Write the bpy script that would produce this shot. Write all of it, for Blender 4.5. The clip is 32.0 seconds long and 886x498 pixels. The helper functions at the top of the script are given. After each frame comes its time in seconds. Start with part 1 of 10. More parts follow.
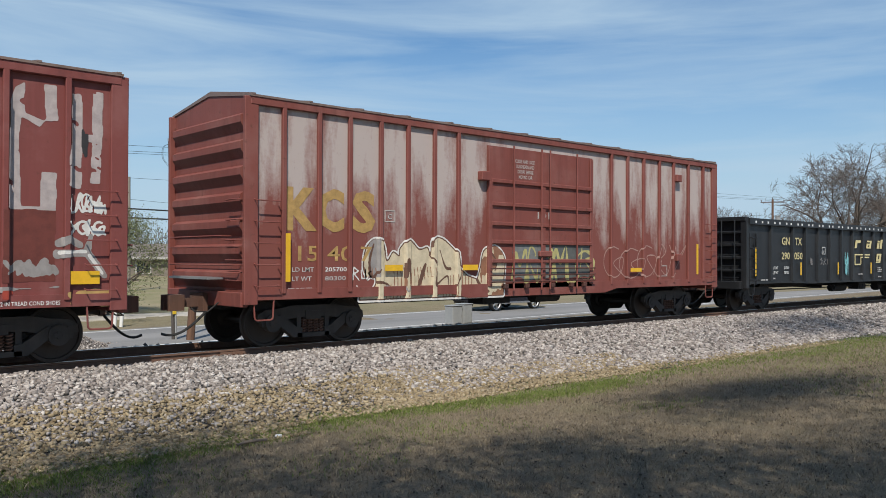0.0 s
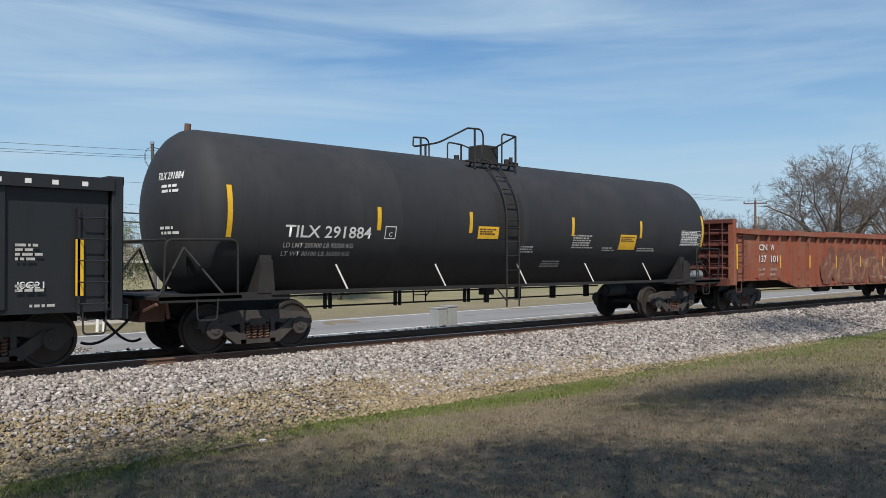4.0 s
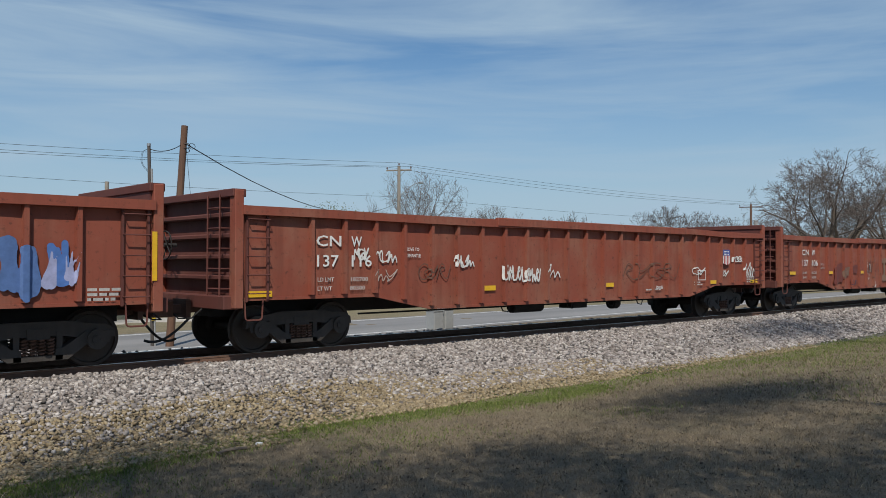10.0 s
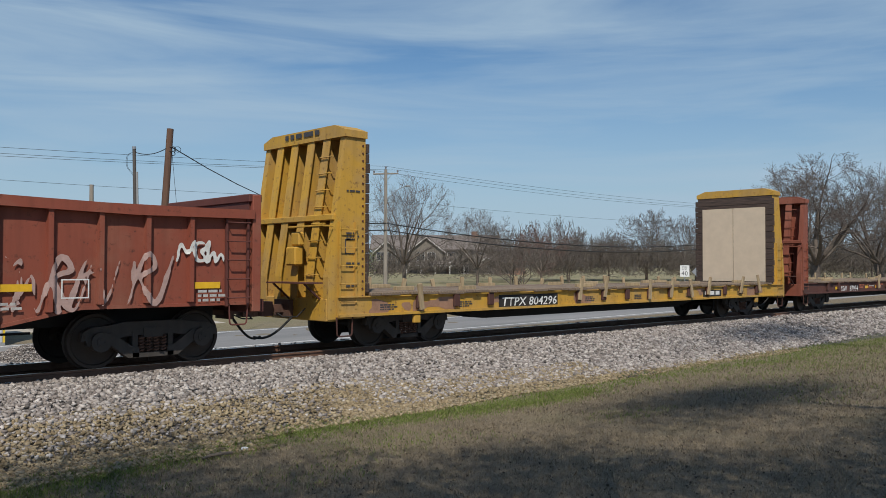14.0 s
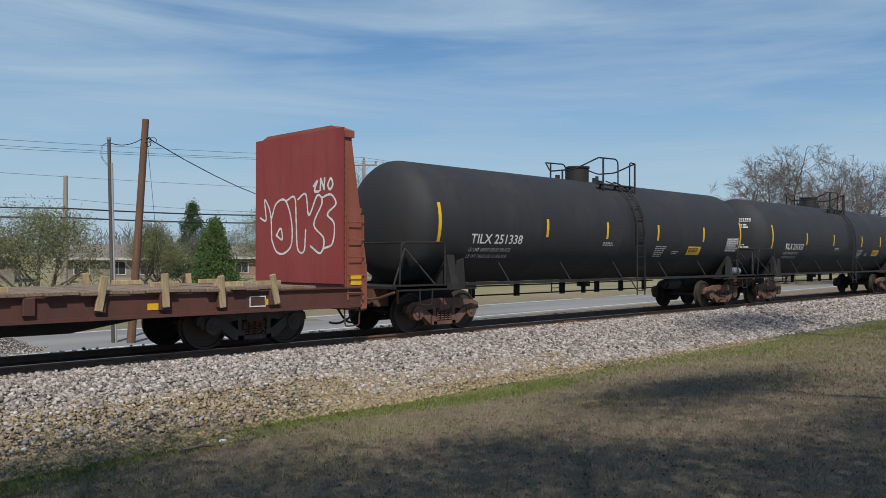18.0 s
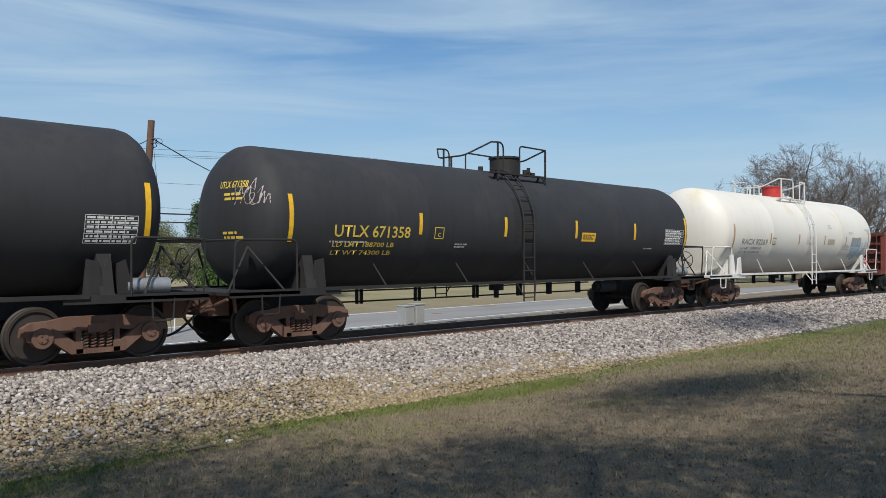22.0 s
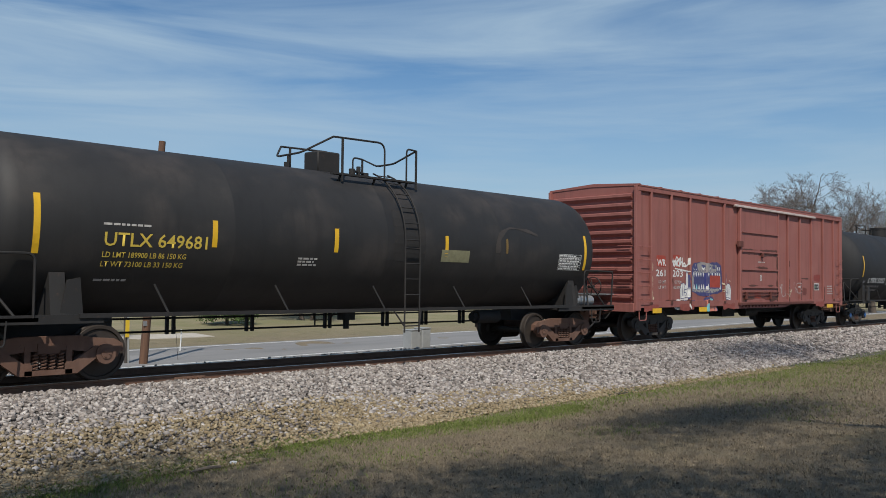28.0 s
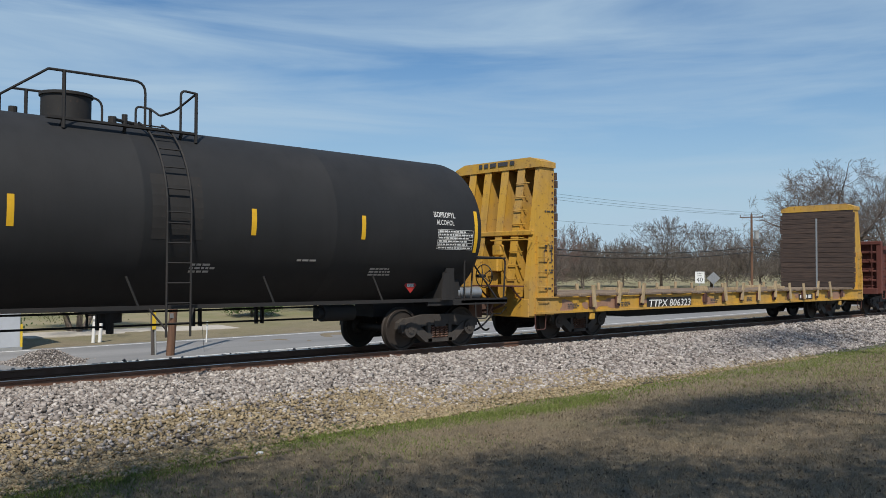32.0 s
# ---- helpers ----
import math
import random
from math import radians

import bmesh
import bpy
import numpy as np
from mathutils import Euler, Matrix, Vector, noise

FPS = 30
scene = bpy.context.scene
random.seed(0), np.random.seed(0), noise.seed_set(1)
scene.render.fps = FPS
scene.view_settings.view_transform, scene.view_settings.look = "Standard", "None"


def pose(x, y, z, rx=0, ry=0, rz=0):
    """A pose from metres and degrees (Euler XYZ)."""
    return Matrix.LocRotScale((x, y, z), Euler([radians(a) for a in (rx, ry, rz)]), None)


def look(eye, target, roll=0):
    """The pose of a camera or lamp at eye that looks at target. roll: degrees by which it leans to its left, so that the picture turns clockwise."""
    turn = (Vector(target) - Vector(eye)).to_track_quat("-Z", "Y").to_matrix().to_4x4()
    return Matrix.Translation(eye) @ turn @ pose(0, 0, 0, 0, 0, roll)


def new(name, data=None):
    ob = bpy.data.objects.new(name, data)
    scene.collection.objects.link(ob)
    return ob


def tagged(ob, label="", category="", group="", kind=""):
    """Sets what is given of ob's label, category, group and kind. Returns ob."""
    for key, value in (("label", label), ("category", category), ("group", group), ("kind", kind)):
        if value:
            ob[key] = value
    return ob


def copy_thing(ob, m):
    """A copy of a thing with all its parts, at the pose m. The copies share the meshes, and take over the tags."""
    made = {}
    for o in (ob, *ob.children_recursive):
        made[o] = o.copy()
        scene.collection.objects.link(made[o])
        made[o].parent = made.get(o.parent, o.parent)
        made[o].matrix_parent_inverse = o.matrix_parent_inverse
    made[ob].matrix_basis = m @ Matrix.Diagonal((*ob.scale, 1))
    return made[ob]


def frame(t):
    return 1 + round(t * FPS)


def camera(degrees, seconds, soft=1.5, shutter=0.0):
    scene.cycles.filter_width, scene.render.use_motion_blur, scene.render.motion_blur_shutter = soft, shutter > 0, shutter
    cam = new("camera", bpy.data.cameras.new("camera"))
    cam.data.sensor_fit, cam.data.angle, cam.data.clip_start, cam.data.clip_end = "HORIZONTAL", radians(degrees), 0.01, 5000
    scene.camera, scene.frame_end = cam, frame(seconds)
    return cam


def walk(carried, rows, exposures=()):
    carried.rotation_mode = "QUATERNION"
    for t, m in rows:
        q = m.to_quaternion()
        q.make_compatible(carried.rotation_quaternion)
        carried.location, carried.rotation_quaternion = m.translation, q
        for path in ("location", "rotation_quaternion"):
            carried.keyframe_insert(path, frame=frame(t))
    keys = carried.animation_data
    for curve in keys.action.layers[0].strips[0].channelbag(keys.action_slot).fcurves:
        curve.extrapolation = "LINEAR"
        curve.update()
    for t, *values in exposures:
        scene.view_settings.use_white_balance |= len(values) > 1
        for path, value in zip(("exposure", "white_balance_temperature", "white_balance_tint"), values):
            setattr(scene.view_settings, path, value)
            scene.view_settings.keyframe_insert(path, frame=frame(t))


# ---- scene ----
cam = camera(55.81, 32.0, soft=0.6)
EYE = (0.0, -14.790, 1.687)
# seconds, yaw, pitch, roll of the hand-held camera, which stays on its spot
TURNS = [
    (0, -41.72, 0.67, -0.19), (0.5, -41.61, 0.54, -0.05), (1, -41.68, 0.39, -0.10), (1.5, -41.83, 0.24, -0.18),
    (2, -41.97, 0.19, -0.08), (2.5, -42.28, 0.35, 0.07), (3, -42.96, 0.54, 0.16), (3.5, -42.90, 0.72, 0.23),
    (4, -42.73, 0.82, 0.07), (4.5, -42.59, 0.79, 0.07), (6.5, -42.76, 1.22, 0.03), (7, -42.77, 1.22, -0.06),
    (7.5, -42.89, 1.33, -0.08), (8, -42.90, 1.41, -0.10), (8.5, -42.84, 1.32, 0.04), (9, -43.02, 1.28, 0.10),
    (9.5, -43.01, 1.22, -0.11), (10, -43.01, 0.99, -0.12), (10.5, -43.09, 0.95, -0.15), (11, -43.05, 0.95, -0.17),
    (11.5, -43.10, 0.99, -0.30), (12, -43.13, 0.96, -0.42), (12.5, -42.88, 0.87, -0.32), (13, -43.04, 0.86, -0.28),
    (13.5, -43.58, 1.04, -0.18), (14, -43.91, 1.23, -0.13), (14.5, -44.12, 1.20, 0.04), (16.5, -45.35, 0.70, 0.02),
    (17, -45.28, 0.65, -0.06), (17.5, -45.47, 0.65, -0.00), (18, -45.39, 0.65, -0.03), (18.5, -45.19, 0.64, -0.05),
    (19, -45.33, 0.57, -0.14), (19.5, -45.36, 0.51, -0.00), (20, -45.59, 0.56, 0.03), (20.5, -45.67, 0.54, -0.12),
    (21, -45.52, 0.60, 0.05), (21.5, -45.37, 0.63, 0.03), (22, -45.01, 0.64, 0.17), (22.5, -44.76, 0.66, 0.24),
    (23, -44.44, 0.74, 0.05), (23.5, -44.52, 0.90, 0.03), (24, -44.64, 1.14, -0.12), (24.5, -44.38, 1.18, -0.20),
    (25, -44.41, 1.34, -0.16), (25.5, -44.12, 1.40, 0.00), (27.5, -44.37, 2.29, -0.49), (28, -44.57, 2.32, -0.64),
    (28.5, -43.90, 2.27, -0.67), (29, -43.31, 2.33, -0.59), (29.5, -42.89, 2.33, -0.69), (30, -42.55, 2.15, -0.62),
    (30.5, -42.87, 2.12, -0.30), (31, -43.66, 2.02, -0.16), (31.5, -43.41, 1.78, -0.21), (32, -42.98, 1.65, -0.22),
]
# the hand's slow sway: seconds, metres to its right, metres up
SWAY = [(0, 0.006, -0.021), (1, 0.009, -0.016), (2, 0.017, -0.008), (3, 0.019, -0.004), (4, 0.021, -0.009), (6.5, 0.014, -0.009), (8, 0.004, -0.008), (9.5, 0.002, 0.001), (11, 0.004, 0.01), (12.5, 0.009, 0.016), (14, 0.006, 0.011), (16.5, 0.007, 0.01), (18, 0.002, 0.007), (19.5, -0.002, 0.006), (21, 0.005, 0.007), (22.5, 0.002, 0.005), (24, -0.001, -0.002), (25.5, 0.001, -0.003), (27.5, -0.011, -0.007), (29, -0.018, -0.01), (30.5, -0.021, -0.006), (32, -0.011, -0.002)]


def swayed(t):
    """Where the lens stands at t seconds."""
    i = max(k for k in range(len(SWAY) - 1) if SWAY[k][0] <= t)
    (a, u, w), (b, p, q) = SWAY[i], SWAY[i + 1]
    f = (t - a) / (b - a)
    side, up = u + (p - u) * f, w + (q - w) * f
    return EYE[0] + side * math.cos(radians(43.5)), EYE[1] - side * math.sin(radians(43.5)), EYE[2] + up


# the automatic exposure opens for the dark tank cars
EXPOSED = [(0, 0.2), (2, 0.15), (4, 0.2), (5.5, 0.1), (7, -0.02), (13, -0.08), (15, -0.08), (17, -0.04), (18.5, 0.03), (19.5, 0.13), (20, 0.16), (22, 0.17), (24, -0.07), (25, -0.17), (27, -0.06), (28, -0.04), (29, 0.1), (30, 0.13), (32, 0.08)]
walk(cam, [(t, pose(*swayed(t), 90 + pitch, roll, yaw)) for t, yaw, pitch, roll in TURNS], EXPOSED)

# how far the train has rolled, second by second
ROLLED = [
    0.00, 9.75, 19.51, 29.28, 39.07, 48.88, 58.72, 68.59, 78.49, 88.41, 98.34,
    108.29, 118.24, 128.22, 138.21, 148.23, 158.27, 168.31, 178.33, 188.33, 198.31, 208.29,
    218.29, 228.32, 238.36, 248.42, 258.48, 268.55, 278.63, 288.74, 298.90, 308.98, 319.39,
]

# ---- world, sun ----
SUN_AZIMUTH, SUN_HEIGHT = 222.0, 50.0   # degrees clockwise from +y, degrees above the ground
world = bpy.data.worlds.new("sky")
scene.world = world
world.use_nodes = True
wn, wl = world.node_tree.nodes, world.node_tree.links
wn.clear()
sky = wn.new("ShaderNodeTexSky")
sky.sky_type, sky.sun_disc = "NISHITA", False
sky.sun_elevation, sky.sun_rotation = radians(SUN_HEIGHT), radians(SUN_AZIMUTH)
sky.air_density, sky.dust_density, sky.ozone_density = 1.0, 0.15, 3.0
way = wn.new("ShaderNodeTexCoord")
flat = wn.new("ShaderNodeMapping")
flat.inputs["Rotation"].default_value = (radians(4), radians(-3), radians(38))
flat.inputs["Scale"].default_value = (1.0, 1.0, 9.0)
streak = wn.new("ShaderNodeTexNoise")
streak.inputs["Scale"].default_value, streak.inputs["Detail"].default_value = 1.7, 7.0
streak.inputs["Roughness"].default_value, streak.inputs["Distortion"].default_value = 0.55, 0.5
cover = wn.new("ShaderNodeValToRGB")
cover.color_ramp.elements[0].position, cover.color_ramp.elements[1].position = 0.42, 0.69
cover.color_ramp.elements[1].color = (0.8, 0.8, 0.8, 1)
rich = wn.new("ShaderNodeHueSaturation")
rich.inputs["Saturation"].default_value, rich.inputs["Value"].default_value = 1.2, 0.95
# pale blue haze towards the horizon
height = wn.new("ShaderNodeSeparateXYZ")
hazy = wn.new("ShaderNodeMapRange")
hazy.inputs["From Min"].default_value, hazy.inputs["From Max"].default_value = 0.0, 0.26
hazy.inputs["To Min"].default_value, hazy.inputs["To Max"].default_value = 0.92, 0.0
haze = wn.new("ShaderNodeMixRGB")
haze.inputs["Color2"].default_value = (3.3, 4.75, 6.2, 1)
veil = wn.new("ShaderNodeMixRGB")
veil.inputs["Color2"].default_value = (4.1, 5.5, 6.8, 1)
back = wn.new("ShaderNodeBackground")
back.inputs["Strength"].default_value = 0.098
out = wn.new("ShaderNodeOutputWorld")
wl.new(way.outputs["Generated"], flat.inputs["Vector"])
wl.new(way.outputs["Generated"], height.inputs["Vector"])
wl.new(height.outputs["Z"], hazy.inputs["Value"])
wl.new(flat.outputs["Vector"], streak.inputs["Vector"])
wl.new(streak.outputs["Fac"], cover.inputs["Fac"])
wl.new(sky.outputs["Color"], rich.inputs["Color"])
wl.new(rich.outputs["Color"], haze.inputs["Color1"])
wl.new(hazy.outputs["Result"], haze.inputs["Fac"])
wl.new(haze.outputs["Color"], veil.inputs["Color1"])
wl.new(cover.outputs["Color"], veil.inputs["Fac"])
wl.new(veil.outputs["Color"], back.inputs["Color"])
wl.new(back.outputs["Background"], out.inputs["Surface"])

sun = new("sun", bpy.data.lights.new("sun", "SUN"))
sun.data.energy, sun.data.angle, sun.data.color = 4.0, radians(0.7), (1.0, 0.94, 0.84)
SUN_WAY = Vector((math.sin(radians(SUN_AZIMUTH)) * math.cos(radians(SUN_HEIGHT)), math.cos(radians(SUN_AZIMUTH)) * math.cos(radians(SUN_HEIGHT)), math.sin(radians(SUN_HEIGHT))))
sun.matrix_world = look(SUN_WAY * 100, (0, 0, 0))

# ---- materials ----


def nodes_of(name):
    m = bpy.data.materials.new(name)
    m.use_nodes = True
    n, l = m.node_tree.nodes, m.node_tree.links
    return m, n, l, n["Principled BSDF"]


def noise_node(n, l, scale, detail=5.0, rough=0.6, stretch=None, coord="Object"):
    tc = n.new("ShaderNodeTexCoord")
    tex = n.new("ShaderNodeTexNoise")
    tex.inputs["Scale"].default_value, tex.inputs["Detail"].default_value, tex.inputs["Roughness"].default_value = scale, detail, rough
    if stretch:
        mp = n.new("ShaderNodeMapping")
        mp.inputs["Scale"].default_value = stretch
        l.new(tc.outputs[coord], mp.inputs["Vector"])
        l.new(mp.outputs["Vector"], tex.inputs["Vector"])
    else:
        l.new(tc.outputs[coord], tex.inputs["Vector"])
    return tex.outputs["Fac"]


def ramp(n, l, fac, a, b, top=1.0):
    r = n.new("ShaderNodeMapRange")
    r.inputs["From Min"].default_value, r.inputs["From Max"].default_value, r.inputs["To Max"].default_value = a, b, top
    l.new(fac, r.inputs["Value"])
    return r.outputs["Result"]


def mix(n, l, fac, a, b):
    m = n.new("ShaderNodeMixRGB")
    for slot, v in (("Fac", fac), ("Color1", a), ("Color2", b)):
        if isinstance(v, tuple):
            m.inputs[slot].default_value = (*v, 1)
        elif isinstance(v, float):
            m.inputs[slot].default_value = v
        else:
            l.new(v, m.inputs[slot])
    return m.outputs["Color"]


def bump(n, l, p, height, strength=0.3, distance=0.01):
    b = n.new("ShaderNodeBump")
    b.inputs["Strength"].default_value, b.inputs["Distance"].default_value = strength, distance
    l.new(height, b.inputs["Height"])
    l.new(b.outputs["Normal"], p.inputs["Normal"])


def paint(name, colour, worn, rust=(0.11, 0.04, 0.02), rough=0.55, worn_at=(0.5, 0.75), rust_at=(0.6, 0.72), streaks=True, metal=0.0, size=1.0, runny=0.55, flecks=0.85):
    """Painted or rusty steel: broad fading, vertical run marks, rust flecks and a fine grain."""
    m, n, l, p = nodes_of(name)
    broad = noise_node(n, l, 0.9 * size, 6, 0.62)
    runs = noise_node(n, l, 2.2 * size, 5, 0.6, (2.2, 2.2, 0.16) if streaks else None)
    fleck = noise_node(n, l, 9.0 * size, 8, 0.7)
    fine = noise_node(n, l, 60.0, 4, 0.6)
    c = mix(n, l, ramp(n, l, broad, *worn_at), colour, worn)
    dark = tuple(v * 0.6 for v in colour)
    c = mix(n, l, ramp(n, l, runs, 0.48, 0.72, runny), c, dark)
    c = mix(n, l, ramp(n, l, fleck, *rust_at, flecks), c, rust)
    l.new(c, p.inputs["Base Color"])
    r = n.new("ShaderNodeMapRange")
    r.inputs["To Min"].default_value, r.inputs["To Max"].default_value = max(rough - 0.12, 0.05), min(rough + 0.18, 1)
    l.new(broad, r.inputs["Value"])
    l.new(r.outputs["Result"], p.inputs["Roughness"])
    p.inputs["Metallic"].default_value = metal
    bump(n, l, p, mix(n, l, 0.5, fleck, fine), 0.25, 0.004)
    return m


def plain(name, colour, rough=0.6, metal=0.0, vary=0.25, scale=6.0):
    m, n, l, p = nodes_of(name)
    f = noise_node(n, l, scale, 6, 0.65)
    c = mix(n, l, ramp(n, l, f, 0.3, 0.75), tuple(min(v * (1 + vary), 1) for v in colour), tuple(v * (1 - vary) for v in colour))
    l.new(c, p.inputs["Base Color"])
    p.inputs["Roughness"].default_value, p.inputs["Metallic"].default_value = rough, metal
    bump(n, l, p, f, 0.15, 0.004)
    return m


def chalked(name, colour, chalk, low=0.42, high=0.6):
    """Old red paint gone chalky white in tall ragged patches, thinning downward."""
    m, n, l, p = nodes_of(name)
    patch = noise_node(n, l, 1.25, 8, 0.6, (1.6, 1.0, 0.32))
    run = noise_node(n, l, 3.0, 6, 0.65, (1.6, 1.6, 0.22))
    fleck = noise_node(n, l, 11.0, 8, 0.75)
    tc = n.new("ShaderNodeTexCoord")
    sep = n.new("ShaderNodeSeparateXYZ")
    l.new(tc.outputs["Object"], sep.inputs["Vector"])
    up = n.new("ShaderNodeMapRange")
    up.inputs["From Min"].default_value, up.inputs["From Max"].default_value = 1.3, 3.5
    up.inputs["To Min"].default_value, up.inputs["To Max"].default_value = -0.24, 0.20
    l.new(sep.outputs["Z"], up.inputs["Value"])
    add = n.new("ShaderNodeMath")
    l.new(patch, add.inputs[0])
    l.new(up.outputs["Result"], add.inputs[1])
    ragged = n.new("ShaderNodeMath")
    ragged.operation = "MULTIPLY_ADD"
    ragged.inputs[1].default_value = 0.24
    l.new(fleck, ragged.inputs[0])
    l.new(add.outputs["Value"], ragged.inputs[2])
    runs = n.new("ShaderNodeMath")
    runs.operation = "MULTIPLY_ADD"
    runs.inputs[1].default_value = 0.22
    l.new(run, runs.inputs[0])
    l.new(ragged.outputs["Value"], runs.inputs[2])
    c = mix(n, l, ramp(n, l, runs.outputs["Value"], low + 0.27, high + 0.27, 0.9), colour, chalk)
    c = mix(n, l, ramp(n, l, fleck, 0.6, 0.74, 0.45), c, tuple(v * 0.6 for v in colour))
    l.new(c, p.inputs["Base Color"])
    p.inputs["Roughness"].default_value = 0.75
    bump(n, l, p, fleck, 0.25, 0.004)
    return m


def wood(name, light, dark, scale=5.0, axis=(0.35, 6.0, 6.0)):
    m, n, l, p = nodes_of(name)
    g = noise_node(n, l, scale, 8, 0.65, axis)
    info = n.new("ShaderNodeObjectInfo")
    c = mix(n, l, ramp(n, l, g, 0.35, 0.68), light, dark)
    c = mix(n, l, ramp(n, l, info.outputs["Random"], 0.0, 1.0, 0.35), c, dark)
    l.new(c, p.inputs["Base Color"])
    p.inputs["Roughness"].default_value = 0.85
    bump(n, l, p, g, 0.4, 0.006)
    return m


def grains(name, colours, rough=0.9, scale=14.0):
    """Loose pieces in one mesh, each with a tone of its own."""
    m, n, l, p = nodes_of(name)
    geo = n.new("ShaderNodeNewGeometry")
    cr = n.new("ShaderNodeValToRGB")
    cr.color_ramp.elements[0].color, cr.color_ramp.elements[1].color = (*colours[0], 1), (*colours[-1], 1)
    for i, c in enumerate(colours[1:-1], 1):
        cr.color_ramp.elements.new(i / (len(colours) - 1)).color = (*c, 1)
    l.new(geo.outputs["Random Per Island"], cr.inputs["Fac"])
    f = noise_node(n, l, scale, 5, 0.6)
    c = mix(n, l, ramp(n, l, f, 0.35, 0.7, 0.4), cr.outputs["Color"], tuple(v * 0.5 for v in colours[0]))
    l.new(c, p.inputs["Base Color"])
    p.inputs["Roughness"].default_value = rough
    return m


M_BLACK = paint("black_tank_paint", (0.022, 0.023, 0.026), (0.034, 0.034, 0.037), (0.05, 0.04, 0.035), 0.72, rust_at=(0.72, 0.85))
M_BLACK_CLEAN = paint("clean_black_tank_paint", (0.013, 0.0135, 0.015), (0.02, 0.02, 0.022), (0.03, 0.026, 0.023), 0.7, rust_at=(0.76, 0.88))
M_BLACK_OLD = paint("weathered_black_paint", (0.019, 0.018, 0.018), (0.036, 0.031, 0.029), (0.055, 0.036, 0.03), 0.62, worn_at=(0.48, 0.66), rust_at=(0.66, 0.8))
M_BLACK_GON = paint("satin_black_paint", (0.016, 0.017, 0.019), (0.03, 0.03, 0.032), (0.06, 0.05, 0.045), 0.45, rust_at=(0.7, 0.85))
M_CHASSIS = paint("underframe_black", (0.018, 0.017, 0.017), (0.035, 0.03, 0.028), (0.06, 0.035, 0.025), 0.75)
M_WHITE_TANK = paint("stained_white_paint", (0.66, 0.635, 0.575), (0.60, 0.53, 0.38), (0.42, 0.34, 0.22), 0.5, worn_at=(0.56, 0.72), rust_at=(0.72, 0.9), size=0.6, runny=0.12, flecks=0.5)
M_WHITE_DIRTY = paint("dirty_white_steel", (0.66, 0.65, 0.62), (0.5, 0.46, 0.4), (0.25, 0.14, 0.08), 0.55)
M_CHALK = chalked("chalked_brown_red_paint", (0.2, 0.06, 0.047), (0.47, 0.41, 0.385), 0.40, 0.66)
M_KBROWN = paint("brown_red_paint", (0.205, 0.058, 0.045), (0.25, 0.105, 0.088), (0.09, 0.035, 0.022), 0.62)
M_KROOF = paint("galvanised_roof", (0.23, 0.16, 0.135), (0.27, 0.2, 0.17), (0.17, 0.08, 0.05), 0.5, metal=0.3)
M_PINK = paint("faded_red_brown_paint", (0.275, 0.098, 0.082), (0.31, 0.125, 0.105), (0.17, 0.045, 0.03), 0.66, rust_at=(0.7, 0.82))
M_REDDISH = paint("old_boxcar_red", (0.2, 0.052, 0.045), (0.26, 0.1, 0.09), (0.12, 0.04, 0.03), 0.6)
M_GON_A = paint("orange_brown_steel", (0.26, 0.075, 0.04), (0.26, 0.115, 0.07), (0.10, 0.035, 0.02), 0.72, worn_at=(0.46, 0.64), rust_at=(0.56, 0.67))
M_GON = paint("red_oxide_steel", (0.25, 0.063, 0.036), (0.26, 0.098, 0.062), (0.085, 0.028, 0.018), 0.7, worn_at=(0.46, 0.64), rust_at=(0.57, 0.68))
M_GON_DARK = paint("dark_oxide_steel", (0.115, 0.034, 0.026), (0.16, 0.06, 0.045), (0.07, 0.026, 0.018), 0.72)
M_SP = paint("maroon_brown_steel", (0.185, 0.044, 0.034), (0.2, 0.075, 0.058), (0.08, 0.028, 0.02), 0.66, rust_at=(0.57, 0.68))
M_YELLOW = paint("worn_yellow_paint", (0.54, 0.305, 0.04), (0.42, 0.26, 0.085), (0.12, 0.055, 0.03), 0.65, worn_at=(0.46, 0.66), rust_at=(0.56, 0.70))
M_FLAT9 = paint("rust_brown_sill", (0.10, 0.036, 0.026), (0.05, 0.033, 0.03), (0.17, 0.06, 0.03), 0.75)
M_BULKRUST = paint("bulkhead_rust_red", (0.25, 0.075, 0.045), (0.3, 0.11, 0.07), (0.09, 0.035, 0.025), 0.7, rust_at=(0.58, 0.7))
M_BULKRED = paint("bulkhead_red", (0.255, 0.04, 0.036), (0.28, 0.06, 0.052), (0.16, 0.035, 0.03), 0.6, rust_at=(0.72, 0.85))
M_TRUCK_BROWN = paint("rusty_cast_steel", (0.135, 0.07, 0.048), (0.19, 0.115, 0.085), (0.07, 0.038, 0.028), 0.8)
M_TRUCK_BLACK = paint("greasy_cast_steel", (0.05, 0.043, 0.038), (0.085, 0.07, 0.06), (0.075, 0.05, 0.038), 0.75)
M_WHEEL = paint("wheel_steel", (0.05, 0.04, 0.034), (0.075, 0.06, 0.05), (0.04, 0.025, 0.02), 0.6, metal=0.4, streaks=False)
M_TREAD = plain("polished_tread", (0.42, 0.41, 0.4), 0.3, 1.0)
M_RUBBER = plain("hose_rubber", (0.02, 0.02, 0.02), 0.6)
M_COUPLER = paint("coupler_casting", (0.12, 0.06, 0.04), (0.07, 0.045, 0.04), (0.16, 0.07, 0.04), 0.8)
M_STRIPE = plain("yellow_reflector", (0.72, 0.42, 0.02), 0.4, vary=0.12)
M_PLACARD = plain("orange_yellow_placard", (0.78, 0.45, 0.03), 0.5, vary=0.1)
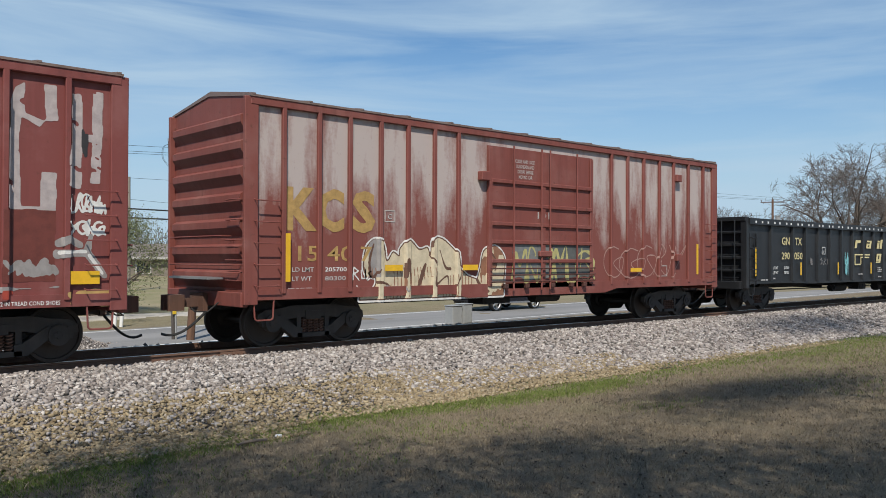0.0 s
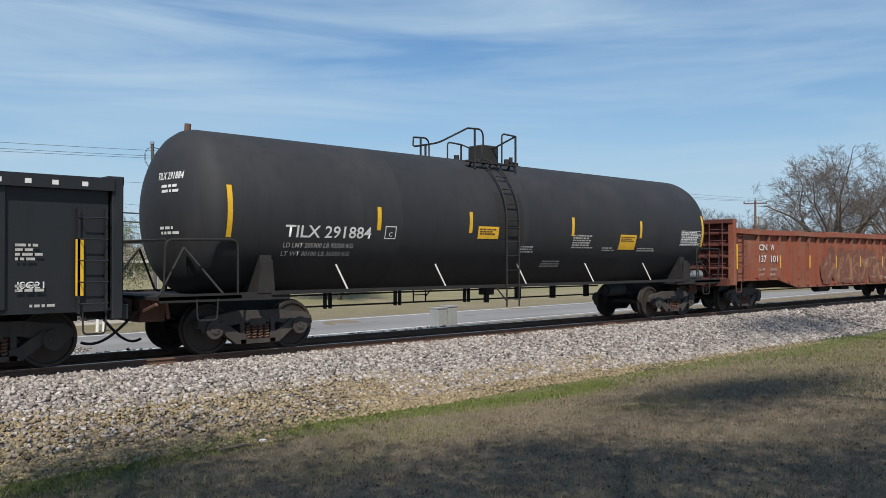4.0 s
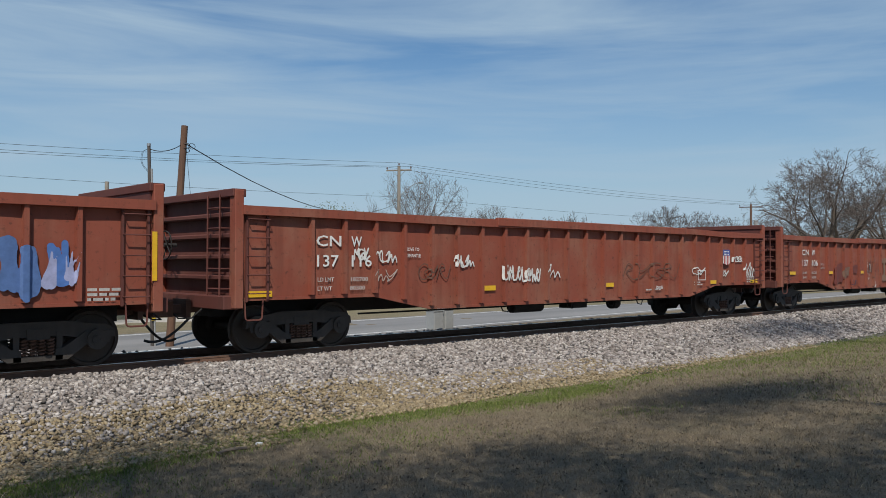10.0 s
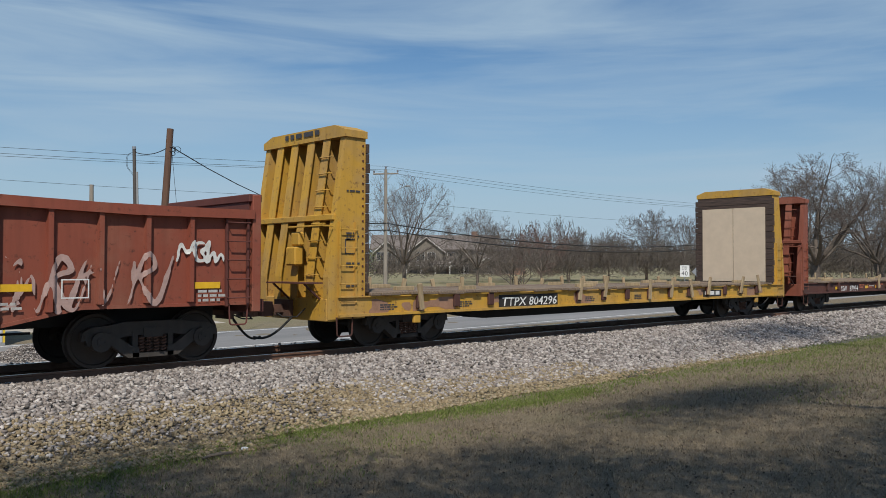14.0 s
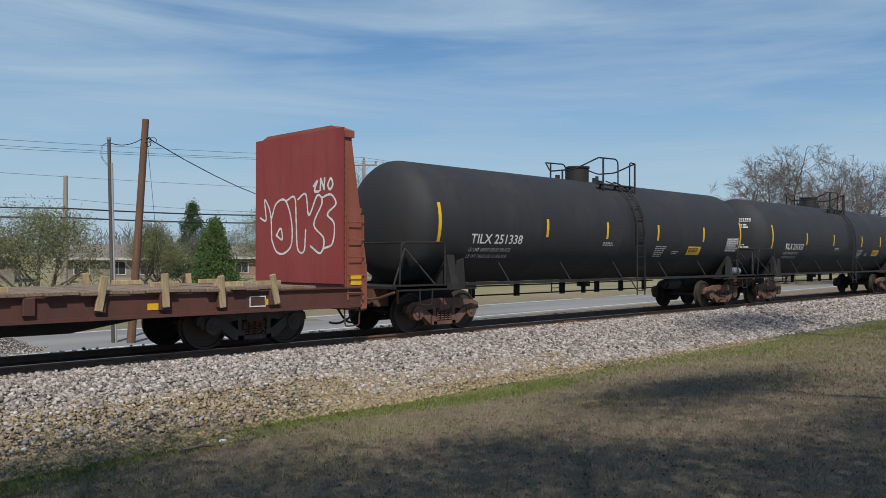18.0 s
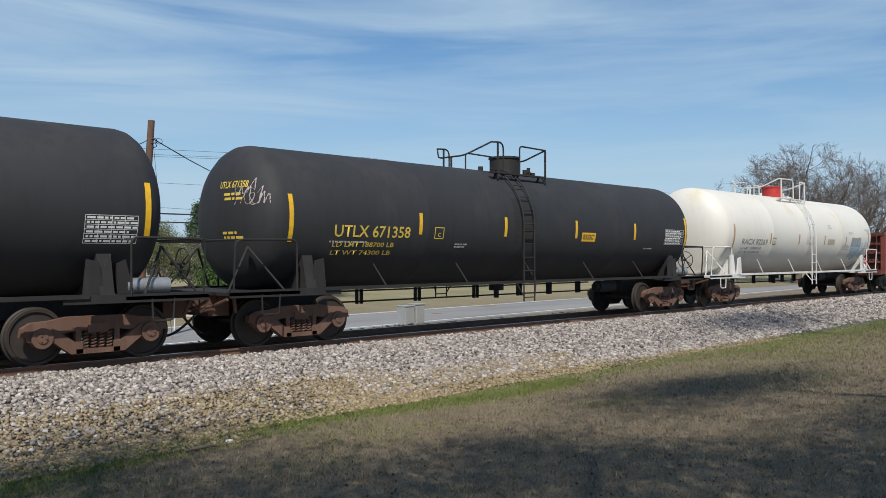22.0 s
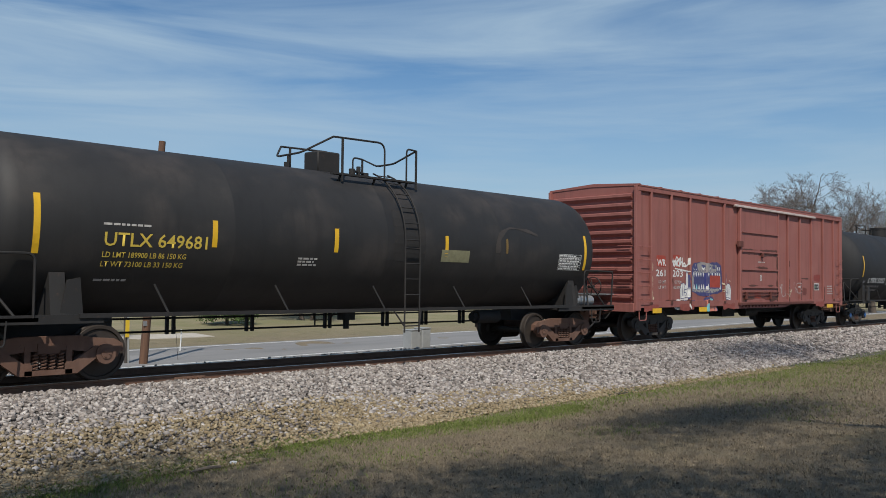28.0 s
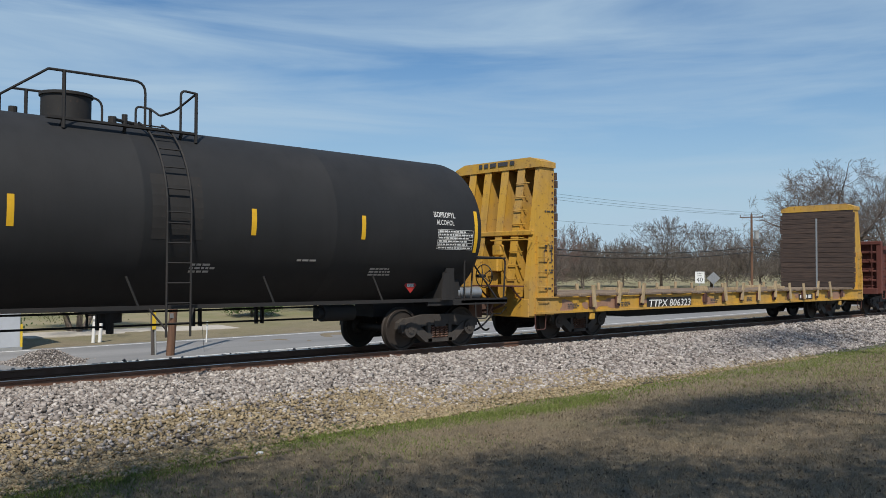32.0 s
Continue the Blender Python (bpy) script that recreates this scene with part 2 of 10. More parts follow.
M_LETTER = plain("white_stencil", (0.68, 0.68, 0.66), 0.6, vary=0.15, scale=12)
M_LETTER_DIM = plain("worn_white_stencil", (0.42, 0.4, 0.38), 0.7, vary=0.3, scale=14)
M_LETTER_Y = plain("yellow_stencil", (0.62, 0.45, 0.07), 0.6, vary=0.15, scale=12)
M_LETTER_GOLD = plain("faded_gold_paint", (0.38, 0.24, 0.085), 0.7, vary=0.3, scale=9)
M_LETTER_CREAM = plain("cream_lettering", (0.62, 0.53, 0.27), 0.6, vary=0.15, scale=9)
M_LETTER_DARK = plain("dark_stencil", (0.05, 0.05, 0.055), 0.6)
M_BLUE = plain("shield_blue", (0.05, 0.08, 0.28), 0.6)
M_RED = plain("sign_red", (0.42, 0.03, 0.025), 0.6)
M_CREAMPANEL = plain("cream_panel", (0.62, 0.5, 0.24), 0.6, vary=0.2, scale=3)
M_PLY = plain("pale_plywood", (0.58, 0.47, 0.35), 0.7, vary=0.08, scale=2.5)
M_LINING = wood("dark_timber_lining", (0.1, 0.065, 0.05), (0.03, 0.022, 0.02), 5.0, (3.0, 0.4, 6.0))
M_DECK = wood("weathered_deck_board", (0.3, 0.22, 0.15), (0.11, 0.08, 0.06), 5.0, (6.0, 0.4, 6.0))
M_STAKE = wood("cut_lumber", (0.5, 0.38, 0.23), (0.26, 0.19, 0.11), 4.0, (6.0, 6.0, 0.6))
M_POLE = wood("creosoted_pole", (0.2, 0.105, 0.06), (0.09, 0.05, 0.035), 4.0, (5.0, 5.0, 0.25))
M_POLE_GREY = wood("grey_pole", (0.36, 0.32, 0.27), (0.2, 0.17, 0.14), 4.0, (5.0, 5.0, 0.25))
M_TIE = wood("old_tie_timber", (0.13, 0.095, 0.07), (0.05, 0.035, 0.028), 4.0, (6.0, 0.5, 6.0))
M_RAIL = paint("rail_rust", (0.16, 0.085, 0.055), (0.2, 0.12, 0.085), (0.09, 0.045, 0.03), 0.7, streaks=False, size=2)
M_RAILHEAD = plain("rail_head_steel", (0.5, 0.48, 0.46), 0.28, 1.0, vary=0.1)
M_STEEL = plain("galvanised_steel", (0.36, 0.37, 0.38), 0.45, 0.6, vary=0.12)
M_WIRE = plain("black_cable", (0.02, 0.02, 0.022), 0.6)
M_STONE = grains("ballast_stone", [(0.10, 0.088, 0.08), (0.32, 0.28, 0.255), (0.47, 0.42, 0.385), (0.19, 0.155, 0.138), (0.62, 0.57, 0.525), (0.37, 0.33, 0.31)])
M_DUSTY = grains("dusty_small_stone", [(0.17, 0.125, 0.07), (0.33, 0.255, 0.15), (0.42, 0.34, 0.215), (0.25, 0.185, 0.105), (0.36, 0.30, 0.21)])
M_DEAD = grains("dry_grass_blade", [(0.105, 0.08, 0.054), (0.275, 0.222, 0.145), (0.175, 0.138, 0.09), (0.42, 0.345, 0.23), (0.078, 0.058, 0.042)], 0.9)
M_LITTER = grains("dead_leaf", [(0.07, 0.05, 0.035), (0.13, 0.095, 0.065), (0.05, 0.04, 0.03)], 0.9)
M_GREEN = grains("green_grass_blade", [(0.08, 0.12, 0.016), (0.135, 0.18, 0.03), (0.2, 0.23, 0.055), (0.1, 0.145, 0.022)], 0.8)
M_BARK = plain("grey_brown_bark", (0.13, 0.105, 0.085), 0.95, vary=0.4, scale=5)
M_TWIG = plain("bare_twig", (0.135, 0.11, 0.095), 0.95, vary=0.3, scale=3)
M_LEAF = grains("olive_green_leaf", [(0.045, 0.065, 0.02), (0.09, 0.115, 0.035), (0.12, 0.14, 0.055), (0.06, 0.085, 0.028)], 0.7, 3.0)
M_CEDAR = grains("cedar_leaf", [(0.02, 0.05, 0.012), (0.05, 0.1, 0.025), (0.035, 0.075, 0.02)], 0.7, 3.0)

# ---- mesh helpers ----


def box(bm, x0, x1, y0, y1, z0, z1):
    v = [bm.verts.new((x, y, z)) for x in (x0, x1) for y in (y0, y1) for z in (z0, z1)]
    for f in ((0, 1, 3, 2), (4, 6, 7, 5), (0, 4, 5, 1), (2, 3, 7, 6), (0, 2, 6, 4), (1, 5, 7, 3)):
        bm.faces.new([v[i] for i in f])
    return bm


def prism(bm, outline, y0, y1):
    """A closed x-z outline drawn out from y0 to y1."""
    a = [bm.verts.new((x, y0, z)) for x, z in outline]
    b = [bm.verts.new((x, y1, z)) for x, z in outline]
    n = len(a)
    bm.faces.new(a)
    bm.faces.new(b[::-1])
    for i in range(n):
        bm.faces.new((a[i], b[i], b[(i + 1) % n], a[(i + 1) % n]))
    return bm


def prism_x(bm, outline, x0, x1):
    """A closed y-z outline drawn out from x0 to x1."""
    a = [bm.verts.new((x0, y, z)) for y, z in outline]
    b = [bm.verts.new((x1, y, z)) for y, z in outline]
    n = len(a)
    bm.faces.new(a)
    bm.faces.new(b[::-1])
    for i in range(n):
        bm.faces.new((a[i], b[i], b[(i + 1) % n], a[(i + 1) % n]))
    return bm


def rod(bm, p, q, r, n=6, r2=None):
    p, q = Vector(p), Vector(q)
    d = (q - p).normalized()
    u = d.orthogonal().normalized()
    w = d.cross(u)
    rings = []
    for c, rr in ((p, r), (q, r if r2 is None else r2)):
        rings.append([bm.verts.new(c + rr * (math.cos(2 * math.pi * i / n) * u + math.sin(2 * math.pi * i / n) * w)) for i in range(n)])
    for i in range(n):
        bm.faces.new((rings[0][i], rings[0][(i + 1) % n], rings[1][(i + 1) % n], rings[1][i]))
    bm.faces.new(rings[0][::-1])
    bm.faces.new(rings[1])
    return bm


def path(bm, points, r, n=6):
    """One tube swept along points."""
    p = [Vector(q) for q in points]
    p = [q for i, q in enumerate(p) if i == 0 or (q - p[i - 1]).length > 1e-5]
    rings, up = [], None
    for i, q in enumerate(p):
        d = (p[min(i + 1, len(p) - 1)] - p[max(i - 1, 0)]).normalized()
        up = (d.orthogonal() if up is None else up - d * up.dot(d)).normalized()
        side = d.cross(up)
        rings.append([bm.verts.new(q + (up * math.cos(2 * math.pi * k / n) + side * math.sin(2 * math.pi * k / n)) * r) for k in range(n)])
    for u, w in zip(rings, rings[1:]):
        for k in range(n):
            bm.faces.new((u[k], u[(k + 1) % n], w[(k + 1) % n], w[k]))
    bm.faces.new(rings[0][::-1])
    bm.faces.new(rings[-1])
    return bm


def round_corner(points, r=0.12, steps=4):
    """Soften the inner corners of a bent bar."""
    pts = [Vector(p) for p in points]
    res = [pts[0]]
    for a, b, c in zip(pts, pts[1:], pts[2:]):
        p, q = b + (a - b).normalized() * min(r, (a - b).length / 2), b + (c - b).normalized() * min(r, (c - b).length / 2)
        for i in range(steps + 1):
            t = i / steps
            res.append((1 - t) ** 2 * p + 2 * t * (1 - t) * b + t * t * q)
    return res + [pts[-1]]


def lathe_x(bm, profile, zc, n=64, y=0.0):
    """Turn (x, radius) pairs round the x axis at height zc."""
    rings = []
    for x, r in profile:
        rings.append([bm.verts.new((x, y + r * math.sin(2 * math.pi * i / n), zc + r * math.cos(2 * math.pi * i / n))) for i in range(n)] if r > 1e-4 else [bm.verts.new((x, y, zc))])
    for a, b in zip(rings, rings[1:]):
        for i in range(n):
            j = (i + 1) % n
            if len(a) == 1:
                bm.faces.new((a[0], b[j], b[i]))
            elif len(b) == 1:
                bm.faces.new((a[i], a[j], b[0]))
            else:
                bm.faces.new((a[i], a[j], b[j], b[i]))
    return bm


def drum(bm, c, r, h, n=24):
    return rod(bm, c, Vector(c) + Vector((0, 0, h)), r, n)


def mesh_of(name, bm, material, smooth=False):
    bmesh.ops.recalc_face_normals(bm, faces=bm.faces)
    me = bpy.data.meshes.new(name)
    bm.to_mesh(me)
    bm.free()
    for m in material if isinstance(material, (list, tuple)) else [material]:
        me.materials.append(m)
    if smooth:
        me.polygons.foreach_set("use_smooth", [True] * len(me.polygons))
        me.set_sharp_from_angle(angle=radians(38))
    return me


def part(name, bm, material, parent, label="", smooth=False):
    ob = new(name, mesh_of(name, bm, material, smooth))
    ob.parent = parent
    if label:
        tagged(ob, label)
    return ob


def soften(bm, width=0.015, segments=1):
    bmesh.ops.bevel(bm, geom=list(bm.edges), offset=width, segments=segments, affect="EDGES")
    return bm


def thing(name, label, category, group="", at=None):
    ob = new(name)
    ob.empty_display_size = 0.2
    if at is not None:
        ob.matrix_basis = at
    return tagged(ob, label, category, group)


def setting(name, bm, material, label, smooth=False):
    return tagged(new(name, mesh_of(name, bm, material, smooth)), label, kind="structure")


def raw_mesh(name, verts, faces, material):
    """verts (n, 3) and faces (m, k) as arrays, fast."""
    me = bpy.data.meshes.new(name)
    me.vertices.add(len(verts))
    me.vertices.foreach_set("co", np.asarray(verts, np.float32).ravel())
    m, k = faces.shape
    me.loops.add(m * k)
    me.loops.foreach_set("vertex_index", faces.astype(np.int32).ravel())
    me.polygons.add(m)
    me.polygons.foreach_set("loop_start", np.arange(0, m * k, k, dtype=np.int32))
    me.polygons.foreach_set("loop_total", np.full(m, k, np.int32))
    me.update(calc_edges=True)
    me.materials.append(material)
    return me


def grid(bm, xs, ys, height):
    rows = [[bm.verts.new((x, y, height(x, y))) for x in xs] for y in ys]
    for a, b in zip(rows, rows[1:]):
        for i in range(len(xs) - 1):
            bm.faces.new((a[i], a[i + 1], b[i + 1], b[i]))
    return bm


# ---- ground ----
SECTION = ((-400, 0.1), (-60, 0.0), (-15.5, -0.10), (-11, -0.30), (-7.5, -0.52), (-5.2, -0.64), (-3.6, -0.64), (3.6, -0.66), (5.0, -0.64), (13, -0.62), (18, -0.5), (45, 0.0), (130, 1.2), (400, 3.0), (2500, 10.0))


def section(y, table=SECTION):
    for (a, za), (b, zb) in zip(table, table[1:]):
        if y <= b:
            return za + (zb - za) * max(0.0, min(1.0, (y - a) / (b - a)))
    return table[-1][1]


def rough_ground(x, y):
    near = max(0.0, 1 - abs(x - 12) / 60)
    return section(y) + near * (0.05 * noise.noise((x * 0.35, y * 0.35, 1.0)) + 0.02 * noise.noise((x * 1.4, y * 1.4, 4.0)))


m, n, l, p = nodes_of("dry_lawn")
patches = noise_node(n, l, 0.55, 8, 0.6)
blotch = noise_node(n, l, 2.2, 8, 0.65)
straw = noise_node(n, l, 34.0, 6, 0.7)
leafy = noise_node(n, l, 0.3, 6, 0.6)
c = mix(n, l, ramp(n, l, straw, 0.3, 0.7), (0.105, 0.08, 0.052), (0.275, 0.218, 0.14))
c = mix(n, l, ramp(n, l, blotch, 0.5, 0.66, 0.6), c, (0.082, 0.06, 0.042))
c = mix(n, l, ramp(n, l, patches, 0.52, 0.70, 0.35), c, (0.17, 0.165, 0.075))
tc = n.new("ShaderNodeTexCoord")
sep = n.new("ShaderNodeSeparateXYZ")
l.new(tc.outputs["Object"], sep.inputs["Vector"])
far = ramp(n, l, sep.outputs["Y"], 9.0, 22.0, 0.75)
c = mix(n, l, far, c, mix(n, l, ramp(n, l, leafy, 0.4, 0.62), (0.30, 0.255, 0.15), (0.2, 0.2, 0.085)))
l.new(c, p.inputs["Base Color"])
p.inputs["Roughness"].default_value = 0.95
bump(n, l, p, straw, 0.6, 0.03)
M_LAWN = m

xs = [-2500, -900, -400, -180, -90, -50, -30, -20] + [-14 + 0.5 * i for i in range(100)] + [40, 46, 54, 64, 78, 95, 120, 160, 220, 320, 500, 900, 1600, 2500]
ys = [-400, -200, -100, -60, -40, -30, -24] + [-19 + 0.4 * i for i in range(66)] + [8, 9, 10, 11, 12, 13, 14.5, 16, 18, 21, 25, 30, 37, 45, 55, 70, 90, 130, 200, 400, 800, 1500, 2500]
setting("ground", grid(bmesh.new(), xs, ys, rough_ground), M_LAWN, "dry brown winter lawn with green patches", True)

# ballast bed under the track
BED = ((-4.75, -0.66), (-4.4, -0.585), (-2.5, -0.215), (-1.9, -0.14), (-0.95, -0.135), (-0.6, -0.20), (0.6, -0.20), (0.95, -0.135), (1.9, -0.15), (2.5, -0.23), (4.5, -0.6), (4.8, -0.68))


def bed(x, y):
    return section(y, BED) + 0.02 * noise.noise((x * 1.1, y * 1.1, 7.0)) + (0.10 * noise.noise((x * 0.3, 3.0, 0.0)) * max(0.0, min(1.0, (-3.6 - y))) if y < -3.6 else 0.0)


m, n, l, p = nodes_of("gravel_bed")
vor = n.new("ShaderNodeTexVoronoi")
vor.inputs["Scale"].default_value = 17.0
tc = n.new("ShaderNodeTexCoord")
l.new(tc.outputs["Object"], vor.inputs["Vector"])
tone = n.new("ShaderNodeValToRGB")
tone.color_ramp.elements[0].color, tone.color_ramp.elements[1].color = (0.06, 0.05, 0.045, 1), (0.3, 0.27, 0.25, 1)
l.new(vor.outputs["Color"], tone.inputs["Fac"])
c = mix(n, l, ramp(n, l, vor.outputs["Distance"], 0.35, 0.75), tone.outputs["Color"], (0.04, 0.034, 0.03))
l.new(c, p.inputs["Base Color"])
p.inputs["Roughness"].default_value = 0.95
inv = n.new("ShaderNodeMath")
inv.operation = "SUBTRACT"
inv.inputs[0].default_value = 1.0
l.new(vor.outputs["Distance"], inv.inputs[1])
bump(n, l, p, inv.outputs["Value"], 0.8, 0.04)
M_BED = m
bx = [-160, -90, -50, -30, -18] + [-12 + 0.5 * i for i in range(110)] + [44, 50, 60, 75, 95, 120, 160, 230, 400, 700]
by = sorted({y for y, _ in BED} | {-4.0, -3.5, -3.0, -1.4, 0.0, 1.4, 3.0, 3.5, 4.0})
setting("ballast_bed", grid(bmesh.new(), bx, by, bed), M_BED, "grey crushed stone railway embankment", True)


def stones(rng, count, xr, yr, sizes, height, falloff=1.0):
    """Crushed stones: dented boxes, each turned its own way."""
    corner = np.array([(x, y, z) for x in (-1, 1) for y in (-1, 1) for z in (-1, 1)], float)
    tri = np.array([(0, 1, 3), (0, 3, 2), (4, 6, 7), (4, 7, 5), (0, 4, 5), (0, 5, 1), (2, 3, 7), (2, 7, 6), (0, 2, 6), (0, 6, 4), (1, 5, 7), (1, 7, 3)])
    x = xr[0] + (xr[1] - xr[0]) * rng.random(count) ** falloff
    y = yr[0] + (yr[1] - yr[0]) * rng.random(count)
    z = np.array([height(a, b) for a, b in zip(x, y)])
    s = sizes[0] + (sizes[1] - sizes[0]) * rng.random(count) ** 1.6
    v = corner[None] * (0.42 + 0.58 * rng.random((count, 8, 3))) * (s[:, None] * (0.5 + 0.7 * rng.random((count, 3))) * np.array([1.15, 1.0, 0.75]))[:, None, :] * 0.5
    a, b = rng.random(count) * 6.283, (rng.random(count) - 0.5) * 1.6
    ca, sa, cb, sb = np.cos(a), np.sin(a), np.cos(b), np.sin(b)
    vx, vz = v[..., 0] * cb[:, None] - v[..., 2] * sb[:, None], v[..., 0] * sb[:, None] + v[..., 2] * cb[:, None]
    wx, wy = vx * ca[:, None] - v[..., 1] * sa[:, None], vx * sa[:, None] + v[..., 1] * ca[:, None]
    pos = np.stack([wx + x[:, None], wy + y[:, None], vz + (z + s * (0.05 + 0.4 * rng.random(count)))[:, None]], -1)
    return pos.reshape(-1, 3), (tri[None] + 8 * np.arange(count)[:, None, None]).reshape(-1, 3)


def heap(name, lots, material, label):
    vs, fs, off = [], [], 0
    for v, f in lots:
        vs.append(v)
        fs.append(f + off)
        off += len(v)
    return tagged(new(name, raw_mesh(name, np.concatenate(vs), np.concatenate(fs), material)), label, "gravel", kind="stuff")


rng = np.random.default_rng(3)
heap("ballast_stones", [
    stones(rng, 19000, (0.5, 14), (-3.3, -0.9), (0.045, 0.095), bed),
    stones(rng, 2200, (0.5, 14), (-4.4, -3.2), (0.04, 0.085), bed),
    stones(rng, 2600, (9, 14), (-4.3, -3.2), (0.045, 0.09), bed),
    stones(rng, 19000, (14, 28), (-4.5, -0.9), (0.05, 0.10), bed),
    stones(rng, 11000, (28, 55), (-4.5, -0.9), (0.06, 0.12), bed),
    stones(rng, 4000, (55, 120), (-4.5, -0.9), (0.09, 0.16), bed),
    stones(rng, 3000, (2, 40), (-0.62, 0.62), (0.04, 0.08), bed),
    stones(rng, 4500, (2, 50), (0.85, 4.4), (0.05, 0.1), bed),
], M_STONE, "loose grey and pinkish crushed ballast stones")


def toe(x, y):
    return max(rough_ground(x, y), bed(x, y) if y > -4.75 else -9)


heap("dusty_gravel", [
    stones(rng, 9500, (0.5, 10), (-4.9, -3.0), (0.035, 0.08), toe),
    stones(rng, 5000, (0.5, 6), (-5.5, -4.5), (0.025, 0.065), toe),
    stones(rng, 6500, (8, 15), (-4.8, -3.5), (0.035, 0.08), toe),
    stones(rng, 2500, (14, 24), (-4.8, -4.2), (0.03, 0.07), toe),
], M_DUSTY, "small dusty stones spilt at the foot of the ballast")


def blades(rng, x, y, tall, wide, lean=0.6):
    count = len(x)
    z = np.array([toe(a, b) for a, b in zip(x, y)])
    h = tall * (0.4 + 0.8 * rng.random(count))
    a = rng.random(count) * 6.283
    t, s = rng.random(count) * 6.283, h * lean * rng.random(count) * 1.6
    dx, dy = np.cos(a) * wide / 2, np.sin(a) * wide / 2
    base = np.stack([x, y, z - 0.01], -1)
    side = np.stack([dx, dy, np.zeros(count)], -1)
    mid = base + np.stack([0.35 * s * np.cos(t), 0.35 * s * np.sin(t), 0.6 * h], -1)
    tip = base + np.stack([s * np.cos(t), s * np.sin(t), h], -1)
    v = np.stack([base - side, base + side, mid + side * 0.8, mid - side * 0.8, tip], 1).reshape(-1, 3)
    f = np.array([(0, 1, 2), (0, 2, 3), (3, 2, 4)])
    return v, (f[None] + 5 * np.arange(count)[:, None, None]).reshape(-1, 3)


def patchy(rng, count, xr, yr, keep):
    x, y = xr[0] + (xr[1] - xr[0]) * rng.random(count), yr[0] + (yr[1] - yr[0]) * rng.random(count)
    k = np.array([keep(a, b) for a, b in zip(x, y)]) > rng.random(count)
    return x[k], y[k]


def greenness(x, y):
    band = 1.05 * math.exp(-((y + 5.18 + 0.25 * math.sin(x * 0.7) + 0.035 * max(0.0, 7 - x) ** 1.5) / 0.42) ** 2)
    spots = max(0.0, noise.noise((x * 0.5, y * 0.5, 9.0)) * 1.5)
    far = max(0.0, min(1.0, (x - 13) / 8)) * max(0.0, min(1.0, (y + 10.0) / 4)) * 0.42
    return min(1.0, 0.95 * band + 0.16 * spots + far)


heap("dry_grass", [
    blades(rng, *patchy(rng, 120000, (1.5, 13), (-13.0, -5.2), lambda x, y: 1 - 0.8 * greenness(x, y)), 0.042, 0.006, 1.2),
    blades(rng, *patchy(rng, 70000, (13, 30), (-14.0, -4.9), lambda x, y: 1 - 0.7 * greenness(x, y)), 0.05, 0.011, 1.2),
    blades(rng, *patchy(rng, 26000, (1.5, 13), (-13.0, -5.4), lambda x, y: 0.35 + 0.9 * noise.noise((x * 1.6, y * 1.6, 5.0))), 0.075, 0.008, 0.9),
    blades(rng, *patchy(rng, 22000, (13, 30), (-14.0, -5.4), lambda x, y: 0.35 + 0.9 * noise.noise((x * 1.6, y * 1.6, 5.0))), 0.085, 0.013, 0.9),
], M_DEAD, "short dry straw-coloured winter grass")
heap("green_grass", [
    blades(rng, *patchy(rng, 110000, (1.5, 13), (-8.0, -4.5), greenness), 0.055, 0.010, 0.9),
    blades(rng, *patchy(rng, 80000, (13, 34), (-12.0, -4.4), greenness), 0.06, 0.014, 0.9),
], M_GREEN, "thin green grass along the foot of the ballast")

heap("fallen_leaves", [
    stones(rng, 2200, (2.5, 12), (-12.5, -6.2), (0.010, 0.032), toe),
    stones(rng, 1300, (12, 26), (-13.0, -7.2), (0.014, 0.042), toe),
], M_LITTER, "small dark dead leaves and clods strewn on dry grass")

# ---- track ----


def rail(y):
    bm = bmesh.new()
    prism_x(bm, [(y - 0.07, -0.165), (y + 0.07, -0.165), (y + 0.07, -0.15), (y + 0.012, -0.125), (y + 0.012, -0.045), (y + 0.036, -0.035), (y + 0.036, -0.004), (y - 0.036, -0.004), (y - 0.036, -0.035), (y - 0.012, -0.045), (y - 0.012, -0.125), (y - 0.07, -0.15)], -160, 700)
    ob = tagged(new("rail", mesh_of("rail", bm, M_RAIL)), "rust-brown steel rail with a bright worn head", "rail", "rails of the track")
    head = box(bmesh.new(), -160, 700, y - 0.03, y + 0.03, -0.006, 0.0)
    part("rail_head", head, M_RAILHEAD, ob, "polished running surface")
    # joint bars where two lengths meet
    for x in (7.4, 19.3, 31.2, 43.1):
        bar = box(bmesh.new(), x - 0.3, x + 0.3, y - 0.034, y - 0.014, -0.12, -0.045)
        for i in range(6):
            rod(bar, (x - 0.25 + 0.1 * i, y - 0.03, -0.08), (x - 0.25 + 0.1 * i, y - 0.055, -0.08), 0.014, 6)
        part("joint_bar", bar, M_RAIL, ob)


rail(-0.7525)
rail(0.7525)
tie_mesh = mesh_of("tie", soften(box(bmesh.new(), -0.115, 0.115, -1.3, 1.3, -0.32, -0.165), 0.012), M_TIE)
for i in range(190):
    tie = new("tie", tie_mesh)
    tie.matrix_basis = pose(-6 + 0.52 * i + random.uniform(-0.03, 0.03), random.uniform(-0.05, 0.05), random.uniform(-0.01, 0.004), 0, 0, random.uniform(-1.5, 1.5))
    tagged(tie, "dark weathered timber railway tie in ballast", "railway tie", "ties of the track")

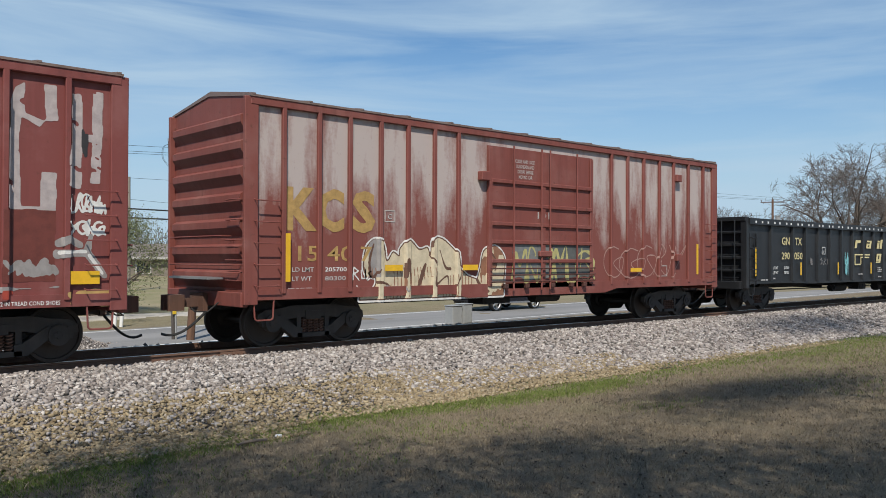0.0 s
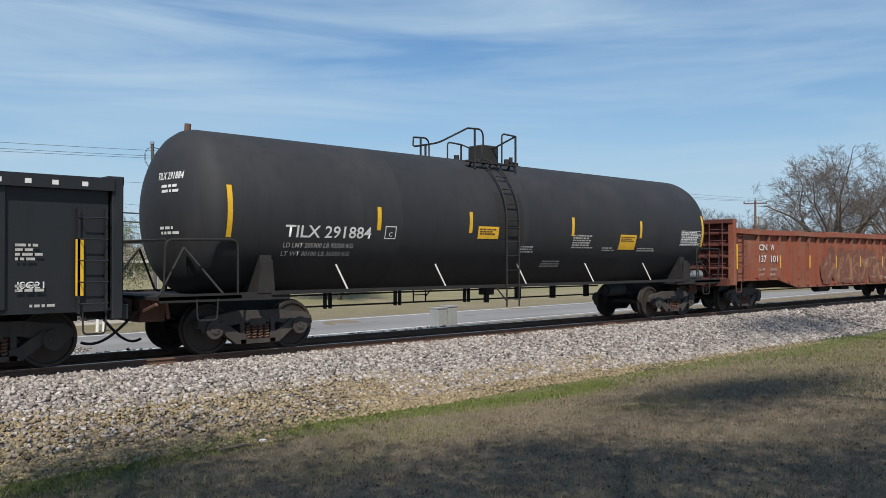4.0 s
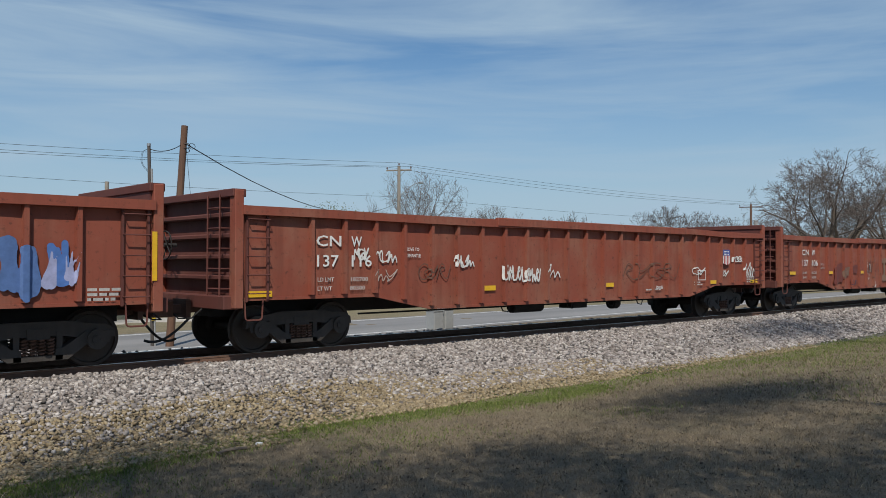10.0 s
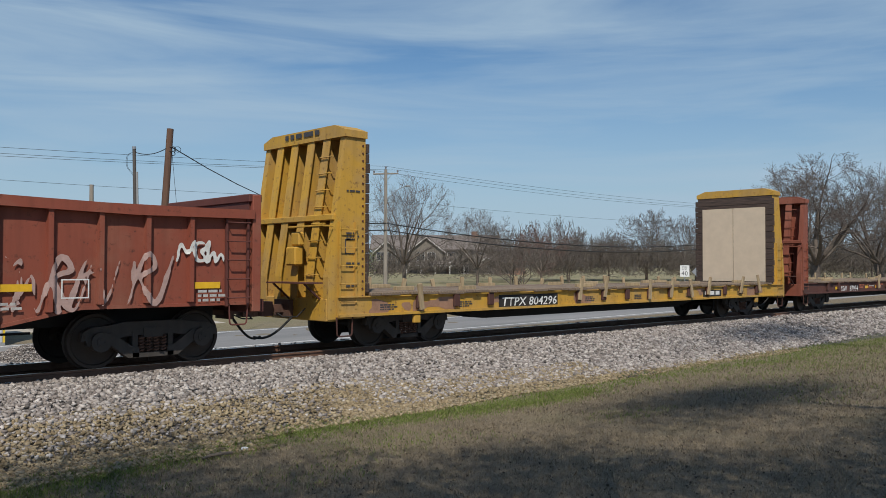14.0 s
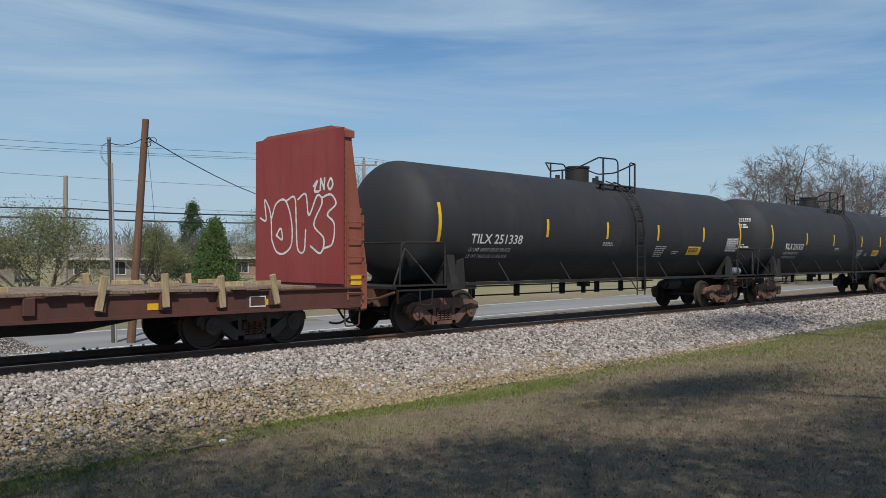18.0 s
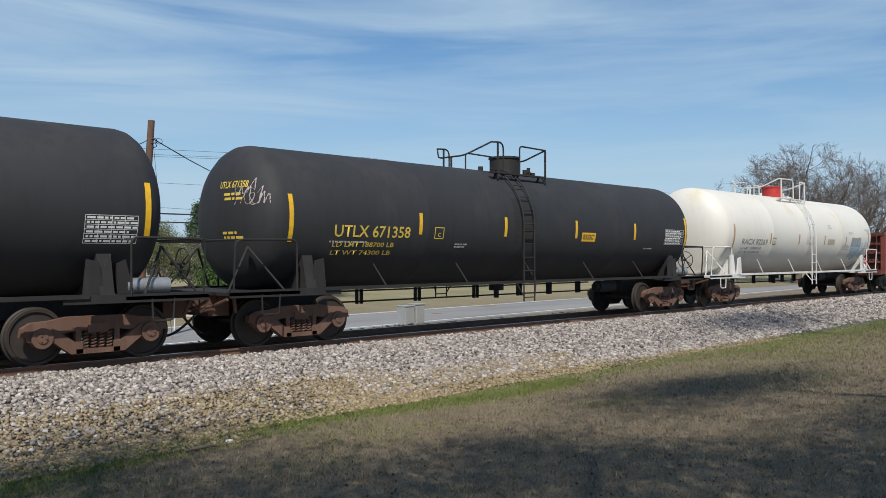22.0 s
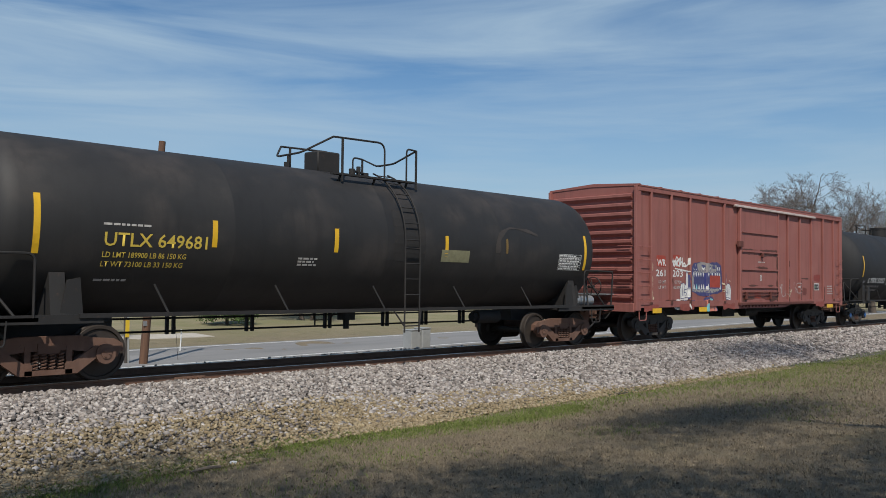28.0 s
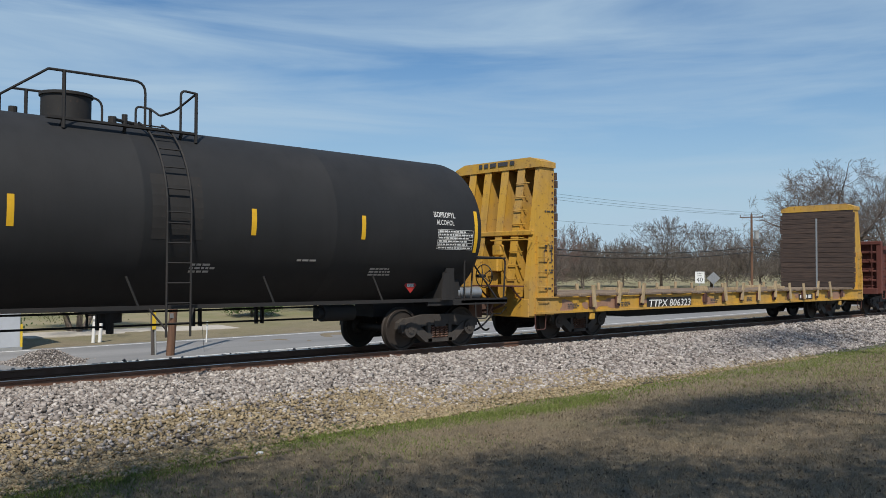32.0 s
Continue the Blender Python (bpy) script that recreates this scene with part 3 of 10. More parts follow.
# ---- road beyond the track ----
m, n, l, p = nodes_of("worn_asphalt")
f1, f2 = noise_node(n, l, 0.4, 6, 0.6, (0.25, 1.6, 1)), noise_node(n, l, 60, 4, 0.6)
c = mix(n, l, ramp(n, l, f1, 0.35, 0.68), (0.2, 0.195, 0.19), (0.29, 0.28, 0.27))
c = mix(n, l, ramp(n, l, f2, 0.4, 0.7, 0.4), c, (0.11, 0.11, 0.11))
l.new(c, p.inputs["Base Color"])
p.inputs["Roughness"].default_value = 0.85
bump(n, l, p, f2, 0.3, 0.004)
M_ROAD = m
M_ROADPAINT = plain("road_paint", (0.62, 0.62, 0.6), 0.7)
M_ROADYELLOW = plain("road_paint_yellow", (0.6, 0.42, 0.08), 0.7)
ROAD = pose(0, 0, 0, 0, 0, 3.9)
road = setting("road", soften(box(bmesh.new(), -300, 500, 5.4, 11.1, -0.78, -0.605), 0.02), M_ROAD, "grey worn asphalt two-lane road")
road.matrix_basis = ROAD
for y0, y1, mat, nm in ((5.75, 5.87, M_ROADPAINT, "edge_line"), (10.6, 10.72, M_ROADPAINT, "edge_line")):
    ln = box(bmesh.new(), -300, 500, y0, y1, -0.604, -0.600)
    part(nm, ln, mat, road)

# ---- rolling stock ----


def text(car, words, x, z, size, material, y, stretch=1.0, curve=None, turn=None, name="lettering", align="LEFT", shear=0.0, fit=0.0, bold=0.0):
    """Painted words on the side that faces -y; curve: (radius, axis height) wraps them on a tank."""
    cu = bpy.data.curves.new("words", "FONT")
    cu.body, cu.size, cu.align_x, cu.shear, cu.resolution_u, cu.offset = words, size, align, shear, 2, bold * size
    tmp = bpy.data.objects.new("words", cu)
    me = bpy.data.meshes.new_from_object(tmp)
    bpy.data.objects.remove(tmp)
    bpy.data.curves.remove(cu)
    me.materials.clear()
    me.materials.append(material)
    if fit:
        us = [v.co.x for v in me.vertices]
        stretch = fit / (max(us) - min(us))
    for v in me.vertices:
        u, w = v.co.x * stretch, v.co.y
        if curve:
            r, zc = curve
            a = math.asin(max(-1, min(1, (z - zc) / r))) + w / r
            v.co = (x + u, -(r + 0.005) * math.cos(a), zc + (r + 0.005) * math.sin(a))
        elif turn == "end":
            v.co = (y, x - u, z + w)
        else:
            v.co = (x + u, y, z + w)
    ob = new(name, me)
    ob.parent = car
    return ob


def bars(car, x, z, rows, width, high, material, y, curve=None, name="stencil_lines", gap=1.7, seed=1):
    """Lines of small stencil too small to read: broken bars."""
    r = random.Random(seed)
    bm = bmesh.new()
    for i in range(rows):
        u, zz = x, z - i * high * gap
        while u < x + width * r.uniform(0.75, 1.0):
            w = high * r.uniform(0.9, 4.0)
            if curve:
                rad, zc = curve
                a0, a1 = (math.asin(max(-1, min(1, (q - zc) / rad))) for q in (zz, zz + high))
                vs = [bm.verts.new((uu, -(rad + 0.005) * math.cos(a), zc + (rad + 0.005) * math.sin(a))) for uu, a in ((u, a0), (u + w, a0), (u + w, a1), (u, a1))]
            else:
                vs = [bm.verts.new(q) for q in ((u, y, zz), (u + w, y, zz), (u + w, y, zz + high), (u, y, zz + high))]
            bm.faces.new(vs)
            u += w + high * 0.7
    return part(name, bm, material, car)


def plate(car, name, x0, x1, z0, z1, y, material, label="", curve=None, steps=6):
    """A flat marking, or one wrapped on a tank."""
    bm = bmesh.new()
    if curve:
        r, zc = curve
        a0, a1 = (math.asin(max(-1, min(1, (q - zc) / r))) for q in (z0, z1))
        for i in range(steps):
            b0, b1 = a0 + (a1 - a0) * i / steps, a0 + (a1 - a0) * (i + 1) / steps
            bm.faces.new([bm.verts.new((x, -(r + 0.004) * math.cos(a), zc + (r + 0.004) * math.sin(a))) for x, a in ((x0, b0), (x1, b0), (x1, b1), (x0, b1))])
        bmesh.ops.remove_doubles(bm, verts=bm.verts, dist=1e-5)
    else:
        box(bm, x0, x1, y, y + 0.003, z0, z1)
    return part(name, bm, material, car, label)


def frame_plate(car, x, z, w, h, y, material, curve=None):
    for i, q in enumerate(((x, x + w, z, z + 0.02), (x, x + w, z + h - 0.02, z + h), (x, x + 0.02, z + 0.02, z + h - 0.02), (x + w - 0.02, x + w, z + 0.02, z + h - 0.02))):
        plate(car, "marking_frame", *q, y, material, "", curve, 3)


# --- trucks ---


def wheelset_mesh():
    bm = bmesh.new()
    n = 40

    def turned(profile, n=40):
        rings = [[bm.verts.new((r * math.cos(2 * math.pi * i / n), y, r * math.sin(2 * math.pi * i / n))) for i in range(n)] for y, r in profile]
        for a, b in zip(rings, rings[1:]):
            for i in range(n):
                bm.faces.new((a[i], a[(i + 1) % n], b[(i + 1) % n], b[i]))
        bm.faces.new(rings[0])
        bm.faces.new(rings[-1])

    turned([(-1.05, 0.075), (1.05, 0.075)], 14)
    for s in (-1, 1):
        turned([(s * 0.82, 0.11), (s * 0.82, 0.15), (s * 0.79, 0.20), (s * 0.795, 0.385), (s * 0.822, 0.40), (s * 0.822, 0.448), (s * 0.815, 0.455), (s * 0.73, 0.46), (s * 0.715, 0.485), (s * 0.69, 0.485), (s * 0.685, 0.40), (s * 0.72, 0.37), (s * 0.74, 0.2), (s * 0.69, 0.14), (s * 0.69, 0.11)])
    return mesh_of("wheelset", bm, M_WHEEL, True)


WHEELSET = wheelset_mesh()
AXLE, WHEEL_R = 0.889, 0.4575


def side_frame(s):
    """The cast frame that carries two axle boxes and the spring nest."""
    y0, y1 = s * 0.93, s * 1.06
    bm = bmesh.new()
    top = [(-1.20, 0.48), (-1.18, 0.62), (-1.04, 0.70), (-0.76, 0.72), (-0.48, 0.77), (0.48, 0.77), (0.76, 0.72), (1.04, 0.70), (1.18, 0.62), (1.20, 0.48)]
    under = [(1.06, 0.50), (1.0, 0.55), (0.78, 0.55), (0.62, 0.50), (0.36, 0.54), (-0.36, 0.54), (-0.62, 0.50), (-0.78, 0.55), (-1.0, 0.55), (-1.06, 0.50)]
    prism(bm, top + under, y0, y1)
    for q in (-1, 1):
        prism(bm, [(q * 0.36, 0.62), (q * 0.27, 0.62), (q * 0.27, 0.30), (q * 0.36, 0.30)], y0 + s * 0.006, y1 + s * 0.008)
        prism(bm, [(q * 0.72, 0.60), (q * 0.90, 0.52), (q * 0.44, 0.17), (q * 0.25, 0.17), (q * 0.25, 0.34), (q * 0.37, 0.36)], y0 - s * 0.01, y1 + s * 0.03)
        rod(bm, (q * AXLE, s * 0.95, WHEEL_R), (q * AXLE, s * 1.12, WHEEL_R), 0.165, 18)
        rod(bm, (q * AXLE, s * 1.10, WHEEL_R), (q * AXLE, s * 1.135, WHEEL_R), 0.085, 12)
        for i in range(3):
            b = 2.1 * i
            rod(bm, (q * AXLE + 0.05 * math.cos(b), s * 1.13, WHEEL_R + 0.05 * math.sin(b)), (q * AXLE + 0.05 * math.cos(b), s * 1.15, WHEEL_R + 0.05 * math.sin(b)), 0.014, 6)
        prism(bm, [(q * 1.16, 0.60), (q * 1.02, 0.60), (q * 1.02, 0.40), (q * 1.10, 0.40)], y0 + s * 0.004, y1 + s * 0.012)
        prism(bm, [(q * 0.76, 0.60), (q * 0.66, 0.58), (q * 0.70, 0.42), (q * 0.76, 0.42)], y0 + s * 0.009, y1 + s * 0.016)
    box(bm, -0.36, 0.36, min(y0, y1) - 0.03, max(y0, y1) + 0.04, 0.165, 0.245)
    return bm


def springs(s):
    bm = bmesh.new()
    for k in range(4):
        for row in (0.955, 1.045):
            cx = -0.195 + 0.13 * k
            pts = [(cx + 0.052 * math.cos(1.26 * i), s * row + 0.045 * math.sin(1.26 * i), 0.245 + 0.27 * i / 26) for i in range(27)]
            path(bm, pts, 0.0135, 4)
    return bm


def make_truck(material, name):
    bm = bmesh.new()
    box(bm, -0.17, 0.17, -1.08, 1.08, 0.50, 0.66)
    box(bm, -0.22, 0.22, -0.22, 0.22, 0.64, 0.74)
    for q in (-0.42, 0.42):
        box(bm, q - 0.05, q + 0.05, -0.85, 0.85, 0.40, 0.50)
        for s in (-1, 1):
            box(bm, q - 0.03 + (0.05 if q > 0 else -0.05), q + 0.03 + (0.05 if q > 0 else -0.05), s * 0.70, s * 0.80, 0.34, 0.58)
    truck = part("truck", bm, material, None)
    for s in (-1, 1):
        part("side_frame", side_frame(s), material, truck, smooth=True)
        part("spring_nest", springs(s), M_TRUCK_BROWN, truck)
    for q in (-1, 1):
        w = new("wheelset", WHEELSET)
        w.parent = truck
        w.matrix_basis = pose(q * AXLE, 0, WHEEL_R)
    return truck


TRUCKS = {"brown": make_truck(M_TRUCK_BROWN, "truck"), "black": make_truck(M_TRUCK_BLACK, "truck")}
for k, t in TRUCKS.items():
    t.matrix_basis = pose(0, 0, 0)
USED = set()


def add_trucks(car, xa, xb, kind):
    for x in (xa, xb):
        if kind in USED:
            t = copy_thing(TRUCKS[kind], pose(x, 0, 0))
        else:
            USED.add(kind)
            t = TRUCKS[kind]
            t.matrix_basis = pose(x, 0, 0)
        t.parent = car


def coupler(car, x, s, material=None, hose=True):
    """The knuckle coupler and air hose at one end; s: -1 the left end, 1 the right."""
    bm = bmesh.new()
    box(bm, min(x - s * 0.3, x + s * 0.42), max(x - s * 0.3, x + s * 0.42), -0.075, 0.075, 0.76, 0.92)
    out = [(0.36, -0.17), (0.58, -0.20), (0.72, -0.14), (0.70, -0.06), (0.56, -0.08), (0.55, 0.06), (0.72, 0.12), (0.68, 0.19), (0.40, 0.17)]
    a = [bm.verts.new((x + s * u, w * s, 0.70)) for u, w in out]
    b = [bm.verts.new((x + s * u, w * s, 0.99)) for u, w in out]
    bm.faces.new(a)
    bm.faces.new(b)
    for i in range(len(a)):
        bm.faces.new((a[i], b[i], b[(i + 1) % len(a)], a[(i + 1) % len(a)]))
    box(bm, min(x, x + s * 0.09), max(x, x + s * 0.09), -0.28, 0.28, 0.68, 1.02)
    part("coupler", bm, material or M_COUPLER, car, "rusty cast knuckle coupler")
    if hose:
        bm = bmesh.new()
        path(bm, [(x + s * (0.05 + 0.75 * t), -0.33 + 0.25 * t, 0.68 - 0.42 * math.sin(math.pi * min(1, t * 0.62))) for t in [i / 9 for i in range(10)]], 0.024, 6)
        part("air_hose", bm, M_RUBBER, car, "sagging black air hose")
        bm = bmesh.new()
        path(bm, [(x + s * 0.02, -0.75, 0.86), (x + s * 0.22, -0.74, 0.70), (x + s * 0.26, -0.3, 0.68), (x + s * 0.18, 0.2, 0.80)], 0.014, 5)
        part("uncoupling_lever", bm, M_CHASSIS, car)


def rungs(x0, x1, y, z0, count, step, out=0.09, r=0.0115, side=-1, stiles=False):
    """Grab irons bolted to a side."""
    bm = bmesh.new()
    for i in range(count):
        z = z0 + i * step
        path(bm, [(x0, y, z + 0.02), (x0, y + side * out, z), (x1, y + side * out, z), (x1, y, z + 0.02)], r, 5)
    if stiles:
        for x in (x0, x1):
            box(bm, x - 0.02, x + 0.02, min(y, y + side * 0.05), max(y, y + side * 0.05), z0 - 0.15, z0 + (count - 1) * step + 0.15)
    return bm


def stirrup(x0, x1, y, z):
    return path(bmesh.new(), round_corner([(x0, y, z + 0.02), (x0 + 0.02, y, z - 0.36), (x1 - 0.02, y, z - 0.36), (x1, y, z + 0.02)], 0.06, 3), 0.016, 5)


def brake_wheel(car, x, y, z, s):
    bm = bmesh.new()
    pts = [(x, y + 0.27 * math.cos(2 * math.pi * i / 18), z + 0.27 * math.sin(2 * math.pi * i / 18)) for i in range(19)]
    path(bm, pts, 0.014, 5)
    for i in range(5):
        a = 2 * math.pi * i / 5
        rod(bm, (x - s * 0.03, y, z), (x, y + 0.27 * math.cos(a), z + 0.27 * math.sin(a)), 0.012, 5)
    rod(bm, (x + s * 0.03, y, z), (x - s * 0.22, y, z), 0.04, 8)
    part("brake_wheel", bm, M_CHASSIS, car, "round hand-brake wheel")


# --- graffiti: spray paint that follows posts and panels ---
GRAF_MATS = {}


def spray(name, colour):
    if name not in GRAF_MATS:
        GRAF_MATS[name] = plain("spray_" + name, colour, 0.6, vary=0.22, scale=7)
    return GRAF_MATS[name]


S_WHITE, S_BLACK, S_CREAM = spray("white", (0.62, 0.61, 0.58)), spray("black", (0.03, 0.028, 0.03)), spray("cream", (0.55, 0.47, 0.33))
S_GREEN, S_TAN, S_BROWN = spray("mint_green", (0.19, 0.33, 0.16)), spray("tan", (0.43, 0.31, 0.17)), spray("dark_brown", (0.12, 0.06, 0.04))
S_GREY, S_BLUE, S_PURPLE = spray("grey", (0.27, 0.25, 0.24)), spray("blue", (0.07, 0.16, 0.42)), spray("purple_blue", (0.055, 0.055, 0.15))
S_RED, S_CYAN, S_MAROON, S_LILAC, S_CORAL = spray("red_patch", (0.33, 0.05, 0.03)), spray("pale_cyan", (0.2, 0.5, 0.52)), spray("maroon_patch", (0.14, 0.035, 0.026)), spray("lilac", (0.32, 0.34, 0.52)), spray("coral", (0.45, 0.14, 0.1))
S_WASHED = spray("washed_white", (0.40, 0.345, 0.335))


def stroke_field(px, pz, strokes):
    d = np.full(px.shape, 9.0)
    for pts in strokes:
        for (ax, az), (bx_, bz) in zip(pts, pts[1:]):
            ex, ez = bx_ - ax, bz - az
            t = np.clip(((px - ax) * ex + (pz - az) * ez) / max(ex * ex + ez * ez, 1e-9), 0, 1)
            d = np.minimum(d, np.hypot(px - ax - t * ex, pz - az - t * ez))
    return d


def wobble(px, pz, seed, scale=3.0, amount=0.03):
    r = np.random.default_rng(seed)
    w = np.zeros(px.shape)
    for k in range(4):
        a, b, c = r.uniform(-1, 1, 2), r.uniform(0, 6.3), scale * (k + 1)
        w += np.sin(c * (a[0] * px + a[1] * pz) + b) / (k + 1)
    return w * amount


def arcs(points, steps=5):
    """A smooth line through a few points."""
    p = [np.array(q, float) for q in points]
    p = [2 * p[0] - p[1]] + p + [2 * p[-1] - p[-2]]
    res = []
    for a, b, c, d in zip(p, p[1:], p[2:], p[3:]):
        for i in range(steps):
            t = i / steps
            res.append(tuple(0.5 * (2 * b + (c - a) * t + (2 * a - 5 * b + 4 * c - d) * t * t + (3 * b - a - 3 * c + d) * t ** 3)))
    return res + [tuple(p[-2])]


def scrawl(seed, x, z, w, h, count, loops=5):
    """Strokes of a tag or throw-up: count letters of a few bold loops each."""
    r = random.Random(seed)
    res = []
    for i in range(count):
        x0, x1 = x + w * i / count, x + w * (i + 0.92) / count
        if count >= 3 or loops <= 5:
            # looped, letter-like strokes
            m, hw, lean = (x0 + x1) / 2, (x1 - x0) * (0.62 + 0.3 * r.random()), 0.18 * (r.random() - 0.3) * h
            lo, hi, mid = z + h * 0.12 * r.random(), z + h * (1 - 0.15 * r.random()), z + h * (0.4 + 0.2 * r.random())
            shape = r.randrange(6)
            if shape == 0:
                pts = [(m + hw * math.cos(0.7 * k + 1), (lo + hi) / 2 + (hi - lo) / 2 * math.sin(0.7 * k + 1)) for k in range(9)] + [(m, mid), (m + 1.2 * hw, lo)]
            elif shape == 1:
                pts = [(m - hw, hi), (m - 0.8 * hw, lo + 0.1 * h), (m, lo), (m + 0.8 * hw, lo + 0.2 * h), (m + hw, hi)]
            elif shape == 2:
                pts = [(m - hw, lo), (m - 0.7 * hw, hi - 0.1 * h), (m - 0.1 * hw, mid), (m + 0.5 * hw, hi), (m + 0.9 * hw, lo)]
            elif shape == 3:
                pts = [(m - 0.9 * hw, lo), (m - 0.3 * hw, hi), (m + 0.3 * hw, hi - 0.2 * h), (m - 0.4 * hw, mid), (m + 0.6 * hw, lo), (m + 1.2 * hw, hi)]
            elif shape == 4:
                pts = [(m - 0.9 * hw, hi), (m - 0.2 * hw, mid), (m + 0.8 * hw, hi), (m + 0.1 * hw, mid - 0.1 * h), (m - 0.5 * hw, lo)]
            else:
                pts = [(m - 1.2 * hw, mid), (m - 0.5 * hw, hi), (m - 0.7 * hw, lo), (m, mid + 0.1 * h), (m + 0.3 * hw, lo), (m + 0.8 * hw, mid), (m + 1.3 * hw, lo)]
            res.append(arcs([(u + lean * (v - z) / h, v) for u, v in pts], 6))
            continue
        pts, flip = [], r.random() < 0.5
        for k in range(loops):
            u = x0 + (x1 - x0) * (0.12 + 0.76 * r.random())
            v = z + h * ((0.04 + 0.25 * r.random()) if (k + flip) % 2 else (0.70 + 0.26 * r.random()))
            pts.append((u, v))
        res.append(arcs(pts, 6))
    return res


def graffiti(car, x0, x1, z0, z1, layers, depth, cell=0.013, label="spray-painted graffiti"):
    """layers: (function of x and z arrays that says where, material), the later on top; depth(x): where the surface stands."""
    nx, nz = int((x1 - x0) / cell), int((z1 - z0) / cell)
    gx, gz = np.meshgrid(x0 + (np.arange(nx) + 0.5) * cell, z0 + (np.arange(nz) + 0.5) * cell)
    top = np.full(gx.shape, -1)
    for i, (where, _) in enumerate(layers):
        top[where(gx, gz)] = i
    ys = np.array([depth(x0 + i * cell) for i in range(nx + 1)]) - 0.004
    js, is_ = np.nonzero(top >= 0)
    if not len(js):
        return None
    corners = np.stack([np.stack([is_ + u, js + v], -1) for u, v in ((0, 0), (1, 0), (1, 1), (0, 1))], 1).reshape(-1, 2)
    keys, back_to = np.unique(corners[:, 0] * 100000 + corners[:, 1], return_inverse=True)
    ci, cj = keys // 100000, keys % 100000
    verts, faces = np.stack([x0 + ci * cell, ys[ci], z0 + cj * cell], -1), back_to.reshape(-1, 4)
    # draw the stepped outlines smooth
    tone = np.full((nz + 2, nx + 2), -1)
    tone[1:-1, 1:-1] = top
    ends = []
    for j, i in ((0, 1), (1, 0)):
        a, b = tone[:nz + 2 - j, :nx + 2 - i], tone[j:, i:]
        r_, c_ = np.nonzero(a != b)
        if i:
            ends.append(np.stack([c_ * 100000 + r_ - 1, c_ * 100000 + r_], -1))
        else:
            ends.append(np.stack([(c_ - 1) * 100000 + r_, c_ * 100000 + r_], -1))
    ends = np.searchsorted(keys, np.concatenate(ends))
    for _ in range(3):
        total, count = np.zeros((len(verts), 3)), np.zeros(len(verts))
        for p, q in ((0, 1), (1, 0)):
            np.add.at(total, ends[:, p], verts[ends[:, q]])
            np.add.at(count, ends[:, p], 1)
        on = count > 0
        mean = total[on] / count[on, None]
        verts[on, 0] += 0.6 * (mean[:, 0] - verts[on, 0])
        verts[on, 2] += 0.6 * (mean[:, 2] - verts[on, 2])
    me = raw_mesh("graffiti", verts, faces, layers[0][1])
    me.materials.clear()
    mats = []
    for _, mm in layers:
        if mm not in mats:
            mats.append(mm)
            me.materials.append(mm)
    me.polygons.foreach_set("material_index", np.array([mats.index(layers[k][1]) for k in top[js, is_]], np.int32))
    ob = new("graffiti", me)
    ob.parent = car
    return tagged(ob, label)


def near(strokes, reach, seed=1, amount=None):
    amount = min(0.02, reach * 0.15) if amount is None else amount
    return lambda px, pz: stroke_field(px, pz, strokes) + wobble(px, pz, seed, 5.0, amount) < reach


def patch(xa, xb, za, zb, seed=1, ragged=0.06):
    return lambda px, pz: np.maximum(np.maximum(xa - px, px - xb), np.maximum(za - pz, pz - zb)) + wobble(px, pz, seed, 6.0, ragged) < 0


def inside(points, seed=1, amount=0.0):
    """Where a closed outline holds a point."""
    pts = [tuple(q) for q in points]

    def where(px, pz):
        qx, qz = px + wobble(px, pz, seed, 6.0, amount), pz + wobble(px, pz, seed + 1, 6.0, amount)
        odd = np.zeros(px.shape, bool)
        for (ax, az), (bx_, bz) in zip(pts, pts[1:] + pts[:1]):
            if az != bz:
                odd ^= ((az > qz) != (bz > qz)) & (qx < (bx_ - ax) * (qz - az) / (bz - az) + ax)
        return odd
    return where



# --- tank cars ---


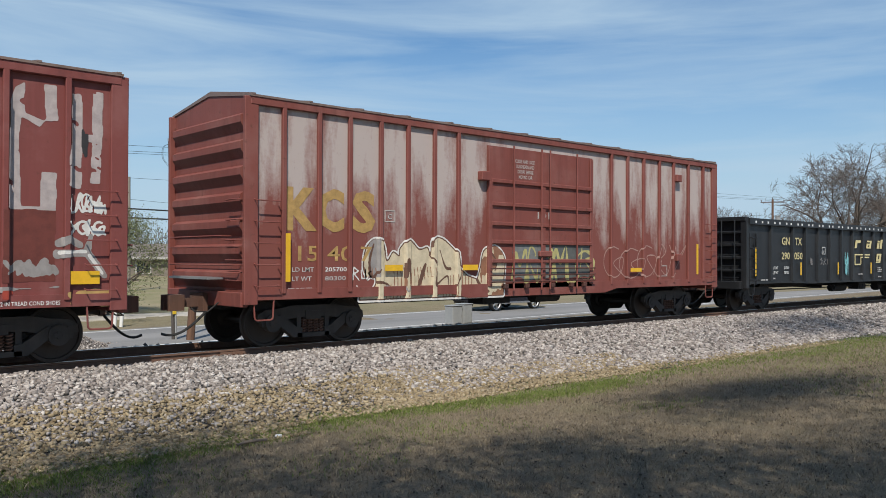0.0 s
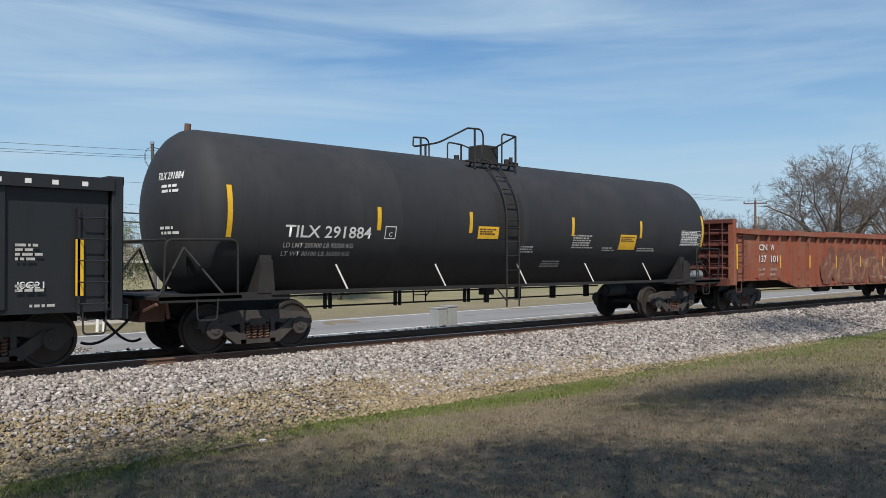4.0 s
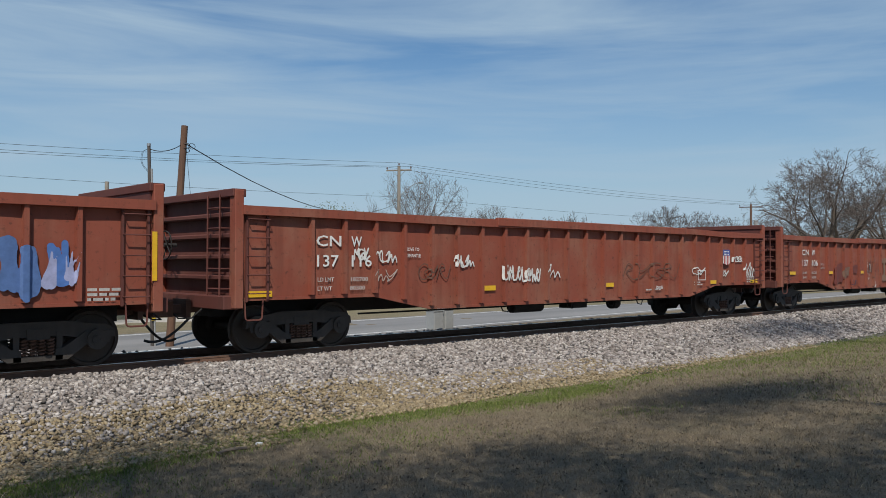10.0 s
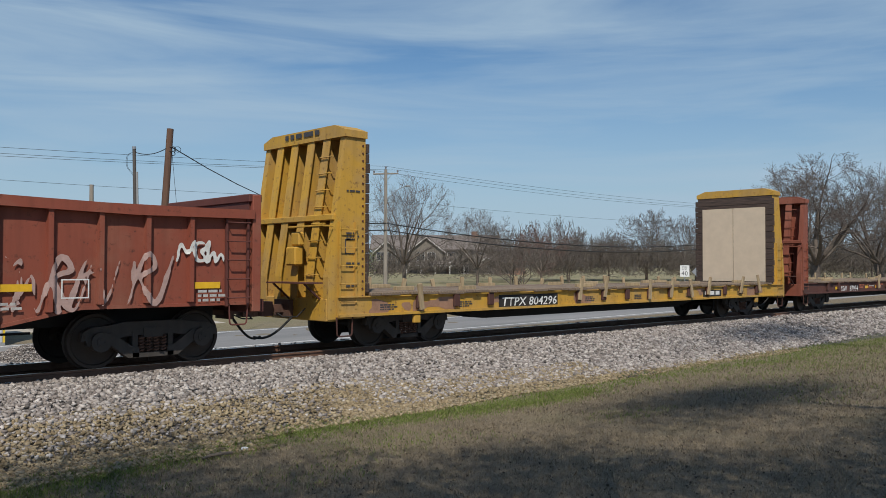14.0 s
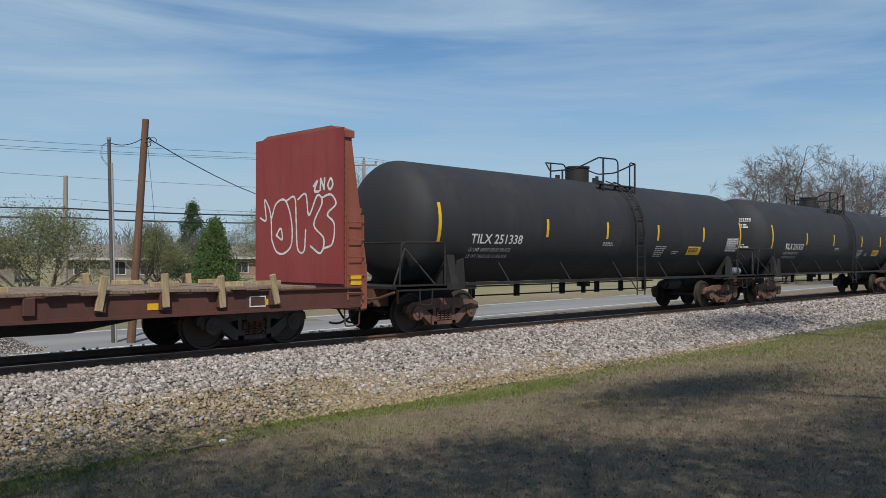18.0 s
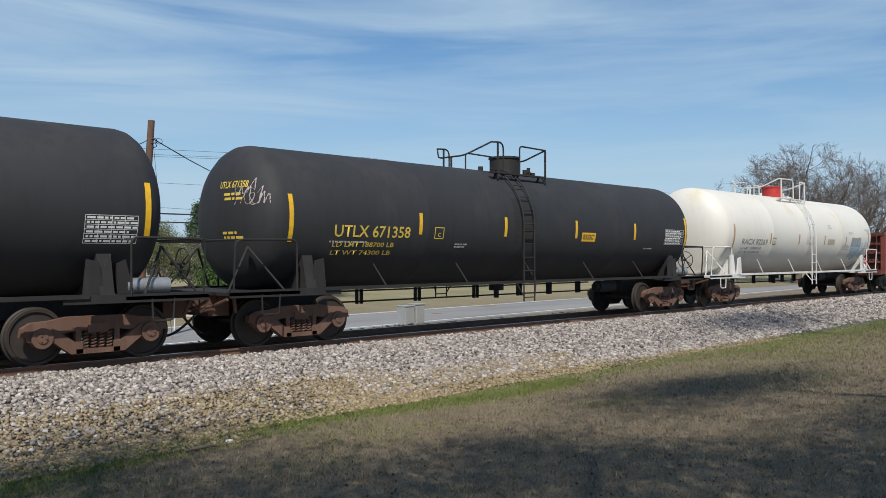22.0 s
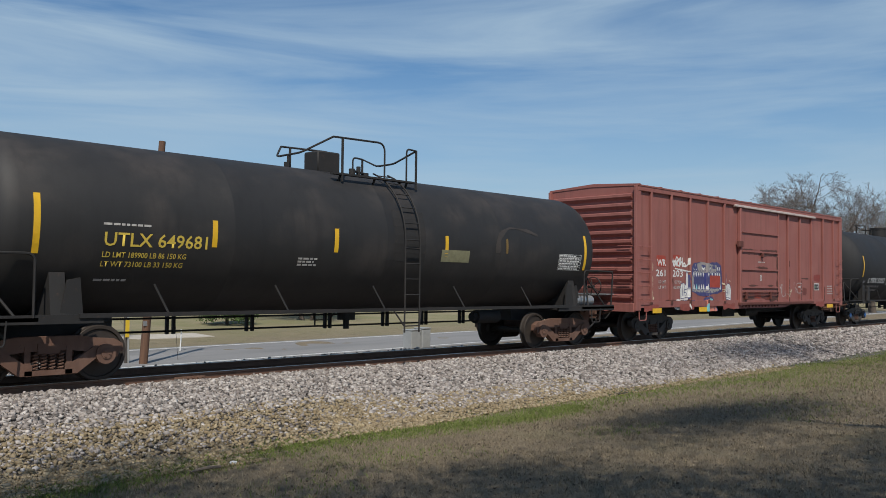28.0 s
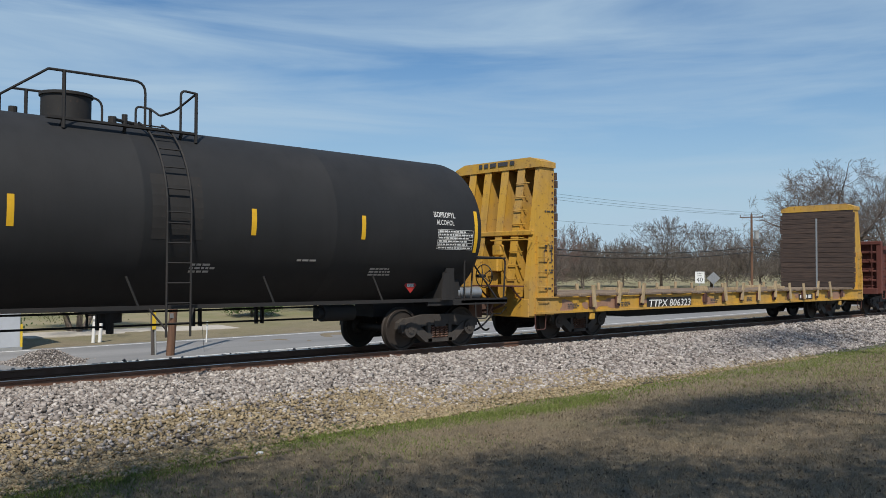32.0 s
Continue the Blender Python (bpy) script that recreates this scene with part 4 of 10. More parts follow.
def tank_car(label, half, R, zc, material, truck, stripes, ladder_x, plat, dome, trim=None, dome_mat=None, truck_in=0.75, box_dome=False, dome_r=0.40):
    """half: half the length between the two head seams; plat: ends of the top platform; dome: the manway's x."""
    trim = trim or M_CHASSIS
    car = thing("tank_car", label, "tank car", "cars of the train")
    hd = 0.70
    bm = bmesh.new()
    prof = []
    for i in range(9):
        a = math.pi / 2 * i / 8
        prof.append((-half - hd * math.cos(a), R * math.sin(a)))
    for i in range(1, 12):
        x = -half + 2 * half * i / 12
        prof += [(x - 0.02, R), (x, R + (0.004 if i % 3 == 0 else 0.0)), (x + 0.02, R)]
    for i in range(9):
        a = math.pi / 2 * (1 - i / 8)
        prof.append((half + hd * math.cos(a), R * math.sin(a)))
    lathe_x(bm, prof, zc, 72)
    part("tank", bm, material, car, smooth=True)
    zb = 1.10
    for s in (-1, 1):
        x = s * half
        # stub sill, bolster, end platform
        part("stub_sill", box(bmesh.new(), min(x - s * 1.9, x + s * 1.2), max(x - s * 1.9, x + s * 1.2), -0.33, 0.33, 0.72, 1.06), M_CHASSIS, car)
        bm = bmesh.new()
        xt = x - s * truck_in
        saddle = [(-1.42, 0.98), (1.42, 0.98), (1.42, 1.12), (R * 0.86, zc - R * 0.52), (R * 0.6, zc - R * 0.82), (0, zc - R * 1.02), (-R * 0.6, zc - R * 0.82), (-R * 0.86, zc - R * 0.52), (-1.42, 1.12)]
        prism_x(bm, saddle, xt - 0.12, xt + 0.12)
        part("bolster", bm, trim if trim is not M_CHASSIS else M_CHASSIS, car)
        for yy in (-1, 1):
            bm = prism(bmesh.new(), [(x - s * 0.98, zb), (x - s * 0.62, zb), (x - s * 0.72, zb + 0.56), (x - s * 0.92, zb + 0.60)], yy * (R * 0.93) - 0.02, yy * (R * 0.93) + 0.02)
            part("gusset", bm, trim, car)
        bm = box(bmesh.new(), min(x - s * 0.3, x + s * 1.2), max(x - s * 0.3, x + s * 1.2), -1.45, 1.45, 1.02, 1.08)
        for yy in (-1.45, 1.39):
            box(bm, min(x - s * 1.3, x + s * 1.2), max(x - s * 1.3, x + s * 1.2), yy, yy + 0.06, 0.98, 1.12)
        part("end_platform", bm, trim, car)
        coupler(car, x + s * 1.2, s)
        # end railing
        bm = bmesh.new()
        path(bm, round_corner([(x - s * 0.22, -1.46, 1.08), (x - s * 0.22, -1.46, 2.06), (x + s * 1.12, -1.46, 2.04), (x + s * 1.12, -1.40, 1.08)], 0.14, 4), 0.021, 6)
        path(bm, round_corner([(x + s * 1.12, -1.46, 2.04), (x + s * 1.12, 1.46, 2.04)], 0.1, 2), 0.021, 6)
        path(bm, round_corner([(x - s * 0.22, 1.46, 1.08), (x - s * 0.22, 1.46, 2.06), (x + s * 1.12, 1.46, 2.04)], 0.14, 4), 0.021, 6)
        part("end_railing", bm, trim, car)
        for yy in (-1.0, 1.0):
            part("end_brace", rod(bmesh.new(), (x + s * 0.55, yy * 0.95, 1.92), (x + s * 1.12, yy * 1.2, 1.08), 0.022, 6), trim, car)
            part("end_brace", rod(bmesh.new(), (x + s * 0.55, yy * 0.95, 1.92), (x + s * 0.02, yy * 1.42, 1.08), 0.022, 6), trim, car)
        for yy in (-1.44, 1.44):
            part("sill_step", stirrup(x + s * 0.35 - 0.2, x + s * 0.35 + 0.2, yy, 1.02), trim, car)
        bm = bmesh.new()
        box(bm, min(x + s * 0.75, x + s * 1.2), max(x + s * 0.75, x + s * 1.2), -0.62, 0.62, 0.62, 1.02)
        path(bm, [(x + s * 1.22, -1.35, 0.96), (x + s * 1.26, -0.9, 0.82), (x + s * 1.3, -0.2, 0.74)], 0.03, 6)
        for k_ in range(4):
            yy = -1.2 + 0.55 * k_
            rod(bm, (x + s * 1.0, yy, 1.02), (x + s * 0.9, yy + 0.1, 0.7), 0.035, 6)
        part("draft_gear", bm, M_COUPLER, car)
    cyl = rod(bmesh.new(), (half - 0.1, -1.05, 1.24), (half + 0.62, -1.05, 1.24), 0.14, 16)
    rod(cyl, (half - 0.16, -1.05, 1.24), (half - 0.1, -1.05, 1.24), 0.165, 16)
    part("brake_cylinder", cyl, M_STEEL if trim is M_CHASSIS else trim, car, "pale grey brake cylinder", True)
    part("brake_lever", prism(bmesh.new(), [(half - 0.35, 1.12), (half - 0.05, 1.12), (half - 0.2, 1.7), (half - 0.34, 1.62)], -1.2, -1.14), trim, car)
    brake_wheel(car, half + 0.98, -0.9, 1.62, 1)
    # long side rails with slanting stays
    for yy in (-1, 1):
        bm = box(bmesh.new(), -half + 0.9, half - 0.9, yy * 1.45 - 0.03, yy * 1.45 + 0.03, zb - 0.035, zb + 0.035)
        part("side_rail", bm, trim, car)
        k = int(half * 2 / 2.3)
        for i in range(1, k):
            x = -half + 2 * half * i / k
            a = math.radians(-34)
            st = rod(bmesh.new(), (x, yy * 1.45, zb), (x - 0.18, yy * R * math.cos(a), zc + R * math.sin(a) - 0.12), 0.019, 5)
            part("rail_stay", st, M_WHITE_DIRTY if label.startswith("clean black tank car with white") else trim, car)
    # brake pipes and rods hung low on the far side
    bm = bmesh.new()
    for z in (0.92, 0.66):
        rod(bm, (-half + 1.9, 0.95, z), (half - 1.9, 0.95, z), 0.022, 5)
    for i in range(7):
        x = -half + 2.2 + (2 * half - 4.4) * (i + 0.2 * math.sin(i * 5)) / 6
        for q in (0.0, 0.14):
            box(bm, x + q - 0.025, x + q + 0.025, 0.9, 0.98, 0.6, 1.12)
    part("brake_piping", bm, M_CHASSIS, car)
    bm = bmesh.new()
    drum(bm, (0.1, 0, zc - R - 0.22), 0.20, 0.3, 14)
    drum(bm, (0.1, 0, zc - R - 0.42), 0.07, 0.3, 8)
    box(bm, -0.35, 0.7, -0.3, 0.3, zc - R - 0.05, zc - R + 0.12)
    part("outlet_valve", bm, M_CHASSIS, car)
    bm = rod(bmesh.new(), (half - 3.3, -0.35, 0.84), (half - 2.5, -0.35, 0.84), 0.17, 16)
    rod(bm, (half - 3.42, -0.35, 0.84), (half - 3.3, -0.35, 0.84), 0.11, 14)
    part("air_reservoir", bm, M_CHASSIS, car, smooth=True)
    add_trucks(car, -half + truck_in, half - truck_in, truck)
    # top platform, railing, manway
    pa, pb = plat
    zt = zc + R
    for yy in (-0.98, 0.86):
        bm = bmesh.new()
        box(bm, pa, pb, yy, yy + 0.12, zt - 0.16, zt - 0.12)
        for i in range(3):
            x = pa + (pb - pa) * (0.1 + 0.4 * i)
            rod(bm, (x, yy + 0.06, zt - 0.14), (x, yy * 0.9 + 0.06, zt - 0.32), 0.03, 6)
        part("top_platform", bm, trim, car)
    zr = zt + 0.64
    ga, gb = max(pa + 0.3, ladder_x - 0.28), min(pb - 0.2, ladder_x + 0.36)
    for yy in (-0.96, 0.96):
        bm = path(bmesh.new(), round_corner([(pa, yy, zr - 0.03), (ga, yy, zr), (ga, yy, zt - 0.14)], 0.2, 5), 0.022, 6)
        rod(bm, (pa + 0.24, yy, zr - 0.02), (pa + 0.24, yy, zt - 0.30), 0.03, 6)
        part("platform_railing", bm, trim, car)
        bm = path(bmesh.new(), round_corner([(gb, yy, zt - 0.14), (gb, yy, zr - 0.04), (pb, yy, zr - 0.06)], 0.1, 4), 0.022, 6)
        rod(bm, (pb, yy, zr - 0.05), (pb, yy, zt - 0.30), 0.03, 6)
        part("platform_railing", bm, trim, car)
    bm = path(bmesh.new(), round_corner([(pa, -0.96, zr - 0.03), (pa - 0.45, -0.45, zr - 0.36), (pa - 0.45, 0.45, zr - 0.36), (pa, 0.96, zr - 0.03)], 0.15, 3), 0.022, 6)
    rod(bm, (pa - 0.45, 0.0, zr - 0.36), (pa - 0.45, 0.0, zt - 0.04), 0.03, 6)
    part("cross_railing", bm, trim, car)
    bm = path(bmesh.new(), round_corner([(pb, -0.96, zr - 0.06), (pb - 0.1, -0.3, zr - 0.3), (pb - 0.1, 0.3, zr - 0.3), (pb, 0.96, zr - 0.06)], 0.1, 2), 0.022, 6)
    part("cross_railing", bm, trim, car)
    # pad plate behind the ladder on the near side
    plate(car, "ladder_pad", ladder_x - 0.42, ladder_x + 0.48, zc - 0.42, zc + 0.66, 0, trim, "", (R, zc))
    bm = bmesh.new()
    if box_dome:
        soften(box(bm, dome - 0.3, dome + 0.3, -0.26, 0.26, zt - 0.05, zt + 0.42), 0.03)
    else:
        drum(bm, (dome, 0, zt - 0.1), dome_r, 0.5, 28)
        drum(bm, (dome, 0, zt + 0.38), dome_r + 0.03, 0.05, 28)
        for i in range(8):
            a = math.pi * i / 4
            rod(bm, (dome + (dome_r - 0.08) * math.cos(a), (dome_r - 0.08) * math.sin(a), zt + 0.28), (dome + (dome_r - 0.08) * math.cos(a), (dome_r - 0.08) * math.sin(a), zt + 0.44), 0.02, 6)
    part("manway", bm, dome_mat or trim, car, smooth=True)
    bm = bmesh.new()
    for i, (dx, r, h) in enumerate(((0.75, 0.07, 0.2), (1.0, 0.05, 0.28), (1.25, 0.09, 0.16), (-0.8, 0.07, 0.2))):
        drum(bm, (dome + dx, -0.1 + 0.08 * i, zt - 0.06), r, h, 10)
        drum(bm, (dome + dx, -0.1 + 0.08 * i, zt - 0.04), r * 1.6, 0.05, 10)
    path(bm, [(dome + 0.75, -0.1, zt + 0.1), (dome + 1.25, 0.05, zt + 0.08)], 0.03, 6)
    part("valve_gear", bm, trim, car)
    # ladders that follow the shell
    for yy in (-1, 1):
        bm = bmesh.new()
        for x in (ladder_x - 0.21, ladder_x + 0.21):
            pts = []
            for i in range(9):
                a = math.radians(72 - 72 * i / 8)
                pts.append((x, yy * (R + 0.10) * math.cos(a), zc + (R + 0.10) * math.sin(a)))
            pts += [(x, yy * (R + 0.10), 0.62)]
            path(bm, pts, 0.02, 5)
        for i in range(6):
            a = math.radians(66 - 13 * i)
            p = (yy * (R + 0.10) * math.cos(a), zc + (R + 0.10) * math.sin(a))
            rod(bm, (ladder_x - 0.21, *p), (ladder_x + 0.21, *p), 0.014, 5)
        z = zc - 0.15
        while z > 0.6:
            rod(bm, (ladder_x - 0.21, yy * (R + 0.10), z), (ladder_x + 0.21, yy * (R + 0.10), z), 0.014, 5)
            z -= 0.33
        for x in (ladder_x - 0.4, ladder_x + 0.4):
            rod(bm, (x, yy * 1.45, zb), (ladder_x + (0.21 if x > ladder_x else -0.21), yy * (R + 0.10), 0.75), 0.018, 5)
        part("ladder", bm, trim, car)
    for i, (x, big) in enumerate(stripes):
        plate(car, "reflector_stripe", x - 0.05, x + 0.05, zc - 0.5 if big else zc - 0.30, zc + 0.42 if big else zc + 0.17, 0, M_STRIPE, "yellow reflective strip", (R, zc))
    return car


# --- boxcars ---


def box_car(label, half, sill, eave, peak, posts, door, side_mat, post_mat, roof_mat, end_mat, truck, end_ribs, truck_in=1.65, post_w=0.09, post_d=0.075):
    car = thing("box_car", label, "boxcar", "cars of the train")
    W = 1.53
    part("underframe", box(bmesh.new(), -half + 0.1, half - 0.1, -0.35, 0.35, 0.70, sill + 0.14), M_CHASSIS, car)
    part("floor", box(bmesh.new(), -half + 0.05, half - 0.05, -W + 0.02, W - 0.02, sill + 0.14, sill + 0.22), M_CHASSIS, car)
    for s in (-1, 1):
        y0, y1 = sorted((s * W, s * (W - 0.05)))
        part("side_panel", box(bmesh.new(), -half + 0.02, half - 0.02, y0, y1, sill + 0.16, eave - 0.1), side_mat, car)
        y0, y1 = sorted((s * (W - 0.03), s * (W + 0.075)))
        part("top_chord", soften(box(bmesh.new(), -half, half, y0, y1, eave - 0.16, eave), 0.012), post_mat, car)
        # side sill, deeper under the door
        bm = bmesh.new()
        d0, d1 = door[0] - 0.6, door[1] + 0.6
        prism(bm, [(-half, sill + 0.19), (-half, sill), (d0 - 0.5, sill), (d0, sill - 0.1), (d1, sill - 0.1), (d1 + 0.5, sill), (half, sill), (half, sill + 0.19)], *sorted((s * (W - 0.03), s * (W + 0.05))))
        part("side_sill", bm, post_mat, car)
    for x in posts:
        for s in (-1, 1):
            y0, y1 = sorted((s * W, s * (W + post_d)))
            part("side_post", soften(box(bmesh.new(), x - post_w / 2, x + post_w / 2, y0, y1, sill + 0.10, eave - 0.14), 0.012), post_mat, car)
    for s in (-1, 1):
        for x in (-half, half - 0.16):
            y0, y1 = sorted((s * (W - 0.02), s * (W + 0.065)))
            part("corner_post", soften(box(bmesh.new(), x - (0.11 if x < 0 else 0), x + (0.16 if x < 0 else 0.27), y0, y1, sill - 0.08, eave - 0.02), 0.01), post_mat, car)
    # roof with cross ribs
    bm = prism_x(bmesh.new(), [(-W - 0.09, eave - 0.02), (-W - 0.09, eave + 0.02), (0, peak), (W + 0.09, eave + 0.02), (W + 0.09, eave - 0.02), (0, peak - 0.07)], -half - 0.02, half + 0.02)
    part("roof", bm, roof_mat, car)
    k = 13
    for i in range(k + 1):
        x = -half + 0.05 + (2 * half - 0.1) * i / k
        bm = prism_x(bmesh.new(), [(-W - 0.095, eave + 0.015), (-W - 0.095, eave + 0.042), (0, peak + 0.03), (W + 0.095, eave + 0.042), (W + 0.095, eave + 0.015), (0, peak - 0.01)], x - 0.035, x + 0.035)
        part("roof_rib", bm, roof_mat, car)
    for s in (-1, 1):
        x = s * half
        xa, xb = sorted((x, x - s * 0.06))
        bm = prism_x(bmesh.new(), [(-W, sill), (W, sill), (W, eave), (0, peak - 0.02), (-W, eave)], xa, xb)
        part("end_wall", bm, end_mat, car)
        h = (eave - 0.35 - sill) / end_ribs
        for i in range(end_ribs):
            z = sill + 0.2 + h * i
            bm = bmesh.new()
            q = [(x, z), (x + s * 0.10, z + h * 0.34), (x + s * 0.10, z + h * 0.60), (x, z + h * 0.72)]
            a = [bm.verts.new((u, -W + 0.12, w)) for u, w in q]
            b = [bm.verts.new((u, W - 0.12, w)) for u, w in q]
            bm.faces.new(a)
            bm.faces.new(b)
            for j in range(4):
                bm.faces.new((a[j], b[j], b[(j + 1) % 4], a[(j + 1) % 4]))
            part("end_rib", bm, end_mat, car)
        part("end_sill", soften(box(bmesh.new(), min(x, x + s * 0.14), max(x, x + s * 0.14), -W, W, sill - 0.12, sill + 0.14), 0.012), end_mat, car)
        coupler(car, x + s * 0.15, s)
        for i in range(5):
            for yy in (-1, 1):
                part("grab_iron", rungs(x - s * 0.08, x - s * 0.55, yy * (W + 0.06), sill + 0.25 + 0.38 * i, 1, 0.38, 0.10, side=yy), post_mat, car)
        part("sill_step", stirrup(min(x - s * 0.1, x - s * 0.5), max(x - s * 0.1, x - s * 0.5), -W - 0.03, sill), end_mat, car)
        bm = bmesh.new()
        for i in range(5):
            z = sill + 0.35 + 0.36 * i
            path(bm, [(x, -W + 0.1, z), (x + s * 0.17, -W + 0.1, z), (x + s * 0.17, -W + 0.52, z), (x, -W + 0.52, z)], 0.012, 5)
        path(bm, [(x, -W + 0.6, sill + 1.15), (x + s * 0.2, -W + 0.6, sill + 1.15), (x + s * 0.2, W - 0.2, sill + 1.15), (x, W - 0.2, sill + 1.15)], 0.014, 5)
        part("end_ladder", bm, end_mat, car)
        for zz in (sill + 0.62, sill + 0.95):
            part("end_handrail", path(bmesh.new(), round_corner([(x, -W + 0.05, zz), (x + s * 0.24, -W + 0.05, zz), (x + s * 0.24, W - 0.3, zz), (x, W - 0.3, zz)], 0.06, 3), 0.014, 6), end_mat, car)
        part("crossover_platform", box(bmesh.new(), min(x + s * 0.02, x + s * 0.42), max(x + s * 0.02, x + s * 0.42), -0.8, 0.8, sill + 0.36, sill + 0.40), M_STEEL, car, "grey grating platform")
    brake_wheel(car, half + 0.28, -0.72, sill + 1.0, 1)
    part("brake_housing", soften(box(bmesh.new(), half, half + 0.24, -0.95, -0.5, sill + 0.75, sill + 1.2), 0.03), end_mat, car)
    add_trucks(car, -half + truck_in, half - truck_in, truck)
    # rods under the floor
    bm = bmesh.new()
    rod(bm, (-half + 3.2, -0.6, 0.78), (half - 3.2, -0.6, 0.74), 0.02, 5)
    soften(box(bm, -1.3, -0.4, -0.9, -0.4, 0.62, 0.9), 0.0)
    rod(bm, (0.6, -0.7, 0.75), (1.5, -0.7, 0.75), 0.16, 12)
    part("brake_gear", bm, M_CHASSIS, car)
    return car


def box_depth(posts, W=1.53, post_w=0.09, post_d=0.075):
    return lambda x: -W - post_d if any(abs(x - q) < post_w / 2 + 0.012 for q in posts) else -W


# --- gondolas ---


def gondola(label, half, sill, drop, top, end_top, posts, mat, dark, truck, W=1.55, truck_in=1.6, ribs=5, post_w=0.10, post_d=0.10, chord=0.16, slope=(2.6, 4.4), dents=True):
    car = thing("gondola_car", label, "gondola car", "cars of the train")
    r = random.Random(int(half * 1000) + len(label))
    part("underframe", box(bmesh.new(), -half + 0.1, half - 0.1, -0.35, 0.35, 0.68, sill + 0.1), M_CHASSIS, car)
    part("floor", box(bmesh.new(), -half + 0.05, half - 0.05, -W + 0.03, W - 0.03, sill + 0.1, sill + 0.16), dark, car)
    for s in (-1, 1):
        # plate side, deeper between the trucks
        bm = bmesh.new()
        low = [(-half, sill), (-half + slope[0], sill), (-half + slope[1], drop), (half - slope[1], drop), (half - slope[0], sill), (half, sill)]
        xs_ = sorted({x for x, _ in low} | set(posts))
        nz = 6

        def low_at(x):
            for (a, za), (b, zb) in zip(low, low[1:]):
                if x <= b:
                    return za + (zb - za) * (x - a) / (b - a)
            return sill
        cols = []
        fine = []
        for a, b in zip(xs_, xs_[1:]):
            k = max(1, int((b - a) / 0.3))
            fine += [a + (b - a) * i / k for i in range(k)]
        fine.append(half)
        for x in fine:
            col = []
            for j in range(nz + 1):
                z = low_at(x) + (top - low_at(x)) * j / nz
                q = min(abs(x - p) for p in posts) if posts else 1.0
                d = 0.035 * min(1.0, q / 0.4) * math.sin(math.pi * j / nz) * (0.6 + 0.8 * noise.noise((x * 0.8, z * 0.8, s * 3.0 + half))) if dents else 0.0
                col.append(bm.verts.new((x, s * (W + d), z)))
            cols.append(col)
        for a, b in zip(cols, cols[1:]):
            for j in range(nz):
                bm.faces.new((a[j], b[j], b[j + 1], a[j + 1]))
        if dents:
            back_ = [[bm.verts.new((v.co.x, s * (W - 0.04), v.co.z)) for v in (col[0], col[-1])] for col in cols]
            for (a, b), (p, q) in zip(zip(cols, cols[1:]), zip(back_, back_[1:])):
                bm.faces.new((p[0], p[1], q[1], q[0]))
                bm.faces.new((a[0], p[0], q[0], b[0]))
                bm.faces.new((a[-1], b[-1], q[1], p[1]))
            for col, p in ((cols[0], back_[0]), (cols[-1], back_[-1])):
                bm.faces.new(list(col) + [p[1], p[0]])
        else:
            bm.free()
            bm = prism(bmesh.new(), low + [(half, top), (-half, top)], *sorted((s * (W - 0.03), s * W)))
        part("side_panel", bm, mat, car, smooth=dents)
        y0, y1 = sorted((s * (W - 0.06), s * (W + 0.13)))
        bm = bmesh.new()
        # bent top chord in lengths
        k = 9
        zs = [top + (r.uniform(-0.03, 0.03) if dents and 0 < i < k else 0.0) for i in range(k + 1)]
        xs2 = [-half + 2 * half * i / k for i in range(k + 1)]
        prism(bm, [(x, z) for x, z in zip(xs2, zs)] + [(x, z - chord) for x, z in zip(xs2[::-1], zs[::-1])], y0, y1)
        part("top_chord", bm, mat, car)
        bm = bmesh.new()
        pts = [(x, z - 0.01) for x, z in low] + [(x, z + 0.045) for x, z in low[::-1]]
        prism(bm, pts, *sorted((s * (W - 0.05), s * (W + 0.028))))
        part("bottom_chord", bm, mat, car)
        for x in posts:
            z0 = low_at(x)
            y0, y1 = s * W, s * (W + post_d)
            bm = bmesh.new()
            a = [bm.verts.new((x + q, yy, z0 + 0.07)) for q, yy in ((-post_w / 2, y0), (-post_w * 0.36, y1), (post_w * 0.36, y1), (post_w / 2, y0))]
            b = [bm.verts.new((x + q, yy, top - chord * 0.7)) for q, yy in ((-post_w / 2, y0), (-post_w * 0.36, y1), (post_w * 0.36, y1), (post_w / 2, y0))]
            bm.faces.new(a)
            bm.faces.new(b)
            for j in range(4):
                bm.faces.new((a[j], b[j], b[(j + 1) % 4], a[(j + 1) % 4]))
            part("side_post", bm, mat, car)
    for s in (-1, 1):
        x = s * half
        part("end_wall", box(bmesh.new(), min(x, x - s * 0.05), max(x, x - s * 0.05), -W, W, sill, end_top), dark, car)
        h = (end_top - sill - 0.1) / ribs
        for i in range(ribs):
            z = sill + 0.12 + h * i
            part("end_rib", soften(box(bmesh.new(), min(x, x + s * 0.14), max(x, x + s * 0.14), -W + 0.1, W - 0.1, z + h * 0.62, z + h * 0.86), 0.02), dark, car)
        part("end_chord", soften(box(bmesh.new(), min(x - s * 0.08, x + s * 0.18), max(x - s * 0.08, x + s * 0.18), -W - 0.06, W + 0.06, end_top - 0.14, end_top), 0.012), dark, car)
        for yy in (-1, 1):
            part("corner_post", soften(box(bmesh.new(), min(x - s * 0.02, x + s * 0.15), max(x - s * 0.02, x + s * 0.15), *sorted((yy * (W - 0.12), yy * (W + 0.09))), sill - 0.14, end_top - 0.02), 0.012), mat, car)
